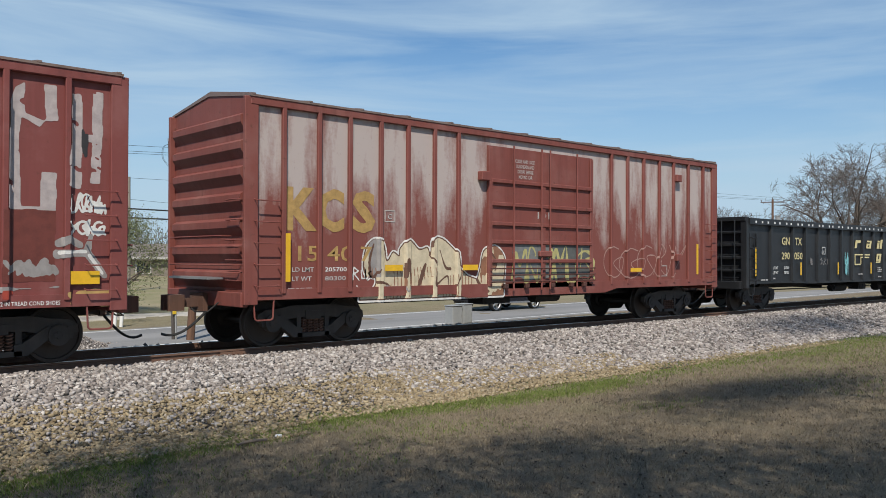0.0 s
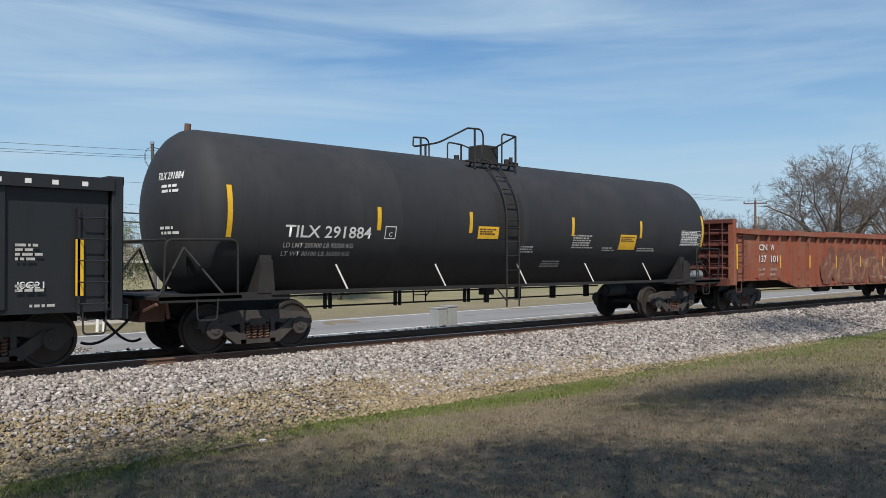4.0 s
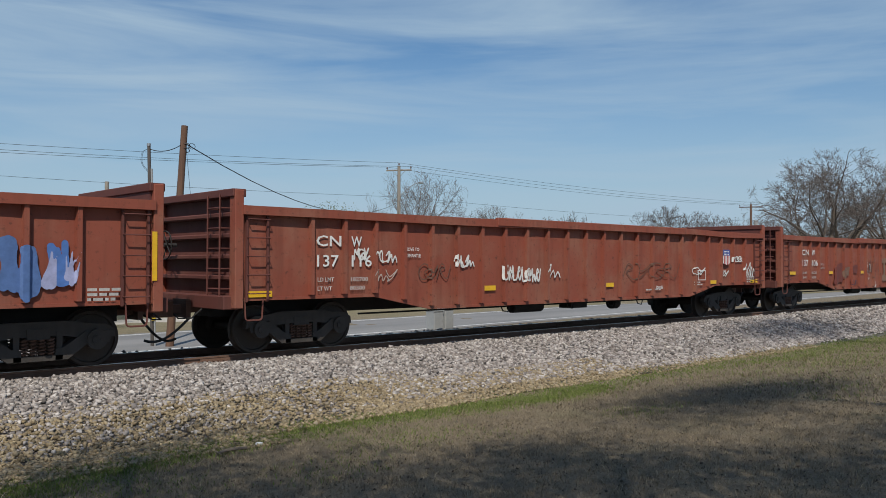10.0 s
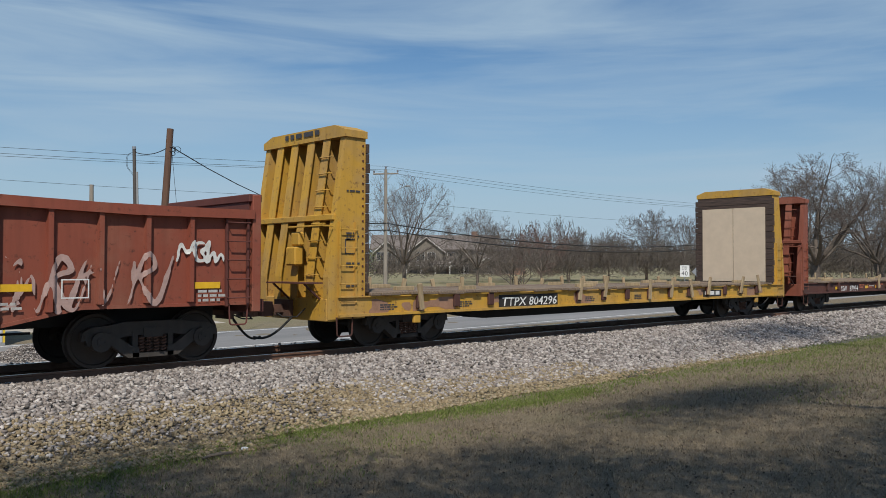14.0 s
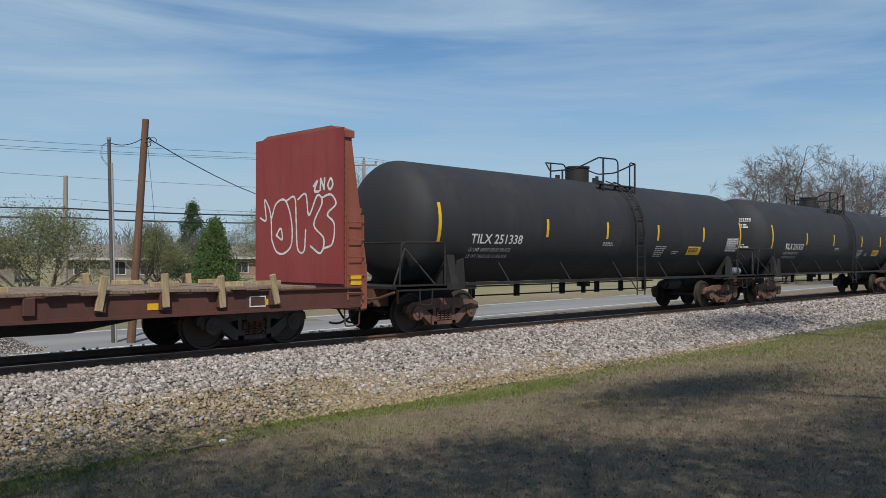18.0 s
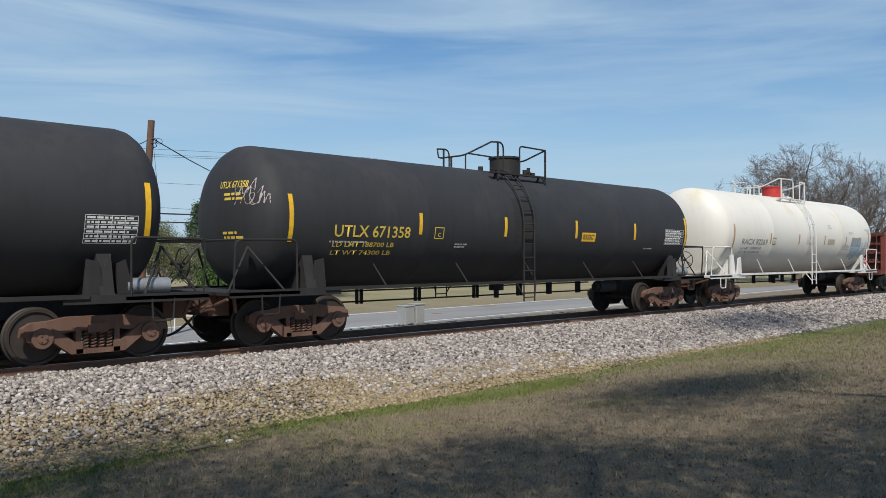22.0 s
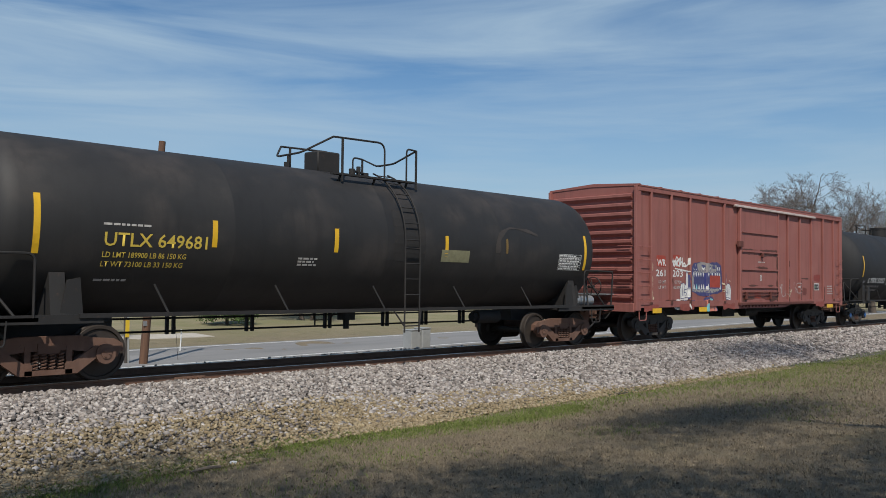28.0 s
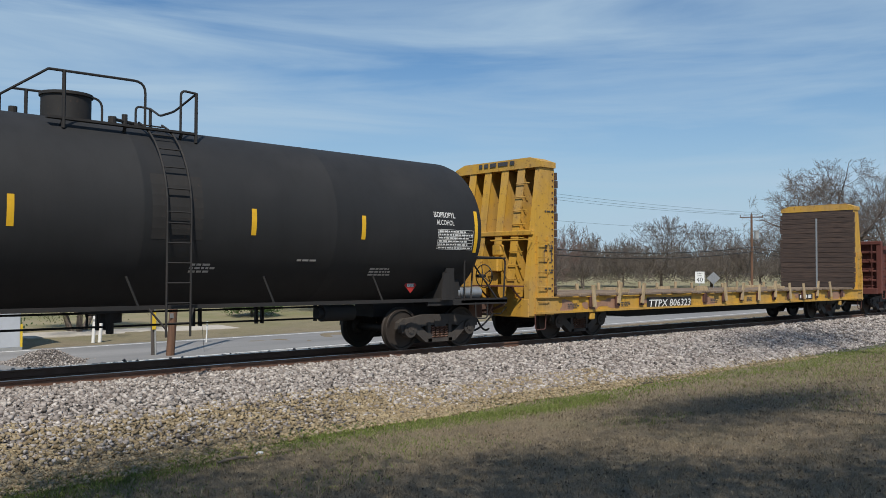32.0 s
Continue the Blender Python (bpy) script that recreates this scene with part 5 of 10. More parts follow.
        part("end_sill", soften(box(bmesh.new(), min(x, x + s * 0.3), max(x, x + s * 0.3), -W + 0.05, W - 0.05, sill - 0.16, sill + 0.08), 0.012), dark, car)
        coupler(car, x + s * 0.3, s)
        part("ladder", rungs(min(x - s * 0.1, x - s * 0.52), max(x - s * 0.1, x - s * 0.52), -W - 0.02, sill + 0.12, 5, 0.33, 0.13, stiles=True), dark, car)
        bm = bmesh.new()
        for i in range(5):
            z = sill + 0.2 + 0.36 * i
            path(bm, [(x, -W + 0.25, z), (x + s * 0.27, -W + 0.25, z), (x + s * 0.27, -W + 0.7, z), (x, -W + 0.7, z)], 0.013, 5)
        for yy in (-W + 0.25, -W + 0.7):
            rod(bm, (x + s * 0.27, yy, sill - 0.1), (x + s * 0.27, yy, end_top - 0.1), 0.018, 5)
        part("end_ladder", bm, dark, car)
        part("sill_step", stirrup(min(x - s * 0.08, x - s * 0.45), max(x - s * 0.08, x - s * 0.45), -W - 0.02, sill), dark, car)
    brake_wheel(car, -half - 0.42, 0.55, sill + 1.0, -1)
    add_trucks(car, -half + truck_in, half - truck_in, truck)
    bm = bmesh.new()
    rod(bm, (-half + 3.4, -0.5, 0.62), (half - 3.4, -0.5, 0.62), 0.022, 5)
    rod(bm, (-1.6, -0.6, 0.60), (-0.5, -0.6, 0.60), 0.15, 12)
    box(bm, 0.6, 1.3, -0.75, -0.35, 0.50, 0.75)
    rod(bm, (2.6, -0.6, 0.58), (2.85, -0.6, 0.58), 0.17, 12)
    for x in (-3.1, 0.2, 3.9):
        box(bm, x, x + 0.05, -0.9, 0.9, 0.64, 0.75)
    for x in (-2.4, 0.1, 1.9, 3.3):
        path(bm, [(x, -0.95, 0.74), (x + 0.1, -0.97, 0.55), (x + 0.28, -0.97, 0.52), (x + 0.4, -0.95, 0.72)], 0.016, 5)
    part("brake_gear", bm, M_CHASSIS, car)
    return car


def gon_depth(posts, W=1.55, post_w=0.10, post_d=0.10):
    return lambda x: -W - post_d if any(abs(x - q) < post_w / 2 + 0.01 for q in posts) else -W - 0.045


# --- bulkhead flat cars ---


def flat_car(label, half, mat, dark, truck, height, left, right, truck_in=2.45, deck=1.17, sill=0.72, deep=0.92, bulk=None, bare=(-5.5, -2.9)):
    """left, right: what lines each bulkhead inside: 'timber', 'ply' or 'steel'."""
    car = thing("flat_car", label, "flat car", "cars of the train")
    r = random.Random(int(half * 977))
    W = 1.50
    bulk = bulk or mat
    bm = bmesh.new()
    prism(bm, [(-half + 1.2, 1.05), (-half + 1.2, 0.68), (-half + 4.0, 0.66), (-half + 5.6, 0.42), (half - 5.6, 0.42), (half - 4.0, 0.66), (half - 1.2, 0.68), (half - 1.2, 1.05)], -0.36, 0.36)
    part("centre_sill", bm, M_CHASSIS, car)
    for s in (-1, 1):
        bm = bmesh.new()
        a, b, c, d = sill - 0.02, sill + 0.035, deck - 0.085, deck - 0.06
        prism_x(bm, [(s * q, z) for q, z in ((W - 0.06, a), (W + 0.05, a), (W + 0.05, b), (W, b), (W, c), (W + 0.05, c), (W + 0.05, d), (W - 0.06, d))], -half + 0.2, half - 0.2)
        part("side_sill", bm, mat, car)
    bm = bmesh.new()
    part("deck_plate", box(bm, -half + 0.3, half - 0.3, -W + 0.08, W - 0.08, deck - 0.09, deck - 0.065), M_CHASSIS, car)
    nb = int((2 * half - 2.2) / 0.27)
    plank = mesh_of("deck_board", soften(box(bmesh.new(), -0.13, 0.13, -W - 0.075, W + 0.075, -0.032, 0.032), 0.008), M_DECK)
    for i in range(nb):
        b = new("deck_board", plank)
        b.parent = car
        b.matrix_basis = pose(-half + 1.12 + 0.27 * i, r.uniform(-0.05, 0.05), deck - 0.03 + r.uniform(-0.008, 0.012), r.uniform(-0.3, 0.3), r.uniform(-1, 1), r.uniform(-0.5, 0.5))
    ns = 15
    pocket = mesh_of("stake_pocket", soften(box(bmesh.new(), -0.09, 0.09, -0.07, 0.0, -0.26, 0.02), 0.012), dark)
    stake = mesh_of("wooden_stake", soften(box(bmesh.new(), -0.06, 0.06, -0.05, 0.0, -0.3, 0.27), 0.006), M_STAKE)
    block = mesh_of("lumber_block", soften(box(bmesh.new(), -0.28, 0.28, -0.05, 0.05, 0.0, 0.09), 0.006), M_STAKE)
    for s in (-1, 1):
        for i in range(ns):
            x = -half + 2.35 + (2 * half - 4.7) * i / (ns - 1)
            if s < 0 and bare[0] < x < bare[1]:
                continue
            o = new("stake_pocket", pocket)
            o.parent = car
            o.matrix_basis = pose(x, s * W, deck - 0.09, 0, 0, 0 if s < 0 else 180)
            if r.random() < (0.72 if s < 0 else 0.9):
                o = new("wooden_stake", stake)
                o.parent = car
                o.matrix_basis = pose(x + r.uniform(-0.04, 0.04), s * (W + 0.07), deck - 0.02 + r.uniform(-0.08, 0.06), r.uniform(-6, 6), r.uniform(-16, 16), 0 if s < 0 else 180)
            if r.random() < 0.5:
                o = new("lumber_block", block)
                o.parent = car
                o.matrix_basis = pose(x + r.uniform(0.1, 0.7), s * r.uniform(0.6, 1.35), deck + 0.005, 0, 0, r.uniform(-12, 12))
    # bulkheads: tapered columns outside, lining inside
    for s, lining in ((-1, left), (1, right)):
        xi = s * (half - deep)
        xo, xt = s * half, s * (half - min(0.42, deep * 0.72))
        for yy in (-1.46, -0.85, -0.3, 0.3, 0.85, 1.46):
            w = 0.17 if abs(yy) > 1.2 else 0.035
            bm = prism(bmesh.new(), [(xi, sill - 0.06), (xo, sill - 0.06), (xo, 1.5), (xt, height - 0.18), (xi, height - 0.18)], yy - w * (yy > -1.2), yy + w * (yy < 1.2))
            part("bulkhead_column", bm, bulk, car)
            if w < 0.1:
                bm = prism(bmesh.new(), [(xo, 1.0), (xo, 1.5), (xt, height - 0.2), (xt + s * 0.02, height - 0.2), (xo + s * 0.02, 1.5), (xo + s * 0.02, 1.0)], yy - 0.12, yy + 0.12)
                part("column_flange", bm, bulk, car)
        part("bulkhead_sheet", box(bmesh.new(), min(xi - s * 0.004, xi + s * 0.03), max(xi - s * 0.004, xi + s * 0.03), -1.45, 1.45, sill, height - 0.19), M_LINING if lining != "steel" else bulk, car)
        bm = prism_x(bmesh.new(), [(-1.5, height - 0.2), (1.5, height - 0.2), (1.5, height - 0.06), (1.15, height + 0.06), (-1.15, height + 0.06), (-1.5, height - 0.06)], min(xi - s * 0.02, xt + s * 0.05), max(xi - s * 0.02, xt + s * 0.05))
        part("bulkhead_cap", bm, bulk, car)
        part("bulkhead_girt", soften(box(bmesh.new(), min(xi + s * 0.2, xo - s * 0.12), max(xi + s * 0.2, xo - s * 0.12), -1.44, 1.44, 2.62, 2.74), 0.012), bulk, car)
        if lining == "timber" or lining == "ply":
            k = 15
            for i in range(k):
                z = deck + (height - 0.3 - deck) * i / k
                bm = soften(box(bmesh.new(), min(xi, xi - s * 0.06), max(xi, xi - s * 0.06), -1.52 + r.uniform(-0.02, 0.02), 1.52 + r.uniform(-0.02, 0.02), z + 0.006, z + (height - 0.3 - deck) / k - 0.006), 0.006)
                part("lining_board", bm, M_LINING, car)
        if lining == "ply":
            for y0, y1 in ((-1.22, -0.012), (0.012, 1.22)):
                part("plywood_sheet", box(bmesh.new(), min(xi - s * 0.064, xi - s * 0.085), max(xi - s * 0.064, xi - s * 0.085), y0, y1, deck + 0.03, height - 0.62), M_PLY, car, "pale plywood facing")
        if lining == "timber" and s > 0:
            part("lining_strap", box(bmesh.new(), xi - s * 0.075, xi - s * 0.062, -0.05, 0.02, deck, height - 0.5), M_STEEL, car)
        # ladder up the near column and outside
        xm = (xi + xo) / 2
        part("ladder", rungs(xm - 0.2, xm + 0.2, -1.46, 1.0, 5, 0.36, 0.08, stiles=True), bulk, car)
        bm = bmesh.new()
        for i in range(9):
            z = 1.2 + 0.34 * i
            u = xo + (xt - xo) * max(0, (z - 1.5) / (height - 1.7)) + s * 0.06
            path(bm, [(u - s * 0.05, -1.15, z), (u, -1.15, z), (u, -0.75, z), (u - s * 0.05, -0.75, z)], 0.014, 5)
        part("end_ladder", bm, bulk, car)
        part("end_sill", soften(box(bmesh.new(), min(xo + s * 0.012, xo - s * 0.25), max(xo + s * 0.012, xo - s * 0.25), -1.44, 1.44, sill - 0.1, deck - 0.1), 0.015), bulk, car)
        coupler(car, xo + s * 0.02, s)
        part("sill_step", stirrup(min(xo - s * 0.2, xo - s * 0.6), max(xo - s * 0.2, xo - s * 0.6), -1.47, sill - 0.04), dark, car)
        bm = bmesh.new()
        for i in range(22):
            z = 0.95 + (height - 1.3) * i / 21
            rod(bm, (xi - s * 0.0 + s * 0.07, -1.46, z), (xi + s * 0.07, -1.475, z), 0.022, 6)
        part("bolt_row", bm, dark, car)
    # brake gear on the end: a housing, a small wheel behind it and a standing board
    part("brake_housing", soften(box(bmesh.new(), -half - 0.16, -half + 0.05, -0.55, -0.2, 1.72, 2.1), 0.03), bulk, car)
    part("brake_housing", soften(box(bmesh.new(), -half - 0.1, -half + 0.05, -0.6, -0.3, 2.12, 2.4), 0.03), bulk, car)
    bm = box(bmesh.new(), -half - 0.42, -half - 0.01, -1.3, 0.1, 1.36, 1.39)
    part("brake_step", bm, dark, car, "narrow steel standing board")
    for y in (-1.2, -0.1):
        part("step_bracket", rod(bmesh.new(), (-half - 0.38, y, 1.36), (-half, y, 1.05), 0.022, 6), dark, car)
    bm = path(bmesh.new(), [(-half + 0.1, -1.46, 2.5), (-half - 0.14, -1.5, 2.5), (-half - 0.14, -0.3, 2.5), (-half, -0.3, 2.5)], 0.018, 6)
    part("end_handrail", bm, bulk, car)
    add_trucks(car, -half + truck_in, half - truck_in, truck)
    return car

# ---- the train, front car first; X0 is where each car's middle stands at the start ----
TRAIN = []


def couple(car, x0, x1):
    TRAIN.append((car, (x0 + x1) / 2))
    car.matrix_basis = pose((x0 + x1) / 2, 0, 0)
    return (x0 + x1) / 2, (x1 - x0) / 2


def even(a, b, k):
    return [a + (b - a) * i / (k - 1) for i in range(k)]


B0P = even(-6.9, 6.9, 17)
car = box_car("old red boxcar with painted-over graffiti patches", 7.7, 0.92, 4.54, 4.78, [x for x in B0P if not -1.9 < x < 1.9], (-1.8, 1.8), M_REDDISH, M_REDDISH, M_KROOF, M_REDDISH, "black", 7)
couple(car, -10.42, 4.98)
box0 = car

K_POSTS = [-7.01, -6.25, -5.55, -4.8, -4.1, -3.38, -2.7, 2.68, 3.38, 4.1, 4.84, 5.53, 6.28, 7.06]
car = box_car("rust-red boxcar with chalky faded panels and graffiti", 7.7, 0.92, 4.54, 4.80, K_POSTS, (-1.8, 1.8), M_CHALK, M_KBROWN, M_KROOF, M_KBROWN, "black", 7)
couple(car, 7.24, 22.64)
kcar = car

G2P = [-8.29] + even(-6.8, 6.64, 15) + [8.2]
car = gondola("glossy black gondola with yellow reflectors and cream markings", 9.82, 0.91, 0.86, 2.98, 3.02, G2P, M_BLACK_GON, M_BLACK_GON, "black", ribs=5, truck_in=1.6, dents=False, chord=0.2, post_d=0.07, post_w=0.16)
couple(car, 24.56, 44.20)
gcar = car

car = tank_car("clean black tank car with white lettering", 7.9, 1.55, 2.60, M_BLACK, "black", [(-7.88, 1), (-4.56, 0), (-1.96, 0), (1.66, 0), (4.64, 0), (7.88, 1)], -0.70, (-1.5, 0.15), 0.0, truck_in=0.85, box_dome=True)
couple(car, 46.25, 62.05)
t3 = car

GON_OFF = 0.34   # the lettered middle lies this far short of the body's middle
GP = even(-8.25, 8.53, 23)
gons = []
for nm, x0, mt in (("orange-brown rusty gondola with dropped side sills", 73.29, M_GON_A), ("red-oxide gondola with a green and tan graffiti piece", 94.14, M_GON), ("red-oxide gondola with white tags", 115.18, M_GON), ("red-oxide gondola with buffed block letters", 136.11, M_GON)):
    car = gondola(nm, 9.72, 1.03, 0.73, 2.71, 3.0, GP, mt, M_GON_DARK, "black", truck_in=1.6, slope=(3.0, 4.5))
    for ob in car.children:
        ob.location.x += GON_OFF
    couple(car, x0, x0)
    gons.append(car)

car = flat_car("worn yellow bulkhead flat car with a timber deck and plywood-faced bulkhead", 10.18, M_YELLOW, M_FLAT9, "black", 4.50, "timber", "ply")
couple(car, 147.93, 168.30)
f8 = car
car = flat_car("rust-brown bulkhead flat car with a red bulkhead", 9.94, M_FLAT9, M_FLAT9, "black", 4.36, "steel", "steel", deep=0.68, bulk=M_BULKRUST)
couple(car, 169.72, 189.59)
f9 = car

STR = [(-7.54, 1), (-3.56, 0), (-0.79, 0), (1.98, 0), (4.88, 0), (7.58, 1)]
STR_NEXT = [(-7.45, 1), (-4.16, 0), (-1.2, 0), (2.28, 0), (4.85, 0), (7.62, 1)]
car = tank_car("black tank car with white lettering and brown trucks", 7.6, 1.47, 2.55, M_BLACK, "brown", STR, 0.8, (-0.5, 1.45), -0.2, truck_in=0.6, dome_r=0.34)
couple(car, 191.68, 206.89)
t10 = car
car = tank_car("black tank car with white lettering and rusty brown trucks", 7.55, 1.47, 2.55, M_BLACK, "brown", STR_NEXT, 0.95, (-0.5, 1.47), -0.18, truck_in=0.6, dome_r=0.34)
couple(car, 209.51, 224.61)
t11 = car
car = tank_car("black tank car with yellow lettering and a tag on its head", 7.55, 1.46, 2.52, M_BLACK, "brown", [(-7.45, 1), (-4.04, 0), (-1.18, 0), (1.72, 0), (4.6, 0), (7.55, 1)], -0.42, (-1.15, 1.0), 0.45, truck_in=0.6)
couple(car, 227.44, 242.55)
t12 = car
car = tank_car("stained white tank car with a red manway", 6.88, 1.56, 2.61, M_WHITE_TANK, "brown", [], 0.05, (-1.6, 0.9), 0.0, M_WHITE_DIRTY, M_RED, truck_in=0.5)
couple(car, 245.60, 259.06)
t13 = car

SPP = [-8.15] + even(-7.02, 9.1, 17)
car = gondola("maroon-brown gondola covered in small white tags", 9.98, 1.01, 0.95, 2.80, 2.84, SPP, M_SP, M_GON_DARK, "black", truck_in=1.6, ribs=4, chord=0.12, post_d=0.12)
couple(car, 261.12, 281.09)
sp = car

car = tank_car("weathered black tank car with yellow lettering", 7.2, 1.50, 2.56, M_BLACK_OLD, "brown", [(-6.98, 1), (-4.0, 0), (-1.33, 0), (1.75, 0), (6.98, 1)], 0.62, (-1.05, 1.27), -0.63, truck_in=0.6, box_dome=True)
couple(car, 283.07, 297.07)
t15 = car

W_POSTS = [-6.97, -5.83, -4.7, -3.57, -2.45, 2.54, 3.61, 4.71, 5.85, 6.93]
car = box_car("faded pinkish-red boxcar with graffiti low on its side", 7.7, 1.02, 4.57, 4.68, W_POSTS, (-1.35, 1.62), M_PINK, M_PINK, M_PINK, M_PINK, "black", 12)
couple(car, 299.47, 314.87)
wr = car

car = tank_car("clean black tank car with a hazard diamond near its end", 7.62, 1.63, 2.645, M_BLACK_CLEAN, "black", [(-7.6, 1), (-4.66, 0), (-2.0, 0), (2.0, 0), (4.45, 0), (7.6, 1)], 0.55, (-1.3, 1.2), -0.7, truck_in=0.6)
couple(car, 317.43, 332.67)
t17 = car
car = flat_car("yellow bulkhead flat car with timber-lined bulkheads", 10.3, M_YELLOW, M_FLAT9, "black", 4.50, "timber", "timber")
couple(car, 334.64, 355.24)
f18 = car
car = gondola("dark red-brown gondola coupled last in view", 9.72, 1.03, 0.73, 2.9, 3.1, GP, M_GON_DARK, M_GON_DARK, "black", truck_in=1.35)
couple(car, 356.93, 376.37)

# ---- lettering, reflectors, doors and spray paint, car by car ----
CAP = 0.70   # height of a capital in the font, as a share of its size


def words(car, s, x0, x1, z0, z1, material, y=-1.58, curve=None, shear=0.0, bold=0.012):
    """Letters that fill the span x0 to x1 and z0 to z1."""
    return text(car, s, x0, z0, (z1 - z0) / CAP, material, y, curve=curve, fit=x1 - x0, shear=shear, bold=bold)


def stripe(car, x, z0, z1, y, w=0.1):
    return plate(car, "reflector_stripe", x - w / 2, x + w / 2, z0, z1, y, M_STRIPE, "yellow reflective strip")


def board(car, x0, x1, z0, z1, y, material=M_STRIPE):
    return plate(car, "reflector_plate", x0, x1, z0, z1, y, material)


def box_of(x0, x1, z0, z1, seed=0, ragged=0.0):
    return patch(x0, x1, z0, z1, seed, ragged)


def shield(car, x0, x1, z0, z1, y):
    """A blue shield over red and white bars, unlettered."""
    zm = z0 + 0.62 * (z1 - z0)
    part("shield_top", prism(bmesh.new(), [(x0, zm), (x1, zm), (x1, z1 - 0.02), (x1 - 0.03, z1), (x0 + 0.03, z1), (x0, z1 - 0.02)], y, y + 0.003), M_BLUE, car)
    w = (x1 - x0) / 9
    for i in range(9):
        dip = 0.05 * abs(i - 4) / 4
        plate(car, "shield_bar", x0 + i * w, x0 + (i + 1) * w, z0 + dip, zm, y, M_LETTER if i % 2 == 0 else M_RED)
    for k in range(2):
        bars(car, x0 + 0.05, z1 - 0.08 - 0.08 * k, 1, (x1 - x0) * 0.7, 0.035, M_LETTER, y - 0.002, seed=k)


def table(car, x0, x1, z0, z1, y, curve, material=M_LETTER_DIM, seed=3):
    """A stencilled test table: a grid with small entries."""
    rows = 6
    for i in range(rows + 1):
        z = z0 + (z1 - z0) * i / rows
        plate(car, "table_line", x0, x1, z, z + 0.008, y, material, "", curve, 1)
    for i in range(5):
        x = x0 + (x1 - x0) * i / 4
        plate(car, "table_line", x - 0.004, x + 0.004, z0, z1, y, material, "", curve, 4)
    for i in range(rows):
        bars(car, x0 + 0.03, z0 + (z1 - z0) * (i + 0.3) / rows, 1, (x1 - x0) * 0.95, (z1 - z0) / rows * 0.45, material, y - 0.001, curve, seed=seed + i)


def diamond(car, x, z, r, y, code, curve=None):
    out = (curve[0] + 0.02) if curve else 0
    yy = -math.sqrt(max(out * out - (z - curve[1]) ** 2, 0)) - 0.02 if curve else y
    part("hazard_placard", prism(bmesh.new(), [(x - r, z), (x, z - r), (x + r, z), (x, z + r)], yy, yy + 0.006), M_RED, car, "red hazard diamond")
    part("placard_panel", box(bmesh.new(), x - r * 0.55, x + r * 0.55, yy - 0.003, yy - 0.001, z - r * 0.2, z + r * 0.2), M_LETTER, car)
    text(car, code, x - r * 0.45, z - r * 0.13, r * 0.37, M_LETTER_DARK, yy - 0.005, fit=r * 0.9)


# first boxcar: worn white block shapes, tags, red patch
YB = -1.585
d0 = box_depth([x for x in B0P if not -1.9 < x < 1.9])
def scuffed(points, seed):
    f = inside(points, seed, 0.012)
    return lambda px, pz: f(px, pz) & (wobble(px, pz, seed, 16, 0.2) < 0.26)


graffiti(box0, 5.6, 7.7, 0.9, 4.4, [
    (scuffed([(6.1, 3.85), (6.15, 4.18), (6.28, 4.25), (6.30, 3.75), (6.24, 3.72), (6.25, 2.40), (6.07, 2.40)], 3), S_WASHED),
    (inside([(6.56, 4.25), (6.75, 4.25), (6.76, 3.72), (6.56, 3.70), (6.28, 3.80), (6.27, 3.72), (6.5, 3.6), (6.58, 3.75)], 3, 0.01), S_WASHED),
    (inside([(6.53, 2.94), (6.74, 2.95), (6.73, 2.39), (6.52, 2.41)], 4, 0.01), S_WASHED),
    (near([[(6.1, 2.4), (6.72, 2.39)]], 0.02, 2, 0.01), S_WASHED),
    (scuffed([(6.94, 4.15), (7.11, 4.17), (7.12, 2.73), (6.93, 2.75)], 5), S_WASHED),
    (scuffed([(7.26, 4.23), (7.42, 4.22), (7.40, 2.80), (7.25, 2.81)], 6), S_WASHED),
    (inside([(7.1, 3.56), (7.3, 3.58), (7.3, 3.46), (7.1, 3.44)], 6, 0.01), S_WASHED),
    (near(scrawl(7, 7.1, 3.2, 0.18, 0.5, 1, 6), 0.02), S_BLACK),
    (inside([(7.60, 4.28), (7.70, 4.28), (7.69, 3.36), (7.60, 3.36)], 6, 0.01), S_CREAM),
    (patch(6.0, 6.74, 1.3, 2.37, 2, 0.01), S_MAROON),
    (near(scrawl(9, 6.06, 1.42, 0.66, 0.2, 4, 5), 0.035, 2, 0.02), S_GREY),
    (near(scrawl(5, 6.95, 2.0, 0.5, 0.25, 4, 5), 0.016), S_WHITE), (near(scrawl(8, 6.95, 2.35, 0.5, 0.3, 5, 5), 0.016), S_WHITE),
    (near([[(6.78, 1.72), (7.2, 1.74)], [(7.2, 1.74), (7.26, 2.0)], [(7.22, 1.72), (7.48, 1.38)], [(6.8, 1.88), (6.95, 1.95), (7.1, 1.86)]], 0.05, 2, 0.02), S_GREY),
    (near([[(6.8, 1.74), (7.18, 1.76)], [(7.24, 1.7), (7.44, 1.42)]], 0.022, 2, 0.01), S_WHITE),
    (near(scrawl(19, 6.95, 0.96, 0.6, 0.16, 4, 4), 0.05, 5, 0.02), spray("ochre_worn", (0.4, 0.27, 0.1))),
    (near([[(6.0, 1.2), (6.8, 1.22)]], 0.035, 5, 0.03), S_GREY),
    (patch(6.0, 6.16, 1.05, 1.19, 1, 0.0), S_RED),
], d0)
board(box0, 6.91, 7.38, 1.26, 1.46, YB)
words(box0, "2 IN TREAD COND SHOES", 5.98, 6.8, 0.96, 1.02, M_LETTER, -1.59)

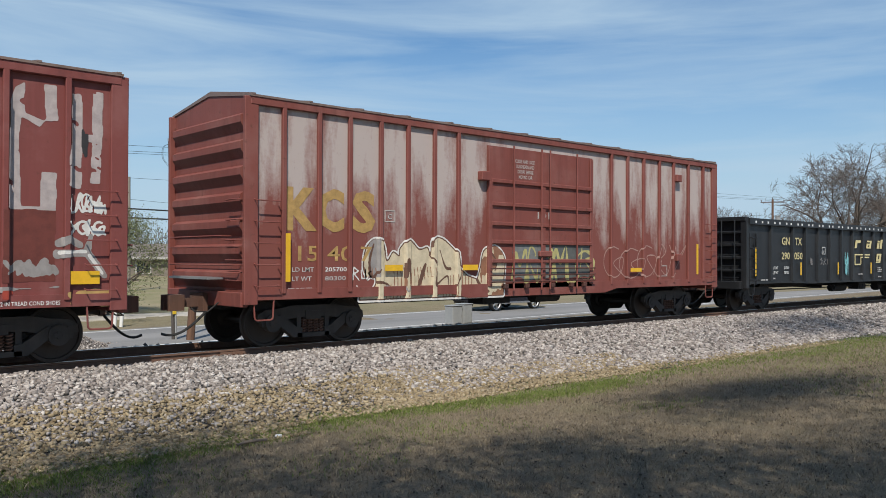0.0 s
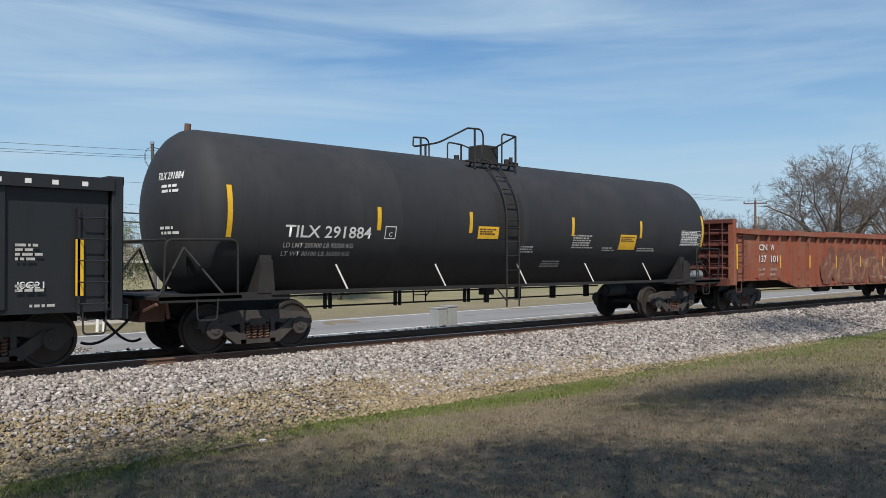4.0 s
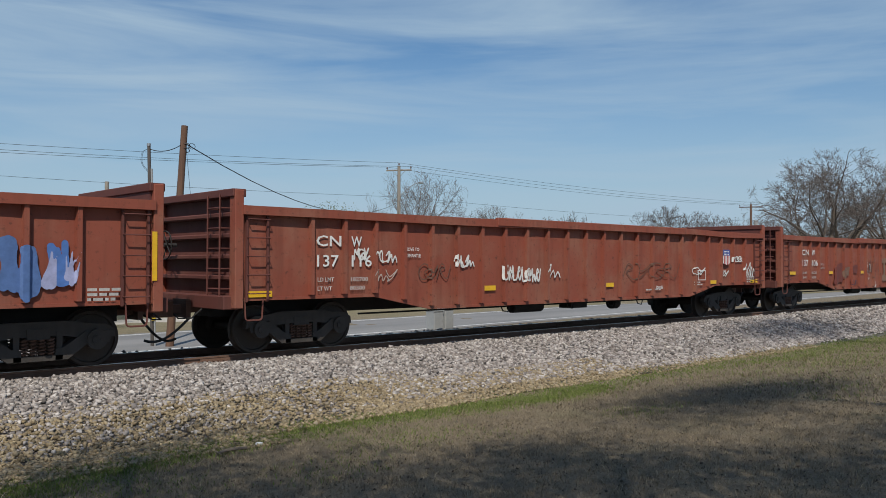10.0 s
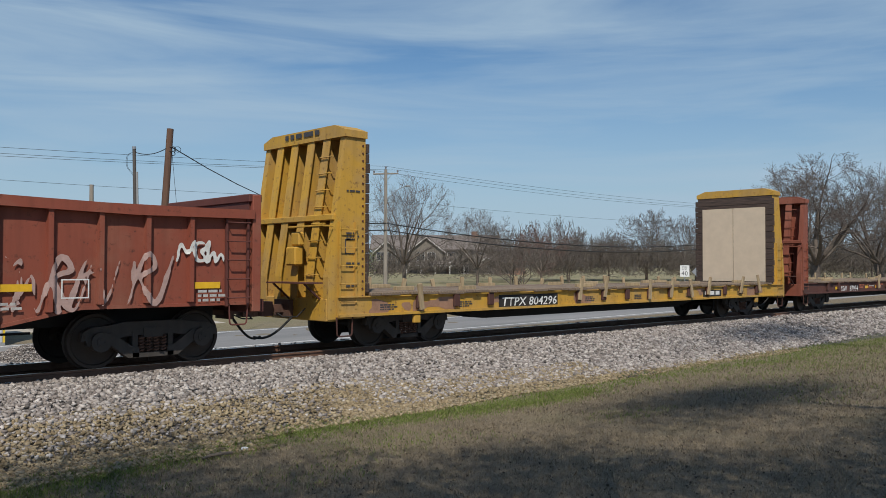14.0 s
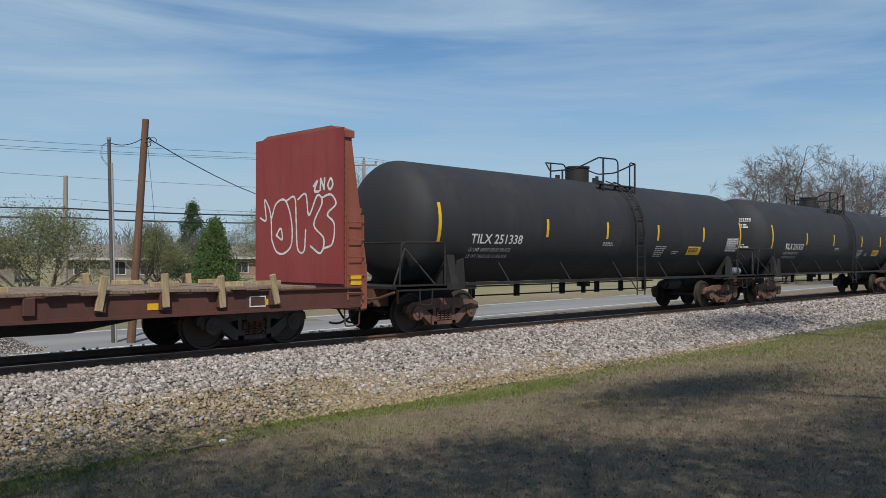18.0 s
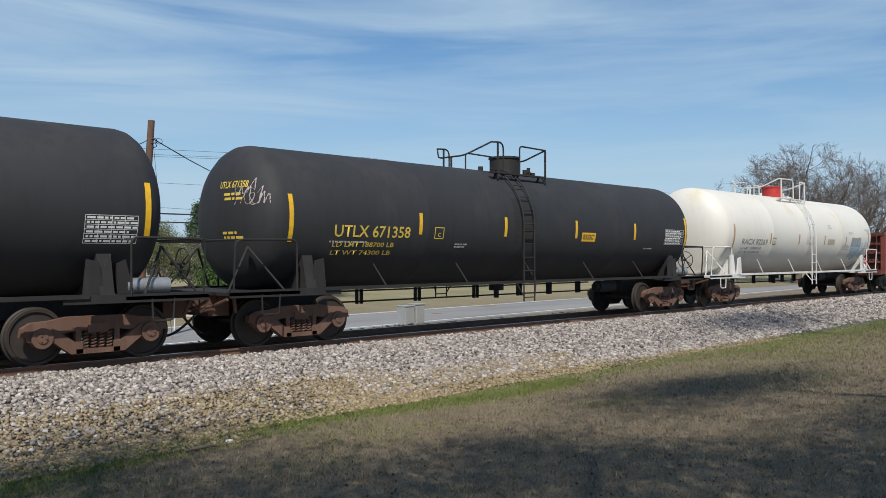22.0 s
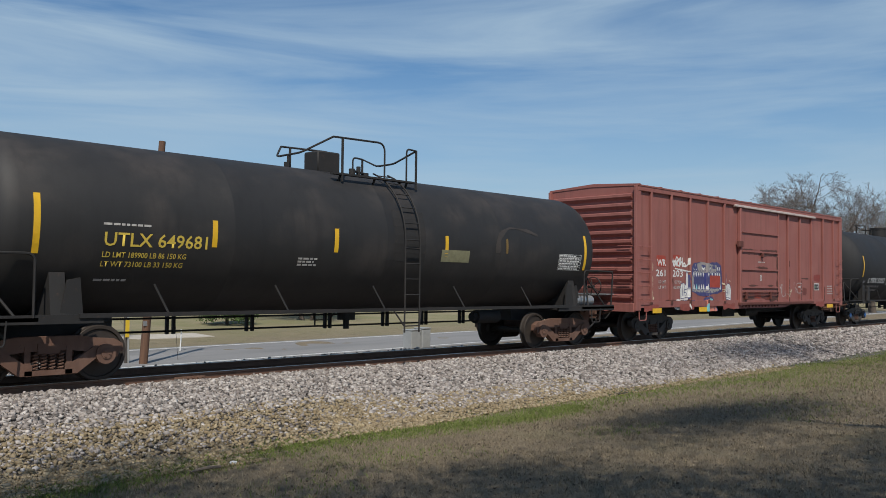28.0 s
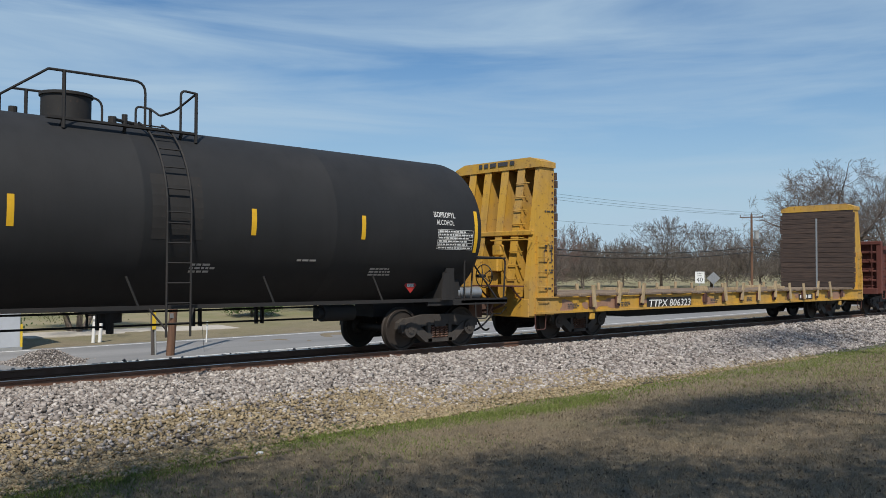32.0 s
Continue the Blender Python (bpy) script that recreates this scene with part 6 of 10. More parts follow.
# the chalky boxcar: doors first
YK = -1.53
bm = box(bmesh.new(), -1.82, 1.88, YK - 0.05, YK - 0.01, 1.0, 4.2)
door = part("door", bm, M_KBROWN, kcar, "wide plug door with crossing bars and lock rods")
for z in (1.62, 2.05, 2.46, 2.9, 3.42):
    part("door_bar", soften(box(bmesh.new(), -1.72, 1.82, YK - 0.10, YK - 0.05, z - 0.045, z + 0.045), 0.012), M_KBROWN, door)
for x in (-1.76, 0.02, 1.82):
    part("door_stile", soften(box(bmesh.new(), x - 0.06, x + 0.06, YK - 0.085, YK - 0.05, 1.05, 4.16), 0.01), M_KBROWN, door)
for x in (-1.05, -0.1, 0.2, 1.2):
    part("lock_rod", rod(bmesh.new(), (x, YK - 0.12, 0.95), (x, YK - 0.12, 4.25), 0.022, 8), M_KBROWN, door)
for z in (1.15, 1.3, 1.45):
    part("door_rail", rod(bmesh.new(), (-1.8, YK - 0.13, z), (1.9, YK - 0.13, z), 0.016, 6), M_FLAT9, door)
for x in (-1.3, -0.6, 0.3, 1.0, 1.5):
    part("lock_keeper", soften(box(bmesh.new(), x - 0.06, x + 0.06, YK - 0.15, YK - 0.05, 1.0, 1.1), 0.01), M_FLAT9, door)
part("door_lever", soften(box(bmesh.new(), -0.2, 0.25, YK - 0.16, YK - 0.08, 1.72, 1.86), 0.02), M_KBROWN, door)
for x, z in ((-1.98, 3.5), (5.65, 3.95), (5.65, 1.72)):
    part("side_bracket", soften(box(bmesh.new(), x - 0.12, x + 0.12, YK - 0.16, YK, z - 0.1, z + 0.1), 0.015), M_KBROWN, kcar)
for i, s in enumerate(("CLOSE AND LOCK", "BULKHEADS AND", "DOORS BEFORE", "MOVING CAR")):
    words(kcar, s, -0.95 + 0.04 * i, -0.28 - 0.03 * i, 3.88 - 0.12 * i, 3.96 - 0.12 * i, M_LETTER_DIM, YK - 0.056)
words(kcar, "101", -0.25, 0.18, 2.62, 2.78, M_LETTER_DIM, YK - 0.056)
dk = box_depth(K_POSTS)


def dk2(x):
    return YK - 0.052 if -1.82 < x < 1.88 else dk(x)


for ch, xa, xb in (("K", -6.96, -6.36), ("C", -6.22, -5.72), ("S", -5.42, -4.96)):
    words(kcar, ch, xa - 0.04, xb + 0.06, 2.22, 2.95, M_LETTER_GOLD, YK - 0.006, bold=0.045)
words(kcar, "15 40 7", -6.8, -5.1, 1.62, 1.9, M_LETTER_GOLD, YK - 0.006)
words(kcar, "LD LMT", -6.82, -6.35, 1.42, 1.5, M_LETTER_DIM, YK - 0.006)
words(kcar, "LT WT", -6.82, -6.4, 1.25, 1.33, M_LETTER_DIM, YK - 0.006)
words(kcar, "205700", -6.1, -5.6, 1.42, 1.5, M_LETTER, YK - 0.006)
words(kcar, "80300", -6.1, -5.62, 1.25, 1.33, M_LETTER_DIM, YK - 0.006)
frame_plate(kcar, -4.68, 2.4, 0.27, 0.24, YK - 0.006, M_LETTER_DIM)
words(kcar, "C", -4.6, -4.5, 2.46, 2.56, M_LETTER_DIM, YK - 0.006)
stripe(kcar, -6.94, 1.24, 2.12, YK - 0.08)
stripe(kcar, 6.82, 1.24, 2.12, YK - 0.006)
for x in (-4.72, -2.6):
    board(kcar, x, x + 0.45, 1.42, 1.54, YK - 0.08)
board(kcar, 3.46, 3.95, 1.34, 1.44, YK - 0.08)
frame_plate(kcar, 4.9, 1.2, 0.36, 0.3, YK - 0.006, M_LETTER_DIM)
bars(kcar, -6.9, 1.08, 2, 0.5, 0.04, M_LETTER_DIM, YK - 0.006)
K_EDGE = arcs([(-5.12, 1.3), (-5.2, 1.5), (-5.14, 1.86), (-4.92, 2.05), (-4.7, 1.96), (-4.62, 1.62), (-4.46, 1.8), (-4.3, 1.72), (-4.28, 1.88), (-4.03, 2.05), (-3.78, 1.86), (-3.55, 1.9), (-3.47, 1.75), (-3.4, 2.08), (-3.15, 2.1), (-2.9, 1.95), (-2.71, 1.8)], 4) + [(-2.66, 1.5), (-2.4, 1.3), (-2.1, 1.22)] + arcs([(-2.0, 1.5), (-1.9, 1.85), (-1.6, 1.95), (-1.36, 1.8), (-1.28, 1.6), (-1.3, 1.3)], 4) + [(-1.33, 0.85), (-5.3, 0.85)] + arcs([(-5.3, 0.85), (-5.25, 1.0), (-4.95, 1.08), (-4.9, 1.28), (-5.12, 1.3)], 4)
K_LINES = [arcs(q) for q in ([(-4.95, 1.95), (-5.05, 1.6), (-4.98, 1.3), (-4.8, 1.45)], [(-4.85, 1.2), (-4.6, 1.15), (-4.45, 0.95)], [(-4.15, 1.3), (-4.1, 1.65), (-4.02, 1.2)], [(-3.85, 0.95), (-3.7, 1.3), (-3.6, 1.55)], [(-3.5, 1.75), (-3.3, 1.5), (-3.35, 1.1), (-3.0, 1.3), (-2.95, 1.1)], [(-3.2, 1.85), (-3.05, 1.5), (-2.9, 1.45)], [(-2.8, 1.0), (-2.7, 1.2), (-2.6, 1.35)], [(-2.1, 1.2), (-1.95, 1.0), (-1.8, 0.95)], [(-1.75, 1.85), (-1.55, 1.6), (-1.6, 1.4)])]
K_NAME = scrawl(23, -4.7, 0.9, 0.7, 0.22, 4, 4)
fill = inside(K_EDGE, 3, 0.006)
graffiti(kcar, -5.4, 2.05, 0.80, 2.2, [
    (near([K_EDGE[:-2]], 0.045, 1, 0.0), S_WHITE), (fill, S_CREAM), (near([K_EDGE[:-2]], 0.014, 1, 0.0), S_BROWN),
    (lambda px, pz: fill(px, pz) & (np.abs(px + 4.95) < 0.13) & (pz > 1.3), S_GREY),
    (lambda px, pz: fill(px, pz) & (wobble(px, pz, 12, 5, 0.2) > 0.2) & (pz < 1.25) & (px < -4.2), spray("grey_green", (0.31, 0.33, 0.27))),
    (lambda px, pz: fill(px, pz) & (np.sin(px * 70 + 3 * np.sin(pz * 4)) > 0.8) & (pz < 1.5) & (wobble(px, pz, 31, 5, 0.2) > 0.0), spray("rust_worn", (0.25, 0.12, 0.07))),
    (lambda px, pz: fill(px, pz) & (px > -2.0) & (wobble(px, pz, 17, 9, 0.2) > 0.06), spray("rust_worn", (0.25, 0.12, 0.07))),
    (near(K_LINES, 0.03, 3, 0.012), S_BROWN), (near(K_NAME, 0.014, 1, 0.0), S_GREY),
    (patch(-1.02, 0.3, 1.2, 2.05, 4, 0.03), spray("slate_pale", (0.17, 0.175, 0.17))),
    (patch(0.36, 1.9, 1.2, 2.03, 6, 0.03), spray("slate", (0.10, 0.105, 0.10))),
    (near(scrawl(14, -1.0, 1.1, 2.85, 0.9, 6, 4), 0.03, 3, 0.02), spray("dull_yellow", (0.42, 0.38, 0.16))),
], dk2)
graffiti(kcar, 2.4, 7.3, 1.1, 2.3, [(near(scrawl(31, 2.5, 1.15, 3.6, 0.95, 5, 6), 0.014), spray("pale_pink", (0.34, 0.2, 0.17)))], dk)
graffiti(kcar, -5.55, -4.9, 0.95, 1.75, [(near([[(-5.45, 1.25), (-5.43, 1.5), (-5.32, 1.42), (-5.42, 1.37), (-5.3, 1.24)], [(-5.25, 1.45), (-5.24, 1.27), (-5.15, 1.28), (-5.14, 1.46)], [(-5.0, 1.42), (-5.08, 1.38), (-5.0, 1.3), (-5.1, 1.24)], [(-5.35, 1.15), (-5.34, 0.98), (-5.42, 1.0)], [(-5.2, 1.1), (-5.27, 1.03), (-5.18, 0.97), (-5.12, 1.05), (-5.2, 1.1)]], 0.013, 1, 0.0), S_WHITE)], dk)

# black gondola
S_POPPY = spray("poppy_red", (0.5, 0.075, 0.03))
YG = -1.60
dg = gon_depth(G2P, post_w=0.16, post_d=0.07)
for i in range(48):
    x = -9.5 + 0.4 * i + 0.06 * math.sin(i * 3.0)
    board(gcar, x, x + 0.09, 2.83, 2.90, -1.683, M_LETTER)
for a, b, z0, z1, s in ((-7.6, -7.06, 2.17, 2.42, "GN"), (-6.66, -6.16, 2.17, 2.42, "TX"), (-7.62, -7.05, 1.69, 1.92, "290"), (-6.72, -6.12, 1.69, 1.92, "050")):
    words(gcar, s, a, b, z0, z1, M_LETTER_CREAM, YG)
for z, s, s2 in ((1.36, "LD LMT", "207300"), (1.2, "LT WT", "78700")):
    words(gcar, s, -8.2, -7.85, z, z + 0.09, M_LETTER, YG)
    words(gcar, s2, -7.45, -7.1, z, z + 0.09, M_LETTER, YG)
stripe(gcar, -9.34, 1.15, 2.05, YG - 0.02, 0.12)
stripe(gcar, 9.31, 1.15, 2.02, YG - 0.02, 0.12)
for x in (-6.28, -3.34, -0.4, 3.2, 5.95):
    stripe(gcar, x, 1.15, 1.58, -1.63, 0.1)
frame_plate(gcar, -4.6, 1.87, 0.26, 0.26, YG, M_LETTER)
words(gcar, "C", -4.52, -4.42, 1.91, 2.0, M_LETTER, YG)
def emblem(car, x, w, z0, z1, bars_):
    """Slanting strokes of one emblem figure; bars_: spans of its width and height from 0 to 1."""
    h = z1 - z0
    for u0, u1, v0, v1 in bars_:
        q = [(u0, v0), (u1, v0), (u1, v1), (u0, v1)]
        part("emblem_block", prism(bmesh.new(), [(x + w * u + 0.10 * v * h / 0.29, z0 + h * v) for u, v in q], YG - 0.002, YG), M_LETTER_CREAM, car, "cream slanting emblem stroke")


RING_ = [(0, 0.36, 0, 1), (0.64, 1, 0, 1), (0.36, 0.64, 0, 0.24), (0.36, 0.64, 0.76, 1)]
emblem(gcar, -1.85, 0.46, 2.12, 2.42, [(0, 0.4, 0, 1), (0.4, 1, 0.66, 1)])
emblem(gcar, -0.8, 0.44, 2.12, 2.42, [(0, 0.36, 0, 0.62), (0.64, 1, 0, 1), (0.36, 0.64, 0, 0.22), (0.36, 0.64, 0.4, 0.62), (0, 0.64, 0.8, 1)])
emblem(gcar, 0.22, 0.2, 2.12, 2.42, [(0, 1, 0, 0.72), (0, 1, 0.82, 1.05)])
emblem(gcar, 0.5, 0.2, 2.12, 2.48, [(0, 1, 0, 1)])
emblem(gcar, 0.15, 0.44, 1.64, 1.92, RING_ + [(0.64, 1, -0.28, 0), (0, 0.64, -0.28, -0.08)])
emblem(gcar, 1.22, 0.46, 1.64, 1.9, RING_)
emblem(gcar, 2.24, 0.44, 1.64, 1.9, [(0, 0.36, 0, 1), (0.64, 1, 0, 1), (0.36, 0.64, 0.7, 1)])
for x0, x1, z0, z1 in ((-1.85, -0.45, 1.85, 1.9), (-1.85, -1.78, 1.48, 1.85), (-1.78, -1.3, 1.48, 1.53), (-1.32, -1.25, 1.53, 1.8), (-1.25, -0.5, 1.75, 1.8)):
    part("emblem_line", box(bmesh.new(), x0, x1, YG - 0.002, YG, z0, z1), M_LETTER_CREAM, gcar)
graffiti(gcar, 5.45, 8.12, 1.66, 2.62, [
    (box_of(5.47, 8.1, 1.67, 2.6), M_CREAMPANEL), (box_of(5.99, 7.19, 2.26, 2.42, 2, 0.005), S_POPPY), (box_of(6.1, 6.32, 1.87, 2.3, 3, 0.005), S_POPPY), (box_of(6.68, 6.99, 1.87, 2.3, 3, 0.005), S_POPPY),
    (inside([(7.08, 2.42), (7.3, 2.42), (7.78, 1.87), (7.54, 1.87)]), S_POPPY), (inside([(7.58, 2.4), (7.82, 2.4), (7.3, 1.87), (7.06, 1.87)]), S_POPPY),
    (near([[(7.2, 2.4), (7.45, 2.13), (7.16, 1.85)]], 0.024, 1, 0.0), spray("panel_shadow_line", (0.2, 0.14, 0.07))),
    (near([arcs([(5.7, 2.56), (5.66, 2.44), (5.52, 2.4)]), [(5.77, 2.58), (5.77, 2.2)], [(5.76, 2.1), (5.77, 1.72)], arcs([(7.9, 2.5), (7.68, 2.3), (7.9, 2.22)]), [(7.12, 1.82), (7.36, 1.86)], [(7.38, 1.73), (7.46, 1.73)], arcs([(6.1, 2.56), (6.2, 2.46), (6.3, 2.55)]), [(6.46, 2.0), (6.5, 2.1)]], 0.009, 2, 0.003), S_BROWN)], dg)
graffiti(gcar, -2.9, -2.2, 1.0, 2.1, [(near(scrawl(12, -2.82, 1.05, 0.55, 1.0, 1, 9), 0.02), S_CYAN), (near(scrawl(13, -2.8, 1.5, 0.5, 0.5, 1, 6), 0.018), S_CYAN)], dg)
graffiti(gcar, 6.2, 6.95, 0.95, 1.66, [(near(scrawl(15, 6.36, 1.3, 0.4, 0.32, 3, 5), 0.014, 1, 0.0), S_WHITE), (near(scrawl(18, 6.42, 1.0, 0.4, 0.26, 3, 5), 0.014, 1, 0.0), S_WHITE)], dg)
graffiti(gcar, -6.0, -3.8, 1.4, 1.9, [(near(scrawl(16, -5.6, 1.45, 0.4, 0.35, 1, 7), 0.008), S_GREY), (near(scrawl(17, -4.7, 1.45, 0.5, 0.3, 2, 5), 0.009), S_GREY)], dg)
for x, z, r, w in ((-1.5, 1.12, 1, 0.6), (0.3, 1.35, 3, 0.4), (0.35, 1.0, 1, 0.3), (4.2, 1.9, 3, 0.3), (8.4, 1.9, 4, 0.3), (8.4, 1.3, 2, 0.35), (7.2, 1.3, 2, 0.5), (8.6, 1.0, 1, 0.4), (-9.0, 1.0, 1, 0.5), (-8.3, 1.04, 1, 0.3)):
    bars(gcar, x, z, r, w, 0.04, M_LETTER_DIM, YG, seed=int(x * 10))
frame_plate(gcar, 4.25, 1.1, 0.35, 0.4, YG, M_LETTER)
board(gcar, 1.3, 1.5, 1.22, 1.32, YG, M_LETTER)
for x, s in ((8.42, "JSG21"),):
    words(gcar, s, x, x + 0.4, 1.28, 1.38, M_LETTER, YG)
part("end_panel", box(bmesh.new(), -9.985, -9.965, 0.05, 1.35, 1.75, 2.78), M_BLACK_GON, gcar)
text(gcar, "GNTX", 1.22, 2.5, 0.2 / CAP, M_LETTER_CREAM, -9.989, turn="end", fit=0)
text(gcar, "290050", 1.2, 2.28, 0.13 / CAP, M_LETTER_CREAM, -9.989, turn="end", fit=0)
for k in range(4):
    bars(gcar, -1.1, 2.16 - 0.09 * k, 1, 0.8, 0.04, M_LETTER_CREAM, 0, None, "end_stencil", seed=k).matrix_basis = pose(-9.989, 0.0, 0, 0, 0, -90)

# tank cars
def on_head(ob, half, R, zc, y0=-0.62, out=0.008):
    """Lay a flat marking, drawn in x and z, onto the dished head at the left end."""
    for v in ob.data.vertices:
        y, z = y0 - v.co.x, v.co.z
        q = max(0.04, 1 - (y * y + (z - zc) ** 2) / (R * R))
        v.co = (-half - 0.70 * math.sqrt(q) - out, y, z)


def tank_marks(car, half, R, zc, big, mat, x0, x1, z0, z1, load, light, placard, small, tablex, kilos=True):
    cv = (R, zc)
    words(car, big, x0, x1, z0, z1, mat, 0, cv)
    h = (z1 - z0) * 0.42
    words(car, load, x0, x0 + (x1 - x0) * 0.8, z0 - h * 2.0, z0 - h * 1.0, mat if mat is not M_LETTER else M_LETTER_DIM, 0, cv)
    words(car, light, x0, x0 + (x1 - x0) * 0.78, z0 - h * 3.6, z0 - h * 2.6, mat if mat is not M_LETTER else M_LETTER_DIM, 0, cv)
    for a, b, c, d in placard:
        plate(car, "notice_plate", a, b, c, d, 0, M_PLACARD, "yellow notice plate", cv)
        bars(car, a + 0.05, d - 0.08, 3, (b - a) * 0.8, 0.03, M_FLAT9, 0, (R + 0.004, zc), seed=3)
    for x, z, rows, w in small:
        bars(car, x, z, rows, w, 0.035, M_LETTER_DIM, 0, cv, seed=int(x * 7 + 50))
    if tablex:
        table(car, tablex[0], tablex[1], tablex[2], tablex[3], 0, cv, M_LETTER)
    # number and lines on the left head
    hx = -half - 0.46
    for k, (zz, hh, w) in enumerate(((zc + 0.55, 0.13, 0.7), (zc + 0.4, 0.05, 0.45), (zc + 0.31, 0.05, 0.4), (zc - 0.35, 0.05, 0.5), (zc - 0.44, 0.05, 0.45))):
        o = text(car, big, -0.5, zz, 0.13 / CAP, mat, 0.0, fit=0.75, bold=0.02) if k == 0 else bars(car, -w / 2 - 0.1, zz, 1, w, hh, mat, -0.0, None, "head_stencil", seed=k)
        on_head(o, half, R, zc)


PC = lambda car, x, z, R, zc, mat=M_LETTER: (frame_plate(car, x, z, 0.29, 0.26, 0, mat, (R, zc)), words(car, "C", x + 0.1, x + 0.19, z + 0.05, z + 0.14, mat, 0, (R, zc)))
tank_marks(t3, 7.9, 1.55, 2.60, "TILX 291884", M_LETTER, -6.74, -4.74, 2.13, 2.36, "LD LMT 205900 LB 93350 KG", "LT WT 80100 LB 36350 KG", [(-1.72, -1.05, 2.18, 2.46), (3.7, 4.45, 1.98, 2.38)], [(1.7, 2.3, 6, 0.8), (3.0, 2.0, 2, 0.55), (4.6, 2.0, 2, 0.8), (-0.2, 2.0, 3, 0.5), (0.8, 1.65, 3, 0.7)], (6.7, 7.8, 2.12, 2.55))
PC(t3, -4.39, 2.13, 1.55, 2.60)
for t_, s_, L_, l_ in ((t10, "TILX 251338", "LD LMT 188500 LBS 85 500 KGS", "LT WT 74500 LBS 33 800 KGS"), (t11, "TILX 251353", "LD LMT 188000 LBS 85 300 KGS", "LT WT 75000 LBS 34 000 KGS")):
    tank_marks(t_, 7.57, 1.47, 2.55, s_, M_LETTER, -6.45 if t_ is t10 else -6.2, -4.55 if t_ is t10 else -4.45, 2.06, 2.29, L_, l_, [(3.97, 4.82, 1.82, 2.09)], [(1.95, 2.05, 6, 0.6), (-0.95, 2.12, 2, 0.55), (3.0, 1.9, 2, 0.4)], (6.58, 7.45, 1.95, 2.4))
tank_marks(t12, 7.55, 1.46, 2.52, "UTLX 671358", M_LETTER_Y, -6.42, -4.36, 2.14, 2.38, "LD LMT 188700 LB", "LT WT 74300 LB", [(1.98, 2.62, 2.14, 2.38)], [(-6.5, 2.02, 1, 1.1), (5.2, 1.95, 1, 0.4), (-2.9, 2.0, 2, 0.4)], (6.3, 7.4, 2.1, 2.55))
PC(t12, -3.6, 2.13, 1.46, 2.52, M_LETTER_Y)
tank_marks(t13, 6.73, 1.56, 2.61, "RACX 82269", spray("faded_grey_stencil", (0.2, 0.2, 0.2)), -5.98, -3.94, 2.16, 2.36, "LD LMT 182000 LB", "LT WT 81000 LB", [], [(4.2, 2.75, 2, 0.5), (1.9, 3.0, 3, 0.3), (3.6, 2.2, 4, 0.75)], (5.75, 6.6, 2.1, 2.5))
PC(t13, -3.5, 2.16, 1.56, 2.61, M_LETTER_DARK)
tank_marks(t15, 7.0, 1.50, 2.56, "UTLX 649681", M_LETTER_Y, -5.96, -4.15, 2.22, 2.44, "LD LMT 189900 LB 86 150 KG", "LT WT 73100 LB 33 150 KG", [], [(-5.97, 2.55, 1, 0.95), (-6.0, 1.65, 1, 0.5), (-2.2, 2.1, 3, 0.5)], (5.85, 6.8, 2.05, 2.45))
plate(t15, "notice_plate", 1.6, 2.5, 2.15, 2.42, 0, spray("faded_notice", (0.2, 0.19, 0.11)), "faded blank notice patch", (1.50, 2.56))
tank_marks(t17, 7.62, 1.63, 2.645, "LYBX 5052", M_LETTER, -6.74, -4.64, 1.9, 2.14, "LD LMT 193100 LB 87550 KG", "LT WT 92900 LB 42150 KG", [], [(4.8, 1.75, 3, 0.6), (-7.3, 1.95, 2, 0.25), (0.9, 1.8, 3, 0.4), (3.0, 1.9, 1, 0.5)], (6.45, 7.5, 2.2, 2.62))
words(t17, "ISOPROPYL", 6.33, 6.95, 2.88, 3.0, M_LETTER, 0, (1.63, 2.645))
words(t17, "ALCOHOL", 6.4, 6.92, 2.72, 2.83, M_LETTER, 0, (1.63, 2.645))
PC(t17, -4.33, 1.83, 1.63, 2.645)
diamond(t17, 6.1, 1.42, 0.17, 0, "1219", (1.63, 2.645))
S_CAP = spray("bright_blue", (0.03, 0.11, 0.3))
for x in (-7.02 - AXLE, -7.02 + AXLE):
    part("bearing_cap", rod(bmesh.new(), (x, -1.13, WHEEL_R), (x, -1.157, WHEEL_R), 0.098, 14), S_CAP, t17, "blue painted bearing cap")
diamond(t13, 6.2, 1.5, 0.19, -1.56, "1280")
words(t13, "PROPYLENE", 6.2, 6.75, 2.86, 2.95, M_LETTER_DIM, 0, (1.56, 2.61))
words(t13, "OXIDE", 6.4, 6.75, 2.72, 2.8, M_LETTER_DIM, 0, (1.56, 2.61))
for x in (-6.6, -3.66, -1.08, 1.5, 3.9, 6.62):
    big_ = abs(x) > 6
    plate(t13, "reflector_stripe", x - 0.05, x + 0.05, 1.95 if big_ else 2.2, 2.85 if big_ else 2.58, 0, spray("dulled_orange", (0.42, 0.25, 0.12)), "dulled orange strip", (1.56, 2.61))


def wrap(ob, R, zc):
    """Lay flat spray paint onto the shell."""
    for v in ob.data.vertices:
        a = math.asin(max(-1, min(1, (v.co.z - zc) / R)))
        v.co.y = -(R + 0.005) * math.cos(a)


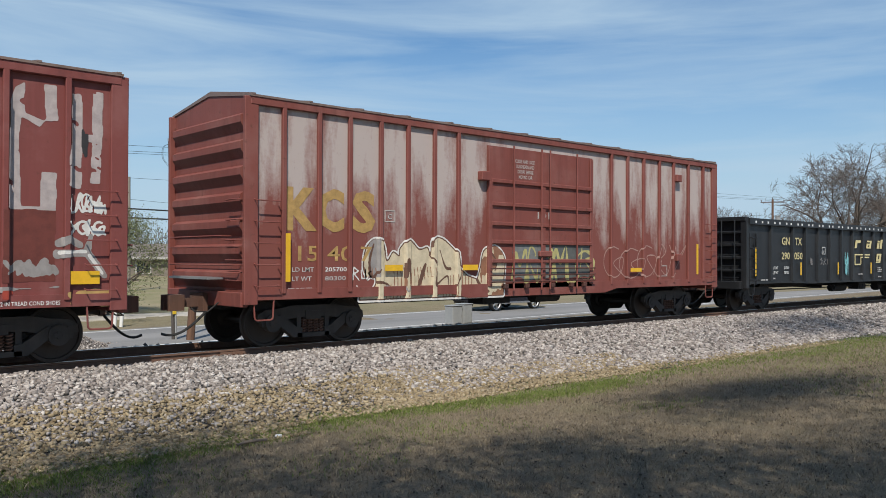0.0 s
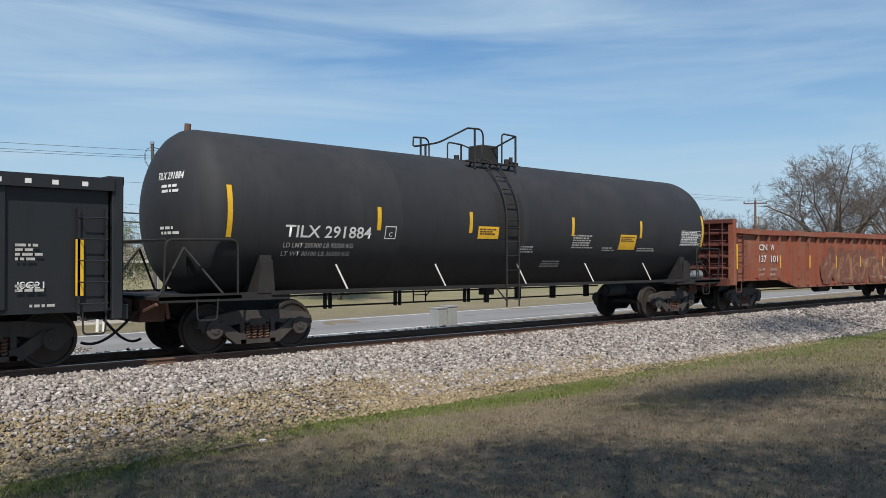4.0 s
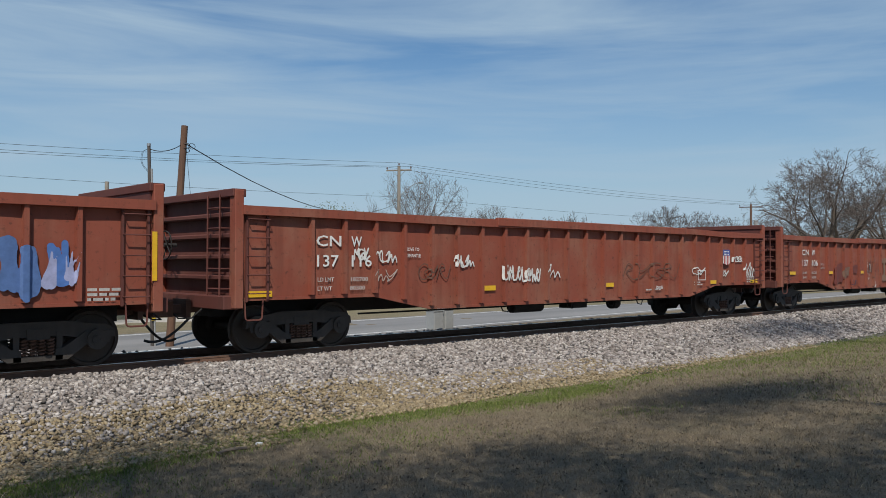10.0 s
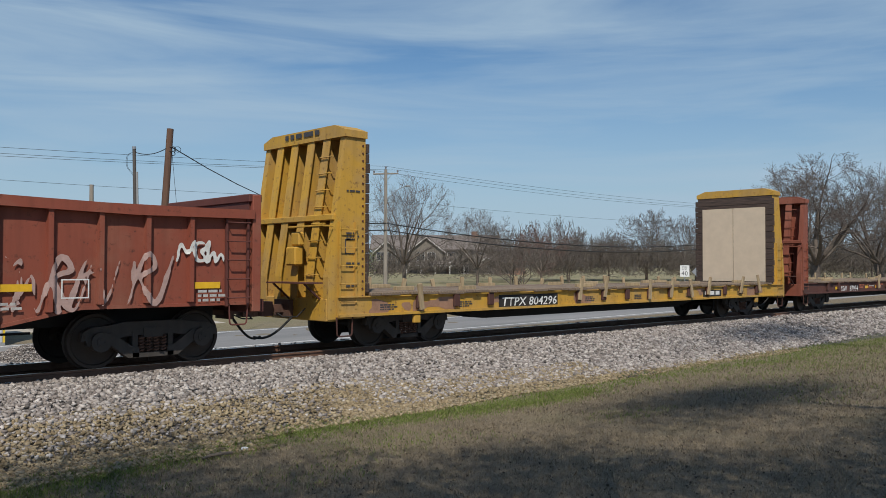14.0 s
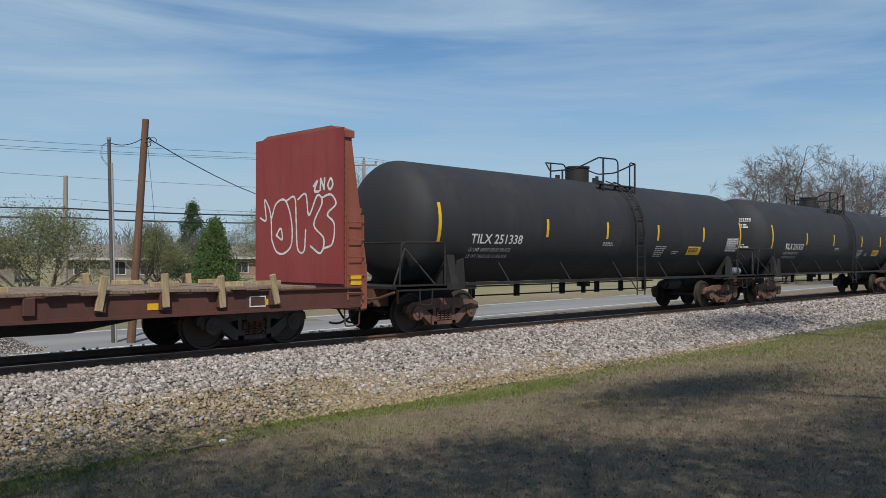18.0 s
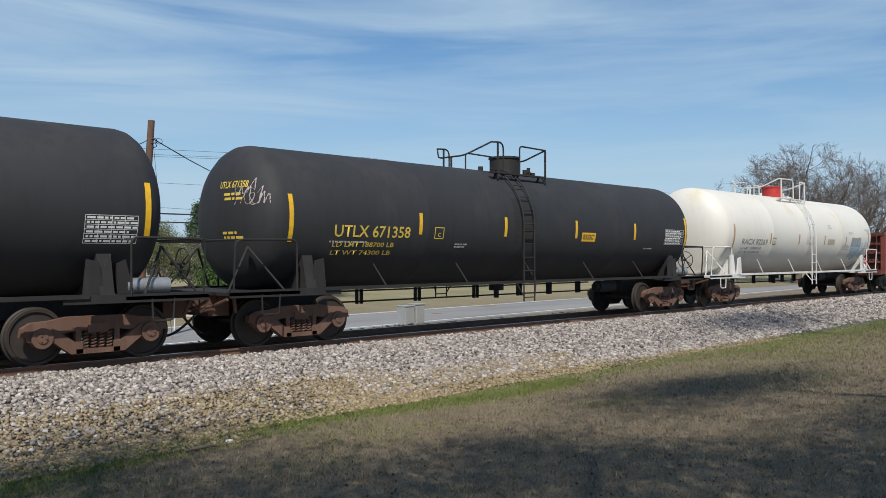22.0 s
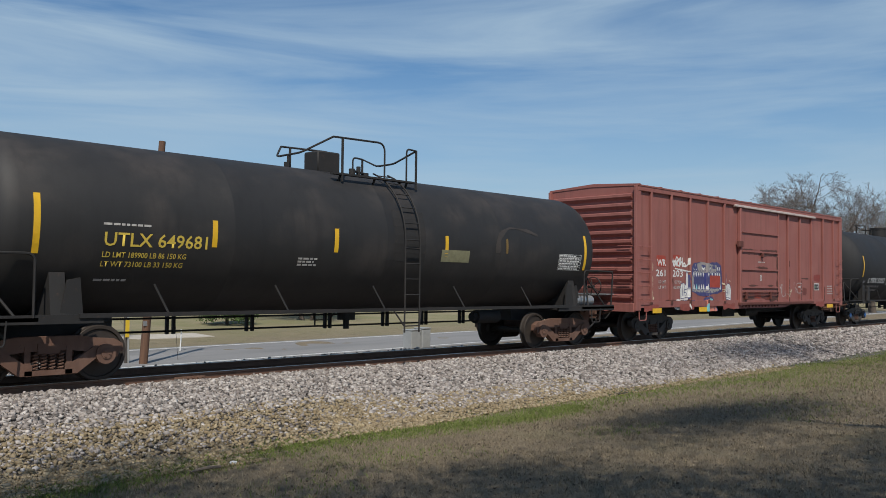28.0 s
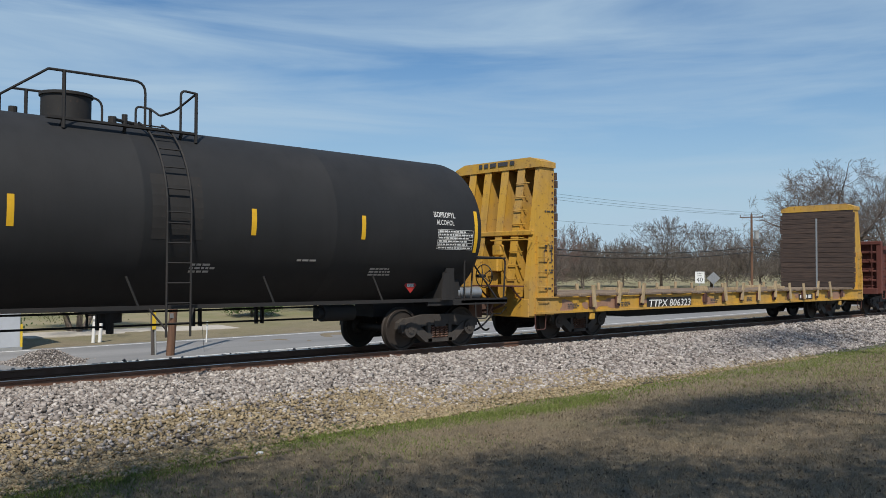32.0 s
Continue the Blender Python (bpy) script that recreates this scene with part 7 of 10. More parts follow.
ob = graffiti(t13, 4.0, 6.6, 1.55, 2.75, [(patch(4.55, 5.7, 2.15, 2.55, 4, 0.01), S_GREY), (lambda px, pz: near(scrawl(41, 4.75, 1.72, 1.6, 0.62, 4, 5), 0.12, 4, 0.06)(px, pz) & (np.sin(px * 47 + 2 * np.sin(pz * 5)) > -0.35), spray("washed_blue", (0.22, 0.36, 0.47)))], lambda x: 0.0)
wrap(ob, 1.56, 2.61)
ob = graffiti(t13, 1.7, 2.7, 2.1, 2.5, [(patch(1.85, 2.6, 2.2, 2.44, 4, 0.0), spray("grey_beige", (0.4, 0.35, 0.28)))], lambda x: 0.0)
wrap(ob, 1.56, 2.61)
ob = graffiti(t15, 3.2, 5.2, 2.4, 3.3, [(near([arcs([(3.45, 2.45), (3.55, 2.8), (3.95, 3.02), (4.5, 3.0), (4.95, 2.9)])], 0.05, 2, 0.03), spray("dusty_ring", (0.043, 0.035, 0.03))), (near([[(3.8, 2.4), (3.8, 2.72)]], 0.04, 2, 0.0), spray("faded_stripe", (0.16, 0.10, 0.03)))], lambda x: 0.0)
wrap(ob, 1.50, 2.56)
# tag on the head of the fourth tank car
ob = graffiti(t12, -0.5, 0.4, 2.6, 3.3, [(near(scrawl(51, -0.38, 2.72, 0.68, 0.4, 5, 5), 0.0075, 1, 0.001), S_WASHED), (near([[(-0.1, 2.95), (0.02, 3.25)], [(0.02, 3.25), (0.06, 2.98)]], 0.0075, 1, 0.001), S_WASHED)], lambda x: 0.0)
on_head(ob, 7.55, 1.46, 2.52, -0.98, 0.01)

# red-oxide gondolas
YR = -1.60
dr = gon_depth([x + GON_OFF for x in GP])
for car, no in ((gons[0], "101"), (gons[1], "129"), (gons[2], "116"), (gons[3], "106")):
    words(car, "CN", -7.82, -7.24, 2.02, 2.22, M_LETTER, YR)
    words(car, "W", -6.98, -6.72, 2.02, 2.22, M_LETTER, YR)
    words(car, "137", -7.86, -7.36, 1.63, 1.85, M_LETTER, YR)
    words(car, no, -7.05, -6.55, 1.63, 1.85, M_LETTER, YR)
    words(car, "LD LMT", -7.78, -7.4, 1.34, 1.42, M_LETTER_DIM, YR)
    words(car, "LT WT", -7.78, -7.45, 1.17, 1.25, M_LETTER_DIM, YR)
    words(car, "182700", -7.02, -6.6, 1.34, 1.42, M_LETTER_DIM, YR)
    words(car, "80300", -7.02, -6.65, 1.17, 1.25, M_LETTER_DIM, YR)
    bars(car, 9.0, 1.25, 3, 0.5, 0.045, M_LETTER_DIM, YR, seed=int(no))
    bars(car, 5.75, 1.12, 2, 0.4, 0.04, M_LETTER_DIM, YR, seed=int(no) + 1)
    gx = {"101": 5.84, "129": 4.3, "116": 3.55, "106": 2.84}[no]
    words(car, "G 100 85", gx, gx + 0.5, 0.98, 1.07, M_LETTER, YR)
    frame_plate(car, {"101": 7.5, "129": 5.75, "116": 6.0, "106": 6.75}[no], 1.2, 0.42, 0.3, YR, M_LETTER)
    bars(car, 3.2, 0.95, 1, 0.7, 0.04, M_LETTER_DIM, YR, seed=5)
    if car in gons[:2]:
        for x in (-6.38, -4.08, -1.79, 0.52, 2.83, 5.12, 7.47):
            stripe(car, x, 1.42, 1.86, -1.655, 0.085)
        for x in (-9.36, 10.05):
            stripe(car, x, 1.4, 2.2, -1.655, 0.085)
    else:
        for x in ((-9.0, -3.12, 1.45, 6.82, 9.5) if car is gons[2] else (-8.56, -5.36, -2.35, 3.07, 6.09, 9.18)):
            board(car, x - 0.24, x + 0.24, 1.08 if car is gons[2] else 1.32, 1.19 if car is gons[2] else 1.43, YR)
# the mid length of each side was renewed with a heavier chord
for car in gons:
    for s in (-1, 1):
        y0, y1 = sorted((s * 1.60, s * 1.70))
        part("patch_chord", soften(box(bmesh.new(), -2.9, 5.2, y0, y1, 2.55, 2.74), 0.012), M_GON if car is not gons[0] else M_GON_A, car)
for car, x in ((gons[0], 7.33), (gons[1], 5.08), (gons[2], 7.39), (gons[3], 5.09)):
    shield(car, x, x + 0.42, 1.66, 2.14, YR - 0.055)
graffiti(gons[0], -5.5, 5.0, 0.8, 2.2, [
    (near(scrawl(61, -2.4, 0.9, 6.5, 1.05, 6, 6), 0.30, 2, 0.1), spray("grimy_brown", (0.155, 0.06, 0.038))),
    (near(scrawl(61, -2.4, 0.9, 6.5, 1.05, 6, 6), 0.05, 4, 0.03), spray("ochre", (0.25, 0.12, 0.06))),
    (near(scrawl(62, -2.2, 0.95, 6.0, 0.9, 5, 5), 0.014), spray("washed_grey", (0.26, 0.17, 0.125)))], dr, 0.03)
graffiti(gons[0], 8.6, 9.9, 1.6, 2.3, [(near(scrawl(63, 8.8, 1.75, 0.85, 0.4, 4, 5), 0.02), S_CYAN)], dr)
# second gondola: black notice patch, grey piece, green and tan piece, blue tags
graffiti(gons[1], -5.7, -4.8, 1.2, 2.3, [(patch(-5.52, -4.95, 1.34, 2.2, 2, 0.03), S_BLACK)], dr)
words(gons[1], "MOVE TO", -5.43, -5.05, 1.74, 1.83, M_LETTER, YR - 0.012)
words(gons[1], "DISMANTLE", -5.48, -4.98, 1.58, 1.67, M_LETTER, YR - 0.012)
g1 = scrawl(71, -4.55, 0.95, 4.0, 0.78, 6, 5)
D_FORM = [arcs([(-0.1, 1.6), (0.22, 1.6), (0.42, 1.3), (0.22, 0.97), (-0.1, 0.95)]), [(-0.1, 1.6), (-0.1, 0.95)], [(0.0, 1.55), (0.0, 1.0)]]
E_FORM = [[(1.36, 1.66), (2.08, 1.63)], arcs([(1.5, 1.6), (1.34, 1.3), (1.42, 1.0), (1.62, 0.92), (1.95, 0.95)]), [(1.4, 1.28), (1.8, 1.3)]]
S_FORM = [arcs([(2.62, 1.6), (2.3, 1.58), (2.2, 1.36), (2.5, 1.2), (2.58, 1.02), (2.35, 0.9), (2.12, 0.95)]), arcs([(3.4, 1.5), (3.32, 1.1), (3.6, 0.98)])]
J_FORM = [[(0.72, 1.64), (1.18, 1.67)], arcs([(1.02, 1.64), (1.02, 1.25), (0.76, 0.93)]), arcs([(2.86, 1.62), (2.8, 1.2), (2.95, 0.95), (3.2, 1.08)])]
FORMS = D_FORM + E_FORM + S_FORM + J_FORM
LEAVES = [[(-0.08, 1.72), q] for q in ((-0.24, 2.06), (-0.02, 2.0), (0.16, 2.04), (0.32, 2.16))] + [[(1.56, 1.72), q] for q in ((1.4, 1.94), (1.58, 2.04), (1.74, 1.92), (1.86, 1.82))] + [[(2.26, 1.7), q] for q in ((2.08, 1.86), (2.22, 2.0), (2.36, 1.92), (2.48, 1.84))] + [[(2.98, 1.68), q] for q in ((2.84, 1.98), (3.06, 1.92), (3.22, 1.76))]
BLOBS = [arcs([(0.62, 1.92), (0.82, 2.08), (1.02, 1.94), (0.84, 1.78)]), [(-0.42, 1.5), (-0.36, 1.62)], [(3.62, 1.12), (3.8, 1.2)], arcs([(0.0, 0.84), (1.2, 0.82), (2.4, 0.84), (3.6, 0.86)])]
PALE = spray("washed_grey_green", (0.31, 0.275, 0.23))
graffiti(gons[1], -5.0, 4.3, 0.78, 2.3, [
    (lambda px, pz: (px > -4.7) & (px < -0.45) & (pz < 1.42 + wobble(px, pz, 8, 4, 0.12)) & (wobble(px, pz, 9, 13, 0.2) > -0.02), PALE),
    (lambda px, pz: (np.abs(stroke_field(px, pz, g1) - 0.085) < 0.012) & (wobble(px, pz, 6, 11, 0.2) > -0.08), spray("faint_white", (0.42, 0.36, 0.32))),
    (near(BLOBS, 0.15, 2, 0.02), S_GREEN), (near(LEAVES, 0.085, 2, 0.012), S_GREEN), (near(FORMS, 0.215, 2, 0.02), S_GREEN),
    (near(D_FORM + E_FORM + S_FORM, 0.165, 1, 0.008), S_BROWN), (near(D_FORM + E_FORM + S_FORM, 0.135, 1, 0.008), S_TAN),
    (near(J_FORM, 0.15, 1, 0.006), S_BROWN), (near(J_FORM, 0.122, 1, 0.006), S_CREAM),
    (near([[(0.26, 1.48), (0.3, 1.12)]], 0.05, 2, 0.01), S_GREEN),
    (lambda px, pz: (stroke_field(px, pz, FORMS) < 0.13) & (np.sin(pz * 60 + 3 * np.sin(px * 7)) > 0.93) & (wobble(px, pz, 41, 6, 0.2) > 0.1), S_BROWN)], dr)
graffiti(gons[1], 7.0, 9.1, 1.0, 2.3, [(near(scrawl(72, 7.7, 1.1, 0.6, 1.0, 2, 6), 0.06, 3, 0.04), spray("dusty_blue", (0.08, 0.15, 0.34))), (near(scrawl(73, 8.4, 1.3, 0.6, 0.8, 1, 7), 0.09, 3, 0.04), S_BLUE), (near(scrawl(74, 8.35, 1.3, 0.6, 0.6, 2, 6), 0.035, 3, 0.03), S_LILAC)], dr)
graffiti(gons[1], 4.3, 5.1, 1.1, 2.2, [(near(scrawl(75, 4.4, 1.2, 0.55, 0.9, 2, 6), 0.012), S_CORAL)], dr)
# third and fourth: white tags
graffiti(gons[2], -6.4, 0.0, 0.95, 2.2, [(near(scrawl(81, -2.63, 1.3, 0.6, 0.35, 5, 5), 0.02), S_WHITE), (near(scrawl(82, -1.95, 1.25, 0.6, 0.35, 5, 5), 0.02), S_WHITE), (near(scrawl(83, -0.97, 1.35, 0.3, 0.35, 1, 5), 0.018), S_WHITE), (near(scrawl(84, -6.39, 1.7, 0.5, 0.25, 3, 4), 0.016), S_WHITE), (near(scrawl(80, -6.9, 1.75, 0.4, 0.35, 2, 5), 0.02), S_WHITE)], dr)
graffiti(gons[2], 1.6, 9.75, 0.95, 2.2, [(near(scrawl(85, 2.13, 1.25, 2.6, 0.5, 4, 4), 0.014), S_BROWN), (near(scrawl(86, 5.76, 1.35, 0.6, 0.25, 2, 5), 0.016), S_WHITE), (near(scrawl(87, 8.06, 1.75, 0.6, 0.2, 3, 4), 0.016), S_WHITE), (near(scrawl(88, 8.9, 1.25, 0.6, 0.5, 2, 5), 0.02), S_WHITE), (near(scrawl(89, 7.4, 1.3, 0.4, 0.2, 2, 4), 0.02), S_WHITE)], dr)
for s_, xa, xb, za, zb in (("MOVE TO", -5.6, -5.22, 1.95, 2.02), ("DISMANTLE", -5.62, -5.18, 1.82, 1.89)):
    words(gons[2], s_, xa, xb, za, zb, M_LETTER, YR)
    words(gons[3], s_, xa - 0.72, xb - 0.72, za - 0.3, zb - 0.3, M_LETTER_DIM, YR)
graffiti(gons[2], -7.1, -3.4, 1.2, 2.2, [(near(scrawl(181, -6.88, 1.75, 0.3, 0.25, 3, 4), 0.018), S_WHITE), (near(scrawl(182, -4.14, 1.6, 0.5, 0.3, 3, 4), 0.02), S_WHITE), (near(scrawl(183, -5.2, 1.35, 0.8, 0.35, 3, 5), 0.012), S_BROWN), (near(scrawl(184, -6.35, 1.3, 0.5, 0.3, 2, 5), 0.010), spray("faint_white", (0.42, 0.36, 0.32)))], dr)
buff = spray("buff_paint", (0.2, 0.112, 0.072))
letters = [[(-0.1, 1.85), (0.4, 1.85)], [(0.15, 1.85), (0.15, 1.15)], [(-0.1, 1.12), (0.42, 1.12)], [(1.25, 1.85), (1.25, 1.15)], [(1.6, 1.85), (1.3, 1.5), (1.7, 1.12)], [(2.0, 1.8), (1.95, 1.2), (2.45, 1.2), (2.45, 1.75), (2.05, 1.85)], [(2.75, 1.15), (2.8, 1.85), (3.05, 1.45), (3.25, 1.85), (3.25, 1.2)]]
graffiti(gons[3], -9.3, 9.5, 0.7, 2.4, [
    (patch(0.45, 1.13, 1.05, 1.85, 4, 0.12), S_BROWN), (near(letters, 0.13, 2, 0.03), buff),
    (patch(-3.35, -2.79, 1.35, 1.62, 5, 0.06), S_MAROON), (patch(-4.18, -3.51, 1.2, 1.6, 5, 0.06), spray("olive_smudge", (0.16, 0.085, 0.055))), (patch(-4.9, -4.3, 1.1, 1.7, 6, 0.1), S_MAROON),
    (near(scrawl(91, 4.36, 0.85, 0.55, 1.2, 2, 7), 0.08, 3, 0.04), spray("pale_teal", (0.25, 0.34, 0.31))), (near(scrawl(91, 4.36, 0.85, 0.55, 1.2, 2, 7), 0.02), S_BLACK),
    (near(scrawl(92, 5.2, 1.0, 3.1, 0.9, 7, 4), 0.022, 4, 0.02), spray("pale_rose", (0.4, 0.27, 0.24))), (near(scrawl(93, 8.7, 1.75, 0.7, 0.4, 3, 5), 0.02), S_WHITE),
    (near(scrawl(94, -1.8, 1.35, 0.6, 0.5, 2, 5), 0.015), S_BLACK), (near(scrawl(95, -3.37, 0.86, 0.6, 0.25, 3, 4), 0.011), spray("dull_violet", (0.04, 0.035, 0.06))), (near(scrawl(97, 0.4, 0.85, 0.65, 0.22, 3, 4), 0.011), spray("dull_violet", (0.04, 0.035, 0.06))), (near(scrawl(96, -1.2, 1.1, 0.7, 0.8, 2, 5), 0.013), S_BROWN),
    (near([[(-1.85, 1.75), (-1.45, 1.7)], [(-1.82, 1.7), (-1.8, 1.25), (-1.55, 1.08), (-1.4, 1.4), (-1.42, 1.7)]], 0.012, 1, 0.0), S_WHITE), (near([[(-0.87, 0.98), (-0.87, 0.75)], [(-0.97, 0.85), (-0.87, 0.74), (-0.77, 0.85)]], 0.022, 1, 0.0), S_WHITE)], dr, 0.026)

# flat cars
for car, z0, z1, x0, x1, s in ((f8, 0.78, 0.98, -5.2, -3.15, "TTPX 804296"), (f18, 0.76, 0.96, -5.3, -3.1, "TTPX 806323")):
    plate(car, "number_panel", x0 - 0.08, x1 + 0.08, z0 - 0.05, z1 + 0.06, -1.508, M_CHASSIS)
    words(car, s, x0, x1, z0, z1, M_LETTER, -1.512, shear=0.15)
    plate(car, "number_panel", 4.25, 5.4, 0.78, 0.98, -1.508, M_CHASSIS)
    for k in range(3):
        part("emblem_block", box(bmesh.new(), 4.35 + 0.34 * k, 4.6 + 0.34 * k, -1.512, -1.509, 0.83, 0.95), M_LETTER, car)
    for x in (-8.9, -6.6, -1.9, 0.4, 3.2, 6.5):
        bars(car, x, 0.9, 3, 0.42, 0.028, M_LETTER_DARK, -1.508, seed=int(x * 9))
    for k, x in enumerate((-9.2, -8.0, -5.9, -2.4, 1.3, 3.0, 7.2)):
        graffiti(car, x, x + 1.3, 0.74, 1.06, [(patch(x + 0.1, x + 1.2, 0.78, 1.0, k + 2, 0.12), spray("flaking_primer", (0.3, 0.17, 0.11)))], lambda q: -1.50, 0.03, "patch of flaked paint")
    for z, rows in ((3.2, 1), (2.35, 3), (1.75, 2), (1.3, 1)):
        bars(car, -9.75, z, rows, 0.32, 0.035, M_LETTER_DARK, -1.475, seed=int(z * 10))
    frame_plate(car, -9.78, 1.95, 0.3, 0.3, -1.475, M_LETTER_DARK)
    part("lifting_eye", soften(box(bmesh.new(), -7.98, -7.78, -1.53, -1.45, 0.50, 0.68), 0.02), M_YELLOW, car)
    part("lifting_eye", soften(box(bmesh.new(), 7.78, 7.98, -1.53, -1.45, 0.50, 0.68), 0.02), M_YELLOW, car)
    bars(car, -0.6, 4.42, 1, 1.2, 0.1, M_LETTER_DARK, 0, None, "end_stencil", seed=4).matrix_basis = pose(-9.83 if car is f8 else -9.95, 0, 0, 0, 0, -90)
words(f9, "SSW", -6.19, -5.6, 0.74, 0.96, M_LETTER, -1.508)
words(f9, "87954", -5.28, -4.39, 0.74, 0.96, M_LETTER, -1.508)
for x in (-6.62, -3.4, -2.2, 2.3, 5.3, 7.6):
    board(f9, x - 0.16, x + 0.16, 0.83, 0.94, -1.508)
for k, x in enumerate((-4.2, -3.3, -2.0, -1.0, 0.8)):
    bars(f9, x, 0.95, 2, 0.45, 0.06, spray("faded_orange", (0.36, 0.1, 0.05)), -1.507, seed=k)
    bars(f9, x + 1.1, 0.9, 1, 0.6, 0.05, M_LETTER_DIM, -1.507, seed=k + 9)
frame_plate(f9, 7.1, 0.8, 0.35, 0.2, -1.508, M_LETTER)
board(f9, 9.5, 9.8, 1.15, 1.35, -1.475)
# smooth red face inside the right bulkhead, with a white outline piece
part("bulkhead_face", box(bmesh.new(), 9.20, 9.26, -1.56, 1.56, 1.18, 4.34), M_BULKRED, f9, "smooth red steel face")
throw = [[(x * 1.14 - 0.05, z) for x, z in arcs(q, 6)] for q in ([(-1.15, 2.6), (-0.95, 2.55), (-1.0, 3.0), (-0.8, 2.7), (-0.75, 2.1)], [(-0.75, 2.1), (-0.6, 1.85), (-0.35, 1.8), (-0.1, 2.0), (-0.1, 2.5), (-0.3, 2.95), (-0.6, 2.9), (-0.75, 2.6)], [(-0.6, 2.2), (-0.45, 2.35), (-0.4, 2.1), (-0.6, 2.2)], [(-0.25, 2.95), (0.0, 3.0), (0.05, 2.5), (0.1, 1.9), (0.3, 1.85), (0.35, 2.3)], [(0.1, 2.95), (0.35, 3.05), (0.45, 2.6), (0.7, 3.0), (0.85, 2.85), (0.6, 2.4), (0.9, 2.1), (0.8, 1.8), (0.5, 1.95)], [(0.85, 2.95), (1.1, 3.0), (1.25, 2.8), (1.0, 2.6), (1.2, 2.4), (1.15, 2.0), (0.9, 1.9)])]
ob = graffiti(f9, -1.5, 1.5, 1.6, 3.6, [(near(throw, 0.022, 1, 0.0), S_WHITE), (near([arcs([(0.62, 3.2), (0.75, 3.3), (0.65, 3.1), (0.8, 3.08)]), [(0.85, 3.1), (0.87, 3.35), (0.98, 3.12), (1.0, 3.35)], arcs([(1.1, 3.2), (1.2, 3.33), (1.27, 3.2), (1.17, 3.1), (1.1, 3.2)])], 0.024, 1, 0.0), S_WHITE)], lambda x: 0.0)
ob.matrix_basis = pose(9.197, 0, 0, 0, 0, -90)

# maroon gondola
YS = -1.60
ds = gon_depth(SPP, post_d=0.12)
words(sp, "SP", -7.8, -7.38, 1.98, 2.16, M_LETTER, YS)
words(sp, "3651", -7.81, -7.2, 1.5, 1.71, M_LETTER, YS)
words(sp, "52", -6.88, -6.6, 1.5, 1.71, M_LETTER, YS)
words(sp, "LD LMT 210700", -8.05, -7.2, 1.22, 1.3, M_LETTER_DIM, YS)
words(sp, "LT WT 75300", -8.05, -7.2, 1.07, 1.15, M_LETTER_DIM, YS)
stripe(sp, -9.9, 1.05, 1.9, -1.64, 0.1)
stripe(sp, 9.85, 1.05, 1.9, -1.64, 0.1)
for x in (-6.25, -2.47, 1.54, 5.47):
    stripe(sp, x, 1.1, 1.5, -1.68, 0.08)
board(sp, -9.2, -8.95, 1.3, 1.42, YS - 0.02, M_GON_DARK)
# worn round white emblem: a toothed rim, a band across and a low sun
rim = [(-0.08 + 0.3 * math.cos(0.33 * i), 1.98 + 0.36 * math.sin(0.33 * i)) for i in range(20)]
spokes = [[(-0.08 + 0.36 * math.cos(0.33 * i), 1.98 + 0.43 * math.sin(0.33 * i)), (-0.08 + 0.44 * math.cos(0.33 * i + 0.08), 1.98 + 0.52 * math.sin(0.33 * i + 0.08))] for i in range(19)]
graffiti(sp, -0.6, 0.46, 1.4, 2.56, [
    (inside(rim), S_BLACK), (near([rim], 0.035, 1, 0.004), S_WHITE), (near(spokes, 0.026, 2, 0.008), S_WHITE),
    (patch(-0.32, 0.16, 1.9, 2.06, 2, 0.01), S_WHITE), (patch(-0.28, 0.12, 1.94, 2.02, 2, 0.01), S_BLACK), (patch(-0.24, 0.08, 1.955, 2.005, 5, 0.03), S_WHITE),
    (near([arcs([(-0.22, 2.12), (-0.08, 2.24), (0.06, 2.12)])], 0.035, 1, 0.004), S_WHITE), (near([[(-0.2, 1.84), (0.04, 1.84)], [(-0.18, 1.76), (0.02, 1.76)]], 0.018, 1, 0.006), S_WHITE)], ds, 0.012, "worn black and white round emblem")
chalk = spray("dull_white", (0.5, 0.46, 0.42))
for s_, xa, xb, za, zb in (("SHE", -9.67, -9.05, 1.73, 1.93), ("IS", -8.98, -8.7, 1.8, 1.92), ("HOT", -8.62, -8.22, 1.84, 2.0), ("T.K.M.", -9.29, -8.5, 1.52, 1.7), ("IS", -8.97, -8.66, 1.36, 1.48), ("MY", -8.98, -8.66, 1.2, 1.31), ("A.M.L.", -2.37, -1.78, 1.7, 1.88), ("+", -2.2, -1.98, 1.46, 1.6), ("H.L.B", -2.37, -1.8, 1.12, 1.32), ("Stay", -0.5, -0.1, 1.1, 1.24)):
    words(sp, s_, xa, xb, za, zb, chalk, YS, shear=0.12, bold=0.0)
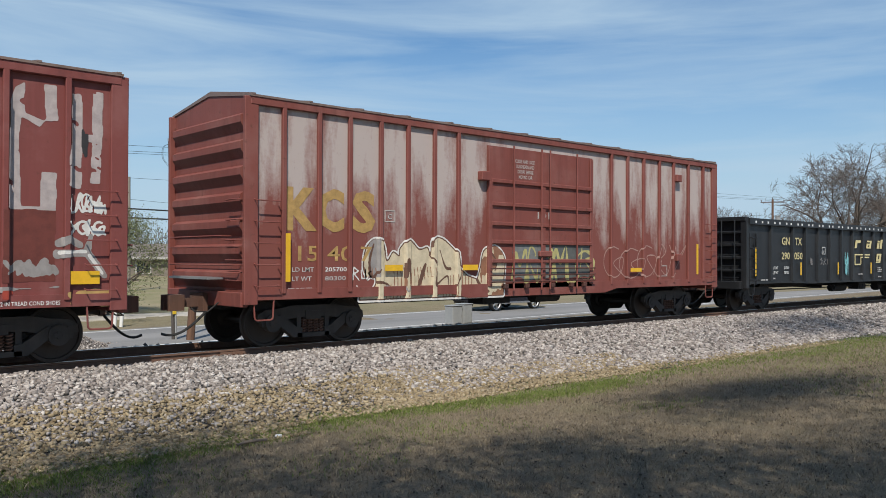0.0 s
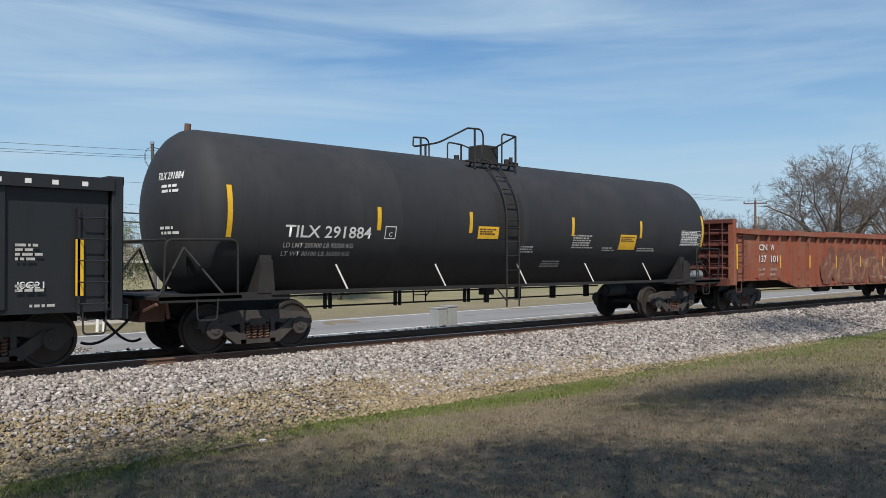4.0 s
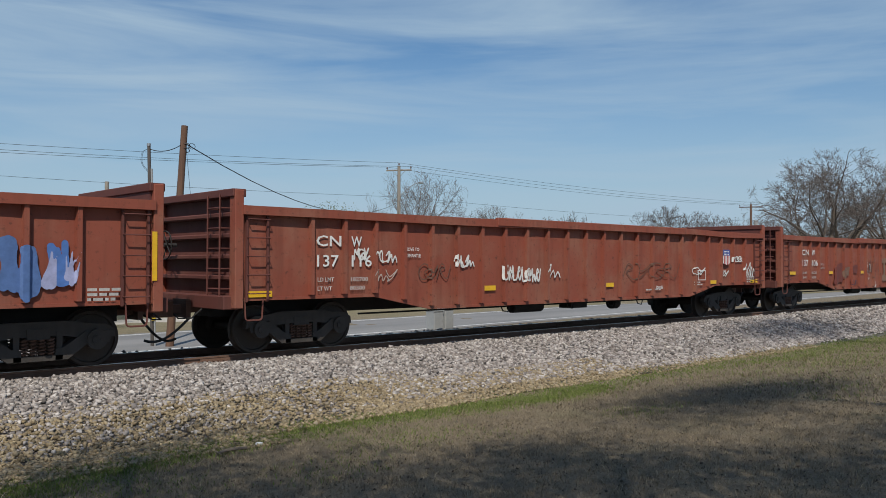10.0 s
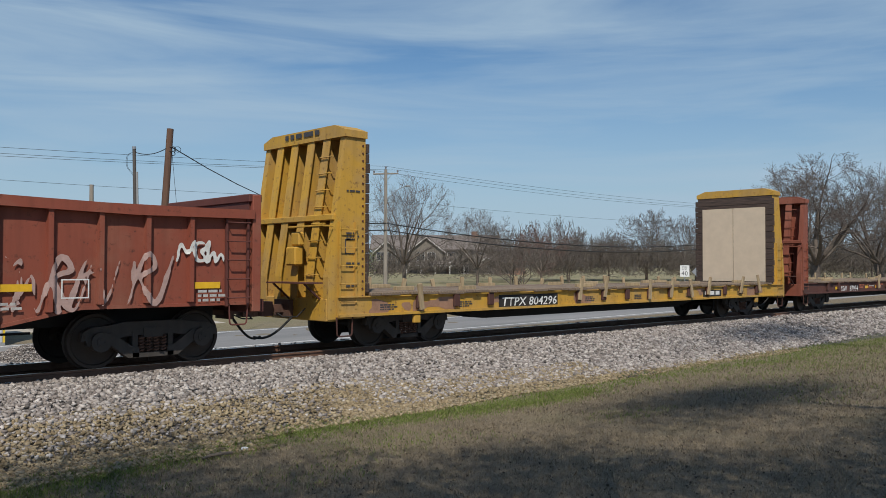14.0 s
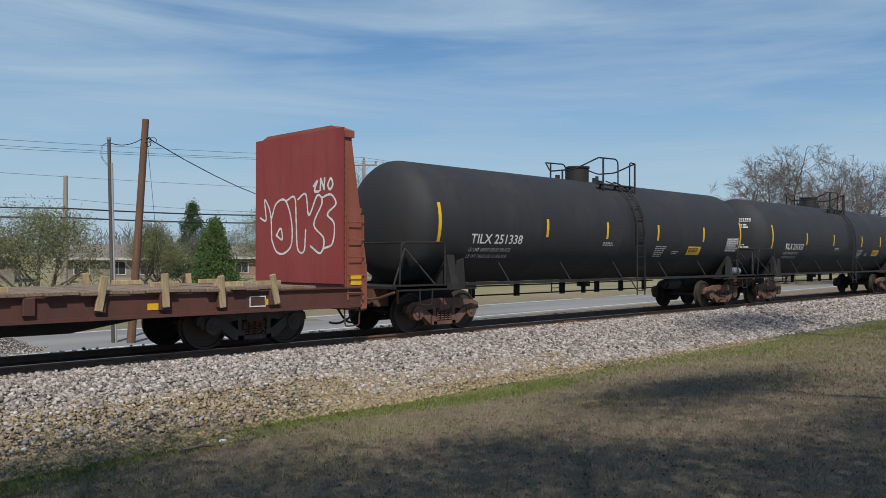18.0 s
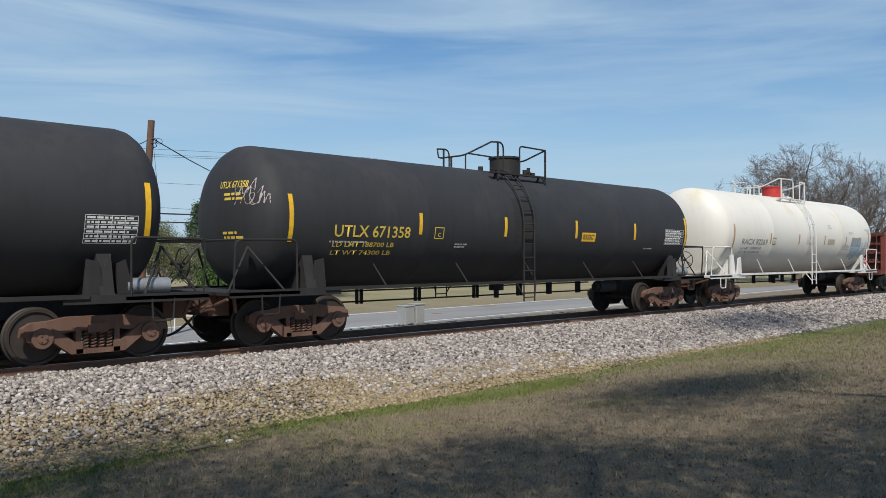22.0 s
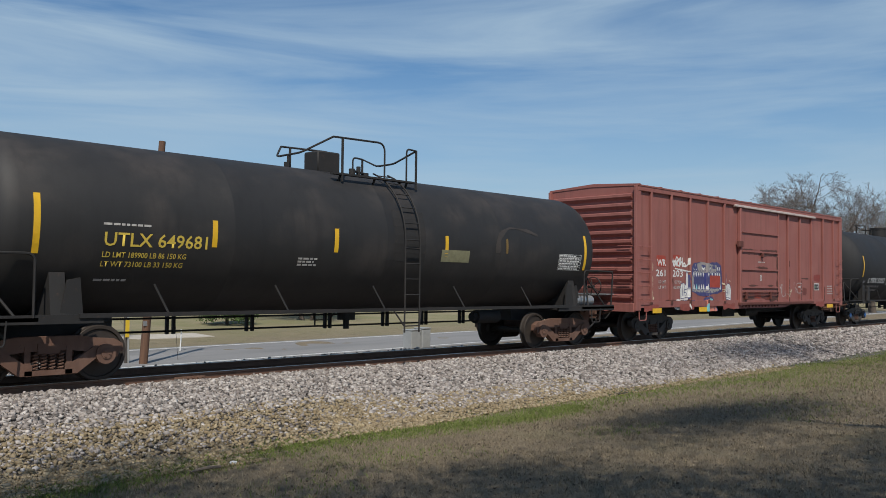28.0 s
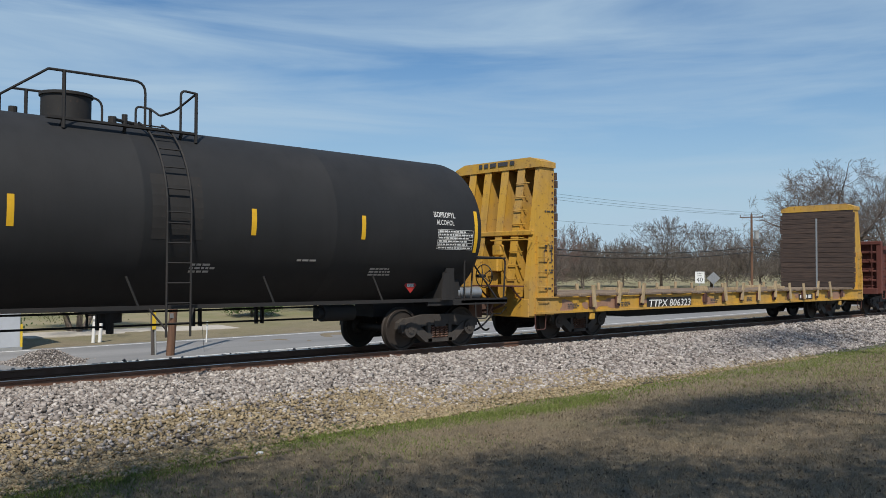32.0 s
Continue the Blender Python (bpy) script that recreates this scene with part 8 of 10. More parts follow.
lay = [(patch(-4.3, -3.6, 1.15, 2.2, 3, 0.16), spray("faded_teal", (0.17, 0.24, 0.24))), (near([[(-3.95, 1.75), (-3.9, 2.0)]], 0.24, 3, 0.05), spray("pale_teal_spray", (0.24, 0.36, 0.36))),
       (near([[(-3.85, 1.6), (-3.8, 1.1)]], 0.05, 3, 0.02), spray("pale_teal_spray", (0.24, 0.36, 0.36))), (near([[(-4.22, 2.25), (-4.2, 1.6)]], 0.04, 3, 0.02), chalk),
       (patch(7.15, 7.7, 1.36, 1.72, 3, 0.03), chalk), (patch(7.2, 7.65, 1.4, 1.68, 4, 0.03), spray("dark_teal", (0.08, 0.2, 0.17))), (near(scrawl(261, 7.22, 1.42, 0.4, 0.22, 2, 5), 0.018), S_BLACK),
       (near([arcs([(-3.2, 1.35), (-3.05, 1.65), (-2.88, 1.5), (-3.0, 1.28)])], 0.09, 4, 0.04), spray("olive_grey", (0.15, 0.12, 0.09))),
       (near([arcs([(0.95, 1.45), (1.05, 1.75), (1.0, 1.3)])], 0.1, 4, 0.06), S_PURPLE),
       (near([arcs([(-6.05, 2.1), (-6.0, 2.25), (-5.85, 2.32), (-5.68, 2.22), (-5.64, 2.1), (-6.05, 2.1)]), [(-5.95, 2.1), (-5.92, 1.82)], [(-5.72, 2.1), (-5.74, 1.85)], arcs([(-6.1, 1.5), (-5.95, 1.72), (-5.8, 1.5), (-5.95, 1.35), (-6.1, 1.5)]), arcs([(-5.8, 1.5), (-5.65, 1.7), (-5.54, 1.5), (-5.65, 1.38), (-5.8, 1.5)]), arcs([(-5.98, 2.0), (-5.7, 1.9), (-5.95, 1.7), (-5.6, 1.66)])], 0.022, 1, 0.004), chalk),
       (near([arcs([(-5.98, 1.5), (-5.9, 1.56), (-5.68, 1.52)])], 0.06, 2, 0.02), S_BLACK)]
# petals under the emblem
lay.append((near([arcs([(-0.08 + 0.16 * math.cos(a) + 0.09 * math.cos(b), 1.42 + 0.16 * math.sin(a) * 0.9 + 0.09 * math.sin(b)) for b in (0, 1.57, 3.14, 4.71, 6.28)]) for a in (0.3, 1.55, 2.8, 4.05, 5.3)], 0.016, 1, 0.003), chalk))
tags = ((-5.24, 0.6, 1.72, 0.5, 3), (-5.24, 0.6, 1.4, 0.26, 4), (-5.15, 0.45, 1.08, 0.24, 3), (-4.28, 0.66, 1.42, 0.34, 4), (-4.3, 0.62, 1.02, 0.17, 5), (-4.2, 0.6, 0.96, 0.1, 6), (-3.42, 0.75, 1.0, 0.16, 6), (-1.4, 0.42, 1.75, 0.3, 3), (-0.05, 0.5, 1.1, 0.16, 3), (0.62, 0.7, 1.55, 0.5, 2), (0.75, 0.6, 1.05, 0.45, 3), (1.72, 0.5, 1.85, 0.34, 2), (1.62, 0.62, 1.4, 0.4, 2), (2.58, 0.7, 1.65, 0.4, 3), (2.66, 0.5, 1.15, 0.55, 2), (3.5, 0.6, 1.5, 0.55, 3), (3.55, 0.5, 1.02, 0.55, 1), (4.5, 0.6, 1.8, 0.34, 3), (4.55, 0.55, 1.1, 0.65, 3), (5.4, 0.58, 1.65, 0.5, 3), (5.42, 0.52, 1.05, 0.6, 3), (6.4, 0.5, 1.4, 0.4, 1), (6.4, 1.05, 1.78, 0.36, 2), (7.15, 0.5, 1.05, 0.3, 2), (8.3, 0.8, 1.5, 0.5, 4), (8.3, 0.75, 1.1, 0.5, 4))
for k, (x, w, z, h, n_) in enumerate(tags):
    lay.append((near(scrawl(200 + k, x, z, w, h, n_, 5), (0.013, 0.016, 0.011)[k % 3], 1, 0.004), (chalk, S_WASHED, S_WHITE, chalk, S_GREY)[k % 5]))
for x, z, w, h in ((2.7, 1.1, 0.45, 0.85), (4.55, 1.1, 0.5, 0.7), (5.4, 1.1, 0.5, 0.8), (8.3, 1.1, 0.7, 0.8), (-5.2, 1.55, 0.55, 0.5)):
    lay.insert(0, (lambda px, pz, x=x, z=z, w=w, h=h: (px > x) & (px < x + w) & (pz > z) & (pz < z + h) & (wobble(px, pz, int(x * 7) + 60, 12, 0.2) + wobble(px, pz, int(x * 5) + 90, 31, 0.15) > 0.09), S_GREY))
graffiti(sp, -9.75, 9.3, 0.94, 2.5, lay, ds, 0.012)

# pink-red boxcar
YW = -1.53
dw = box_depth(W_POSTS)
door = part("door", box(bmesh.new(), -1.30, 1.60, YW - 0.06, YW - 0.01, 1.12, 4.34), M_PINK, wr, "sliding steel door with pressed ribs")
for z in (1.62, 2.24, 2.86, 3.52):
    part("door_rib", prism(bmesh.new(), [(-1.26, z + 0.05), (-1.26, z), (1.56, z), (1.56, z + 0.05)], YW - 0.105, YW - 0.06), M_PINK, door)
part("door_edge", soften(box(bmesh.new(), -1.46, -1.32, YW - 0.12, YW, 1.0, 4.4), 0.015), M_PINK, door)
part("door_edge", soften(box(bmesh.new(), 1.60, 1.70, YW - 0.09, YW, 1.0, 4.4), 0.015), M_PINK, door)
part("door_track", soften(box(bmesh.new(), -1.5, 4.7, YW - 0.14, YW, 1.04, 1.13), 0.012), M_GON_DARK, wr)
part("door_track", soften(box(bmesh.new(), -1.8, 4.9, YW - 0.14, YW - 0.02, 4.36, 4.44), 0.012), plain("bare_bleached_steel", (0.47, 0.39, 0.36), 0.7, vary=0.3, scale=3), wr, "bleached bare metal upper door track")
for z in (1.38, 1.48):
    part("door_rail", rod(bmesh.new(), (-1.28, YW - 0.1, z), (1.58, YW - 0.1, z), 0.018, 6), M_GON_DARK, door)
part("door_lock", soften(box(bmesh.new(), -1.62, -1.34, YW - 0.18, YW - 0.06, 3.0, 3.22), 0.02), M_GON_DARK, door)
part("door_lock", soften(box(bmesh.new(), 0.2, 0.3, YW - 0.16, YW - 0.06, 2.7, 2.86), 0.02), M_GON_DARK, door)
for x in (-1.0, 0.9):
    part("door_lever", soften(box(bmesh.new(), x - 0.05, x + 0.05, YW - 0.15, YW - 0.06, 1.22, 1.5), 0.015), M_GON_DARK, door)
for i in range(12):
    part("side_bolt", rod(bmesh.new(), (-1.2 + 0.25 * i, YW - 0.06, 0.99), (-1.2 + 0.25 * i, YW - 0.1, 0.99), 0.035, 6), M_GON_DARK, wr)
for x0, x1, z0, z1, s in ((-6.57, -6.08, 2.27, 2.46, "WR"), (-5.72, -5.4, 2.27, 2.46, "W"), (-6.65, -6.12, 1.95, 2.15, "261"), (-5.72, -5.1, 1.95, 2.15, "203")):
    words(wr, s, x0, x1, z0, z1, M_LETTER, YW - 0.007)
for z, s, s2 in ((1.74, "LD LMT", "157700"), (1.58, "LT WT", "62300")):
    words(wr, s, -6.5, -6.1, z, z + 0.09, M_LETTER_DIM, YW - 0.007)
    words(wr, s2, -5.65, -5.2, z, z + 0.09, M_LETTER_DIM, YW - 0.007)
def beast(*pairs):
    """Points of the painted beast, from its own small grid to the side's x and z."""
    return [(-4.54 + 1.95 * a, 1.42 + b) for a, b in pairs]


def blob(cx, cz, w, h, k=12):
    return inside(beast(*[(cx + w * math.cos(6.283 * i / k), cz + h * math.sin(6.283 * i / k)) for i in range(k)]))


hide = beast((0.03, 0.83), (0.09, 0.95), (0.3, 1.01), (0.53, 0.98), (0.84, 0.98), (0.97, 0.9), (0.995, 0.5), (0.985, 0.13), (0.88, 0.05), (0.53, 0.0), (0.26, 0.0), (0.02, 0.08), (0.0, 0.5))
maw = beast((0.06, 0.68), (0.97, 0.68), (0.95, 0.15), (0.06, 0.15))
beast_layers = [(near([hide + hide[:1]], 0.035, 3, 0.025), S_PURPLE), (inside(hide, 4, 0.015), S_GREY), (near([hide + hide[:1]], 0.026, 3, 0.02), S_PURPLE), (inside(maw, 5, 0.03), S_PURPLE)]
beast_layers.append((lambda px, pz: inside(maw, 5, 0.0)(px, pz) & (np.abs(px + 3.68) < 0.05), spray("deep_blue", (0.045, 0.05, 0.2))))
for a in (0.07, 0.145, 0.23, 0.30, 0.383, 0.493, 0.572, 0.68, 0.785, 0.853, 0.922):
    beast_layers += [(blob(a, 0.66, 0.032, 0.055), S_PURPLE), (blob(a, 0.645, 0.021, 0.05), S_WHITE), (inside(beast((a - 0.021, 0.64), (a + 0.021, 0.64), (a + 0.004, 0.53))), S_WHITE)]
for a in (0.08, 0.16, 0.237, 0.325, 0.39, 0.481, 0.545, 0.955):
    beast_layers += [(blob(a, 0.15, 0.034, 0.04), S_PURPLE), (blob(a, 0.165, 0.025, 0.03), S_WHITE), (inside(beast((a - 0.025, 0.16), (a + 0.025, 0.16), (a, 0.345))), S_WHITE if a != 0.16 else S_CYAN)]
for a, w in ((0.385, 0.075), (0.59, 0.06)):
    beast_layers += [(inside(beast((a - w, 0.93), (a + w, 0.9), (a + w * 0.8, 0.79), (a, 0.74), (a - w * 0.8, 0.79)), 2, 0.01), S_PURPLE), (inside(beast((a - w * 0.78, 0.87), (a + w * 0.78, 0.87), (a + w * 0.6, 0.8), (a, 0.765), (a - w * 0.6, 0.8))), S_WHITE), (inside(beast((a - w * 0.5, 0.9), (a + w * 0.5, 0.9), (a + w * 0.4, 0.83), (a - w * 0.4, 0.83))), S_PURPLE)]
for a, outer, inner in ((0.1, S_PURPLE, S_PURPLE), (0.16, S_PURPLE, S_PURPLE), (0.862, S_PURPLE, S_WHITE), (0.925, S_PURPLE, S_WHITE)):
    beast_layers += [(inside(beast((a - 0.045, 0.72), (a + 0.042, 0.74), (a + 0.01, 0.97), (a - 0.02, 0.95))), outer), (inside(beast((a - 0.025, 0.75), (a + 0.026, 0.76), (a, 0.91))), inner), (blob(a, 0.775, 0.011, 0.025), S_WHITE if inner is S_PURPLE else S_PURPLE)]
beast_layers += [(near(scrawl(305, -3.18, 2.23, 0.2, 0.12, 3, 5), 0.013, 1, 0.0), S_PURPLE), (near([beast((x, 0.72), (x + 0.03, 0.75)) for x in (0.03, 0.19, 0.26, 0.345, 0.43, 0.62, 0.73, 0.81, 0.96)], 0.011, 1, 0.0), S_PURPLE), (near([beast((x, 0.07), (x + 0.035, 0.085)) for x in (0.05, 0.15, 0.27, 0.36, 0.45, 0.6, 0.7, 0.8, 0.9)], 0.011, 1, 0.0), S_PURPLE)]
shirt = [(-4.0, 0.86), (-3.92, 1.06), (-3.7, 1.24), (-3.45, 1.32), (-3.2, 1.28), (-3.0, 1.12), (-2.86, 0.86)]
shirt_layers = [(near([shirt], 0.04, 3, 0.008), S_PURPLE), (inside(shirt), spray("bright_coral", (0.6, 0.21, 0.15))), (lambda px, pz: inside(shirt)(px, pz) & (wobble(px, pz, 9, 9, 0.2) + wobble(px, pz, 19, 17, 0.1) > 0.08), S_CYAN), (near([shirt], 0.022, 3, 0.006), S_PURPLE), (near([arcs([(-3.05, 0.88), (-3.12, 1.05), (-3.2, 1.12)]), [(-3.55, 1.3), (-3.47, 1.18), (-3.38, 1.3)]], 0.014, 1, 0.0), S_PURPLE), (near(scrawl(306, -3.42, 1.02, 0.22, 0.1, 4, 5), 0.011, 1, 0.0), S_PURPLE), (patch(-3.53, -3.43, 1.28, 1.42, 2, 0.01), S_GREY)]


def glove(x, s):
    """A white cartoon glove with one finger up; s is the side of the finger."""
    palm = [(x + s * a, b) for a, b in ((-0.24, 1.2), (-0.27, 1.55), (-0.2, 1.72), (-0.06, 1.76), (0.06, 1.68), (0.16, 1.62), (0.24, 1.62), (0.24, 1.35), (0.16, 1.2), (0.0, 1.13), (-0.14, 1.13))]
    finger = [(x + s * a, b) for a, b in ((0.22, 1.58), (0.205, 2.0), (0.17, 2.1), (0.12, 2.1), (0.1, 2.0), (0.07, 1.58))]
    folds = [[(x + s * a, b) for a, b in q] for q in (((0.24, 1.58), (0.0, 1.55), (-0.03, 1.48), (0.12, 1.45)), ((0.0, 1.72), (-0.03, 1.36)), ((-0.13, 1.72), (-0.14, 1.36)), ((0.12, 1.45), (0.1, 1.36), (0.02, 1.36)), ((0.2, 1.32), (-0.22, 1.27)))]
    tag = scrawl(330 + int(x * 3), x - 0.16, 1.17, 0.3, 0.08, 5, 5)
    return [(near([palm + palm[:1]], 0.022, 1, 0.004), S_PURPLE), (near([finger], 0.022, 1, 0.002), S_PURPLE), (inside(palm), S_WHITE), (inside(finger), S_WHITE), (near(folds, 0.012, 1, 0.002), S_PURPLE), (near(tag, 0.008, 1, 0.0), S_PURPLE)]


graffiti(wr, -6.95, -1.5, 0.86, 2.7, [
    (patch(-6.6, -6.1, 2.25, 2.56, 2, 0.01), S_RED), (patch(-5.78, -5.3, 2.22, 2.6, 3, 0.02), S_RED), (near(scrawl(301, -5.75, 2.25, 0.95, 0.32, 4, 5), 0.022), S_WHITE), (near([[(-5.55, 2.2), (-4.75, 2.12)]], 0.02), S_WHITE),
    *beast_layers, (patch(-3.38, -2.69, 1.63, 2.02, 1, 0.0), S_RED), *shirt_layers, *glove(-4.98, 1), *glove(-2.2, -1),
    (near(scrawl(311, -4.58, 1.1, 0.26, 0.13, 4, 5), 0.012, 1, 0.0), S_PURPLE), (near(scrawl(312, -2.9, 1.1, 0.2, 0.12, 4, 5), 0.012, 1, 0.0), S_PURPLE), (near(scrawl(313, -4.72, 1.85, 0.14, 0.14, 2, 5), 0.012, 1, 0.0), S_PURPLE), (near(scrawl(314, -2.0, 0.95, 0.3, 0.12, 4, 5), 0.011, 1, 0.0), S_PURPLE),
    (near([arcs([(-2.55, 1.8), (-2.46, 1.66), (-2.5, 1.5)]), [(-2.52, 1.56), (-2.44, 1.54)], [(-2.05, 1.86), (-1.97, 1.84)]], 0.015, 1, 0.004), S_CREAM),
    (near(scrawl(302, -5.5, 0.95, 0.7, 0.3, 2, 5), 0.03), S_WHITE), (near([arcs([(-6.9, 2.3), (-7.0, 2.0), (-6.85, 1.7), (-6.95, 1.4), (-6.8, 1.3)])], 0.03, 2, 0.03), S_CREAM),
], dw)
# rust where the door's ribs, edges and tracks have rubbed
RUSTED = spray("dark_rust_scab", (0.085, 0.03, 0.02))
scabs = [(near([[(-1.2, z), (1.5, z + 0.01)]], 0.004, k + 3, 0.026), RUSTED) for k, z in enumerate((1.27, 1.7, 2.33, 2.95, 2.78))]
scabs += [(near([[(-1.26, 1.15), (-1.26, 3.1)]], 0.008, 9, 0.045), RUSTED), (near([[(1.55, 1.2), (1.55, 2.7)]], 0.008, 11, 0.045), RUSTED), (near([[(-1.2, 1.22), (-0.7, 1.2)], [(1.1, 1.25), (1.5, 1.22)]], 0.05, 12, 0.09), RUSTED)]
bars(wr, -0.02, 2.52, 1, 0.55, 0.035, M_LETTER_DIM, YW - 0.064, seed=8)
graffiti(wr, -1.3, 1.6, 1.14, 3.2, scabs, lambda q: YW - 0.0595, 0.014, "scabs of dark rust")
scabs = [(near([[(x + 0.06, 1.2), (x + 0.06, 1.75 + 0.1 * (k % 3))]], 0.012, k + 4, 0.04), RUSTED) for k, x in enumerate(W_POSTS)] + [(near([[(-7.3, 1.16), (-1.6, 1.15)], [(1.8, 1.16), (7.3, 1.17)]], 0.012, 6, 0.045), RUSTED), (near([[(3.75, 2.0), (4.45, 2.0)], [(3.8, 1.5), (4.3, 1.48)], [(3.68, 2.3), (3.68, 1.3)], [(2.62, 2.7), (2.62, 1.9)]], 0.003, 7, 0.02), RUSTED), (patch(4.0, 4.3, 1.42, 1.62, 5, 0.05), S_MAROON), (near(scrawl(315, 2.55, 1.32, 0.4, 0.3, 2, 5), 0.012), S_CREAM)]
graffiti(wr, -7.4, 7.4, 1.12, 2.8, scabs, lambda q: dw(q) - 0.002, 0.014, "scabs of dark rust")
graffiti(wr, 1.75, 4.0, 1.25, 2.1, [(near(scrawl(303, 1.8, 1.3, 1.1, 0.55, 4, 5), 0.010, 2, 0.006), S_WASHED), (near(scrawl(304, 3.1, 1.4, 0.6, 0.5, 2, 5), 0.009, 2, 0.006), S_WASHED)], dw)
for x, w in ((-6.95, 0.5), (-4.22, 0.5), (6.1, 0.62)):
    board(wr, x, x + w, 0.86, 1.0, YW - 0.085)
for x, w in ((-7.4, 0.9), (-5.4, 1.0), (-2.6, 0.9), (5.0, 1.0)):
    graffiti(wr, x, x + w, 0.9, 1.14, [(patch(x + 0.05, x + w - 0.05, 0.92, 1.12, 4, 0.02), spray("primer_red", (0.24, 0.06, 0.045)))], lambda q: YW - 0.05, 0.03, "patch of darker red primer")
graffiti(wr, 4.85, 5.7, 1.5, 2.2, [(patch(4.98, 5.6, 1.9, 2.16, 4, 0.02), spray("oxide_patch", (0.21, 0.035, 0.025))), (patch(5.02, 5.5, 1.55, 1.82, 4, 0.0), S_WHITE), (patch(5.05, 5.47, 1.58, 1.79, 4, 0.0), S_BLACK), (patch(5.1, 5.22, 1.66, 1.74, 4, 0.0), spray("dull_green", (0.12, 0.2, 0.12))), (patch(5.28, 5.42, 1.66, 1.74, 4, 0.0), S_GREY)], dw)
graffiti(wr, -0.4, 1.0, 1.2, 2.1, [(patch(-0.28, 0.2, 1.26, 1.46, 4, 0.02), S_RED), (patch(0.4, 0.9, 1.2, 1.36, 4, 0.03), S_MAROON), (near([[(0.2 + 0.07 * math.cos(0.5 * i), 1.98 + 0.09 * math.sin(0.5 * i)) for i in range(14)], [(0.2, 1.94), (0.2, 2.02)]], 0.014, 1, 0.0), S_WHITE)], lambda q: YW - 0.062)
for z in (1.7, 1.6, 1.5, 1.4):
    bars(wr, 6.35, z, 1, 0.5, 0.04, M_LETTER_DIM, YW - 0.007, seed=int(z * 10))
bars(wr, -7.3, 1.16, 1, 0.9, 0.045, M_LETTER_DIM, YW - 0.007, seed=1)

# ---- beyond the track: poles, wires, cabinets, trees, houses ----
M_CABINET = plain("pale_grey_sheet_metal", (0.55, 0.58, 0.62), 0.45, 0.2, vary=0.08, scale=2.0)
M_BOXGREY = plain("grey_cabinet_paint", (0.30, 0.31, 0.31), 0.55, vary=0.12, scale=3.0)
M_WHITEPOST = plain("white_post_paint", (0.72, 0.72, 0.70), 0.6, vary=0.1)
M_POLE_DARK = wood("dark_weathered_pole", (0.11, 0.095, 0.085), (0.05, 0.045, 0.042), 4.0, (5.0, 5.0, 0.25))
M_INSULATOR = plain("glazed_insulator", (0.16, 0.15, 0.16), 0.25)
M_MARKER = plain("yellow_marker", (0.7, 0.48, 0.04), 0.5, vary=0.12)
M_WALL = plain("tan_siding", (0.19, 0.165, 0.135), 0.8, vary=0.12, scale=1.2)
M_TRIM = plain("pale_house_trim", (0.45, 0.43, 0.4), 0.7, vary=0.08)
M_SHINGLE = plain("grey_brown_shingle", (0.17, 0.145, 0.13), 0.9, vary=0.2, scale=2.5)
M_BRICK = plain("brown_brick", (0.25, 0.15, 0.11), 0.9, vary=0.25, scale=4.0)
M_PANE = plain("dark_window_glass", (0.03, 0.035, 0.04), 0.12, vary=0.1)
M_DRIVE = plain("pale_gravel_drive", (0.45, 0.41, 0.35), 0.95, vary=0.15, scale=5.0)
M_HULL = plain("dark_blue_car_paint", (0.012, 0.014, 0.022), 0.22, vary=0.05)
M_TYRE = plain("tyre_rubber", (0.018, 0.018, 0.018), 0.85)
M_ALLOY = plain("alloy_wheel", (0.5, 0.5, 0.5), 0.35, 0.8, vary=0.05)
M_CONE = grains("juniper_spray", [(0.035, 0.07, 0.015), (0.08, 0.145, 0.03), (0.06, 0.11, 0.022), (0.10, 0.165, 0.04)], 0.75, 2.0)
M_OAKLEAF = grains("live_oak_leaf", [(0.09, 0.105, 0.04), (0.15, 0.17, 0.065), (0.19, 0.20, 0.09), (0.12, 0.14, 0.05), (0.17, 0.16, 0.08)], 0.7, 2.0)
M_BRUSH = grains("winter_brush", [(0.10, 0.085, 0.075), (0.16, 0.135, 0.115), (0.20, 0.165, 0.135), (0.13, 0.12, 0.10)], 0.95, 2.0)
M_REDTWIG = plain("budding_twig", (0.17, 0.11, 0.095), 0.95, vary=0.25, scale=3)
M_FAR = grains("distant_woods", [(0.14, 0.14, 0.145), (0.19, 0.185, 0.185), (0.165, 0.165, 0.17)], 0.95, 1.0)


def pole_rod(ob, name, p, q, r, material, r2=None, n=14):
    return part(name, rod(bmesh.new(), p, q, r, n, r2), material, ob, smooth=True)


# the leaning brown pole with its drop cables, close beyond the track
BROWN_TOP = Vector((10.56, 7.06, 5.50))
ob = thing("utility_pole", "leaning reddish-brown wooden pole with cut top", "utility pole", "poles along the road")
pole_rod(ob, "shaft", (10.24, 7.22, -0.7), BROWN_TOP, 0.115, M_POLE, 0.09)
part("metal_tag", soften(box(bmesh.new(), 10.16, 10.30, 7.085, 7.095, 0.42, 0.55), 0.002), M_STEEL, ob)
for z, s in ((4.98, 0.12), (4.86, 0.10)):
    part("bracket", path(bmesh.new(), round_corner([(10.5, 7.0, z), (10.5 + s, 6.92, z + 0.02), (10.5 + s + 0.06, 6.94, z - 0.08), (10.56, 7.0, z - 0.12)], 0.04, 3), 0.012, 5), M_WIRE, ob)
bm = bmesh.new()
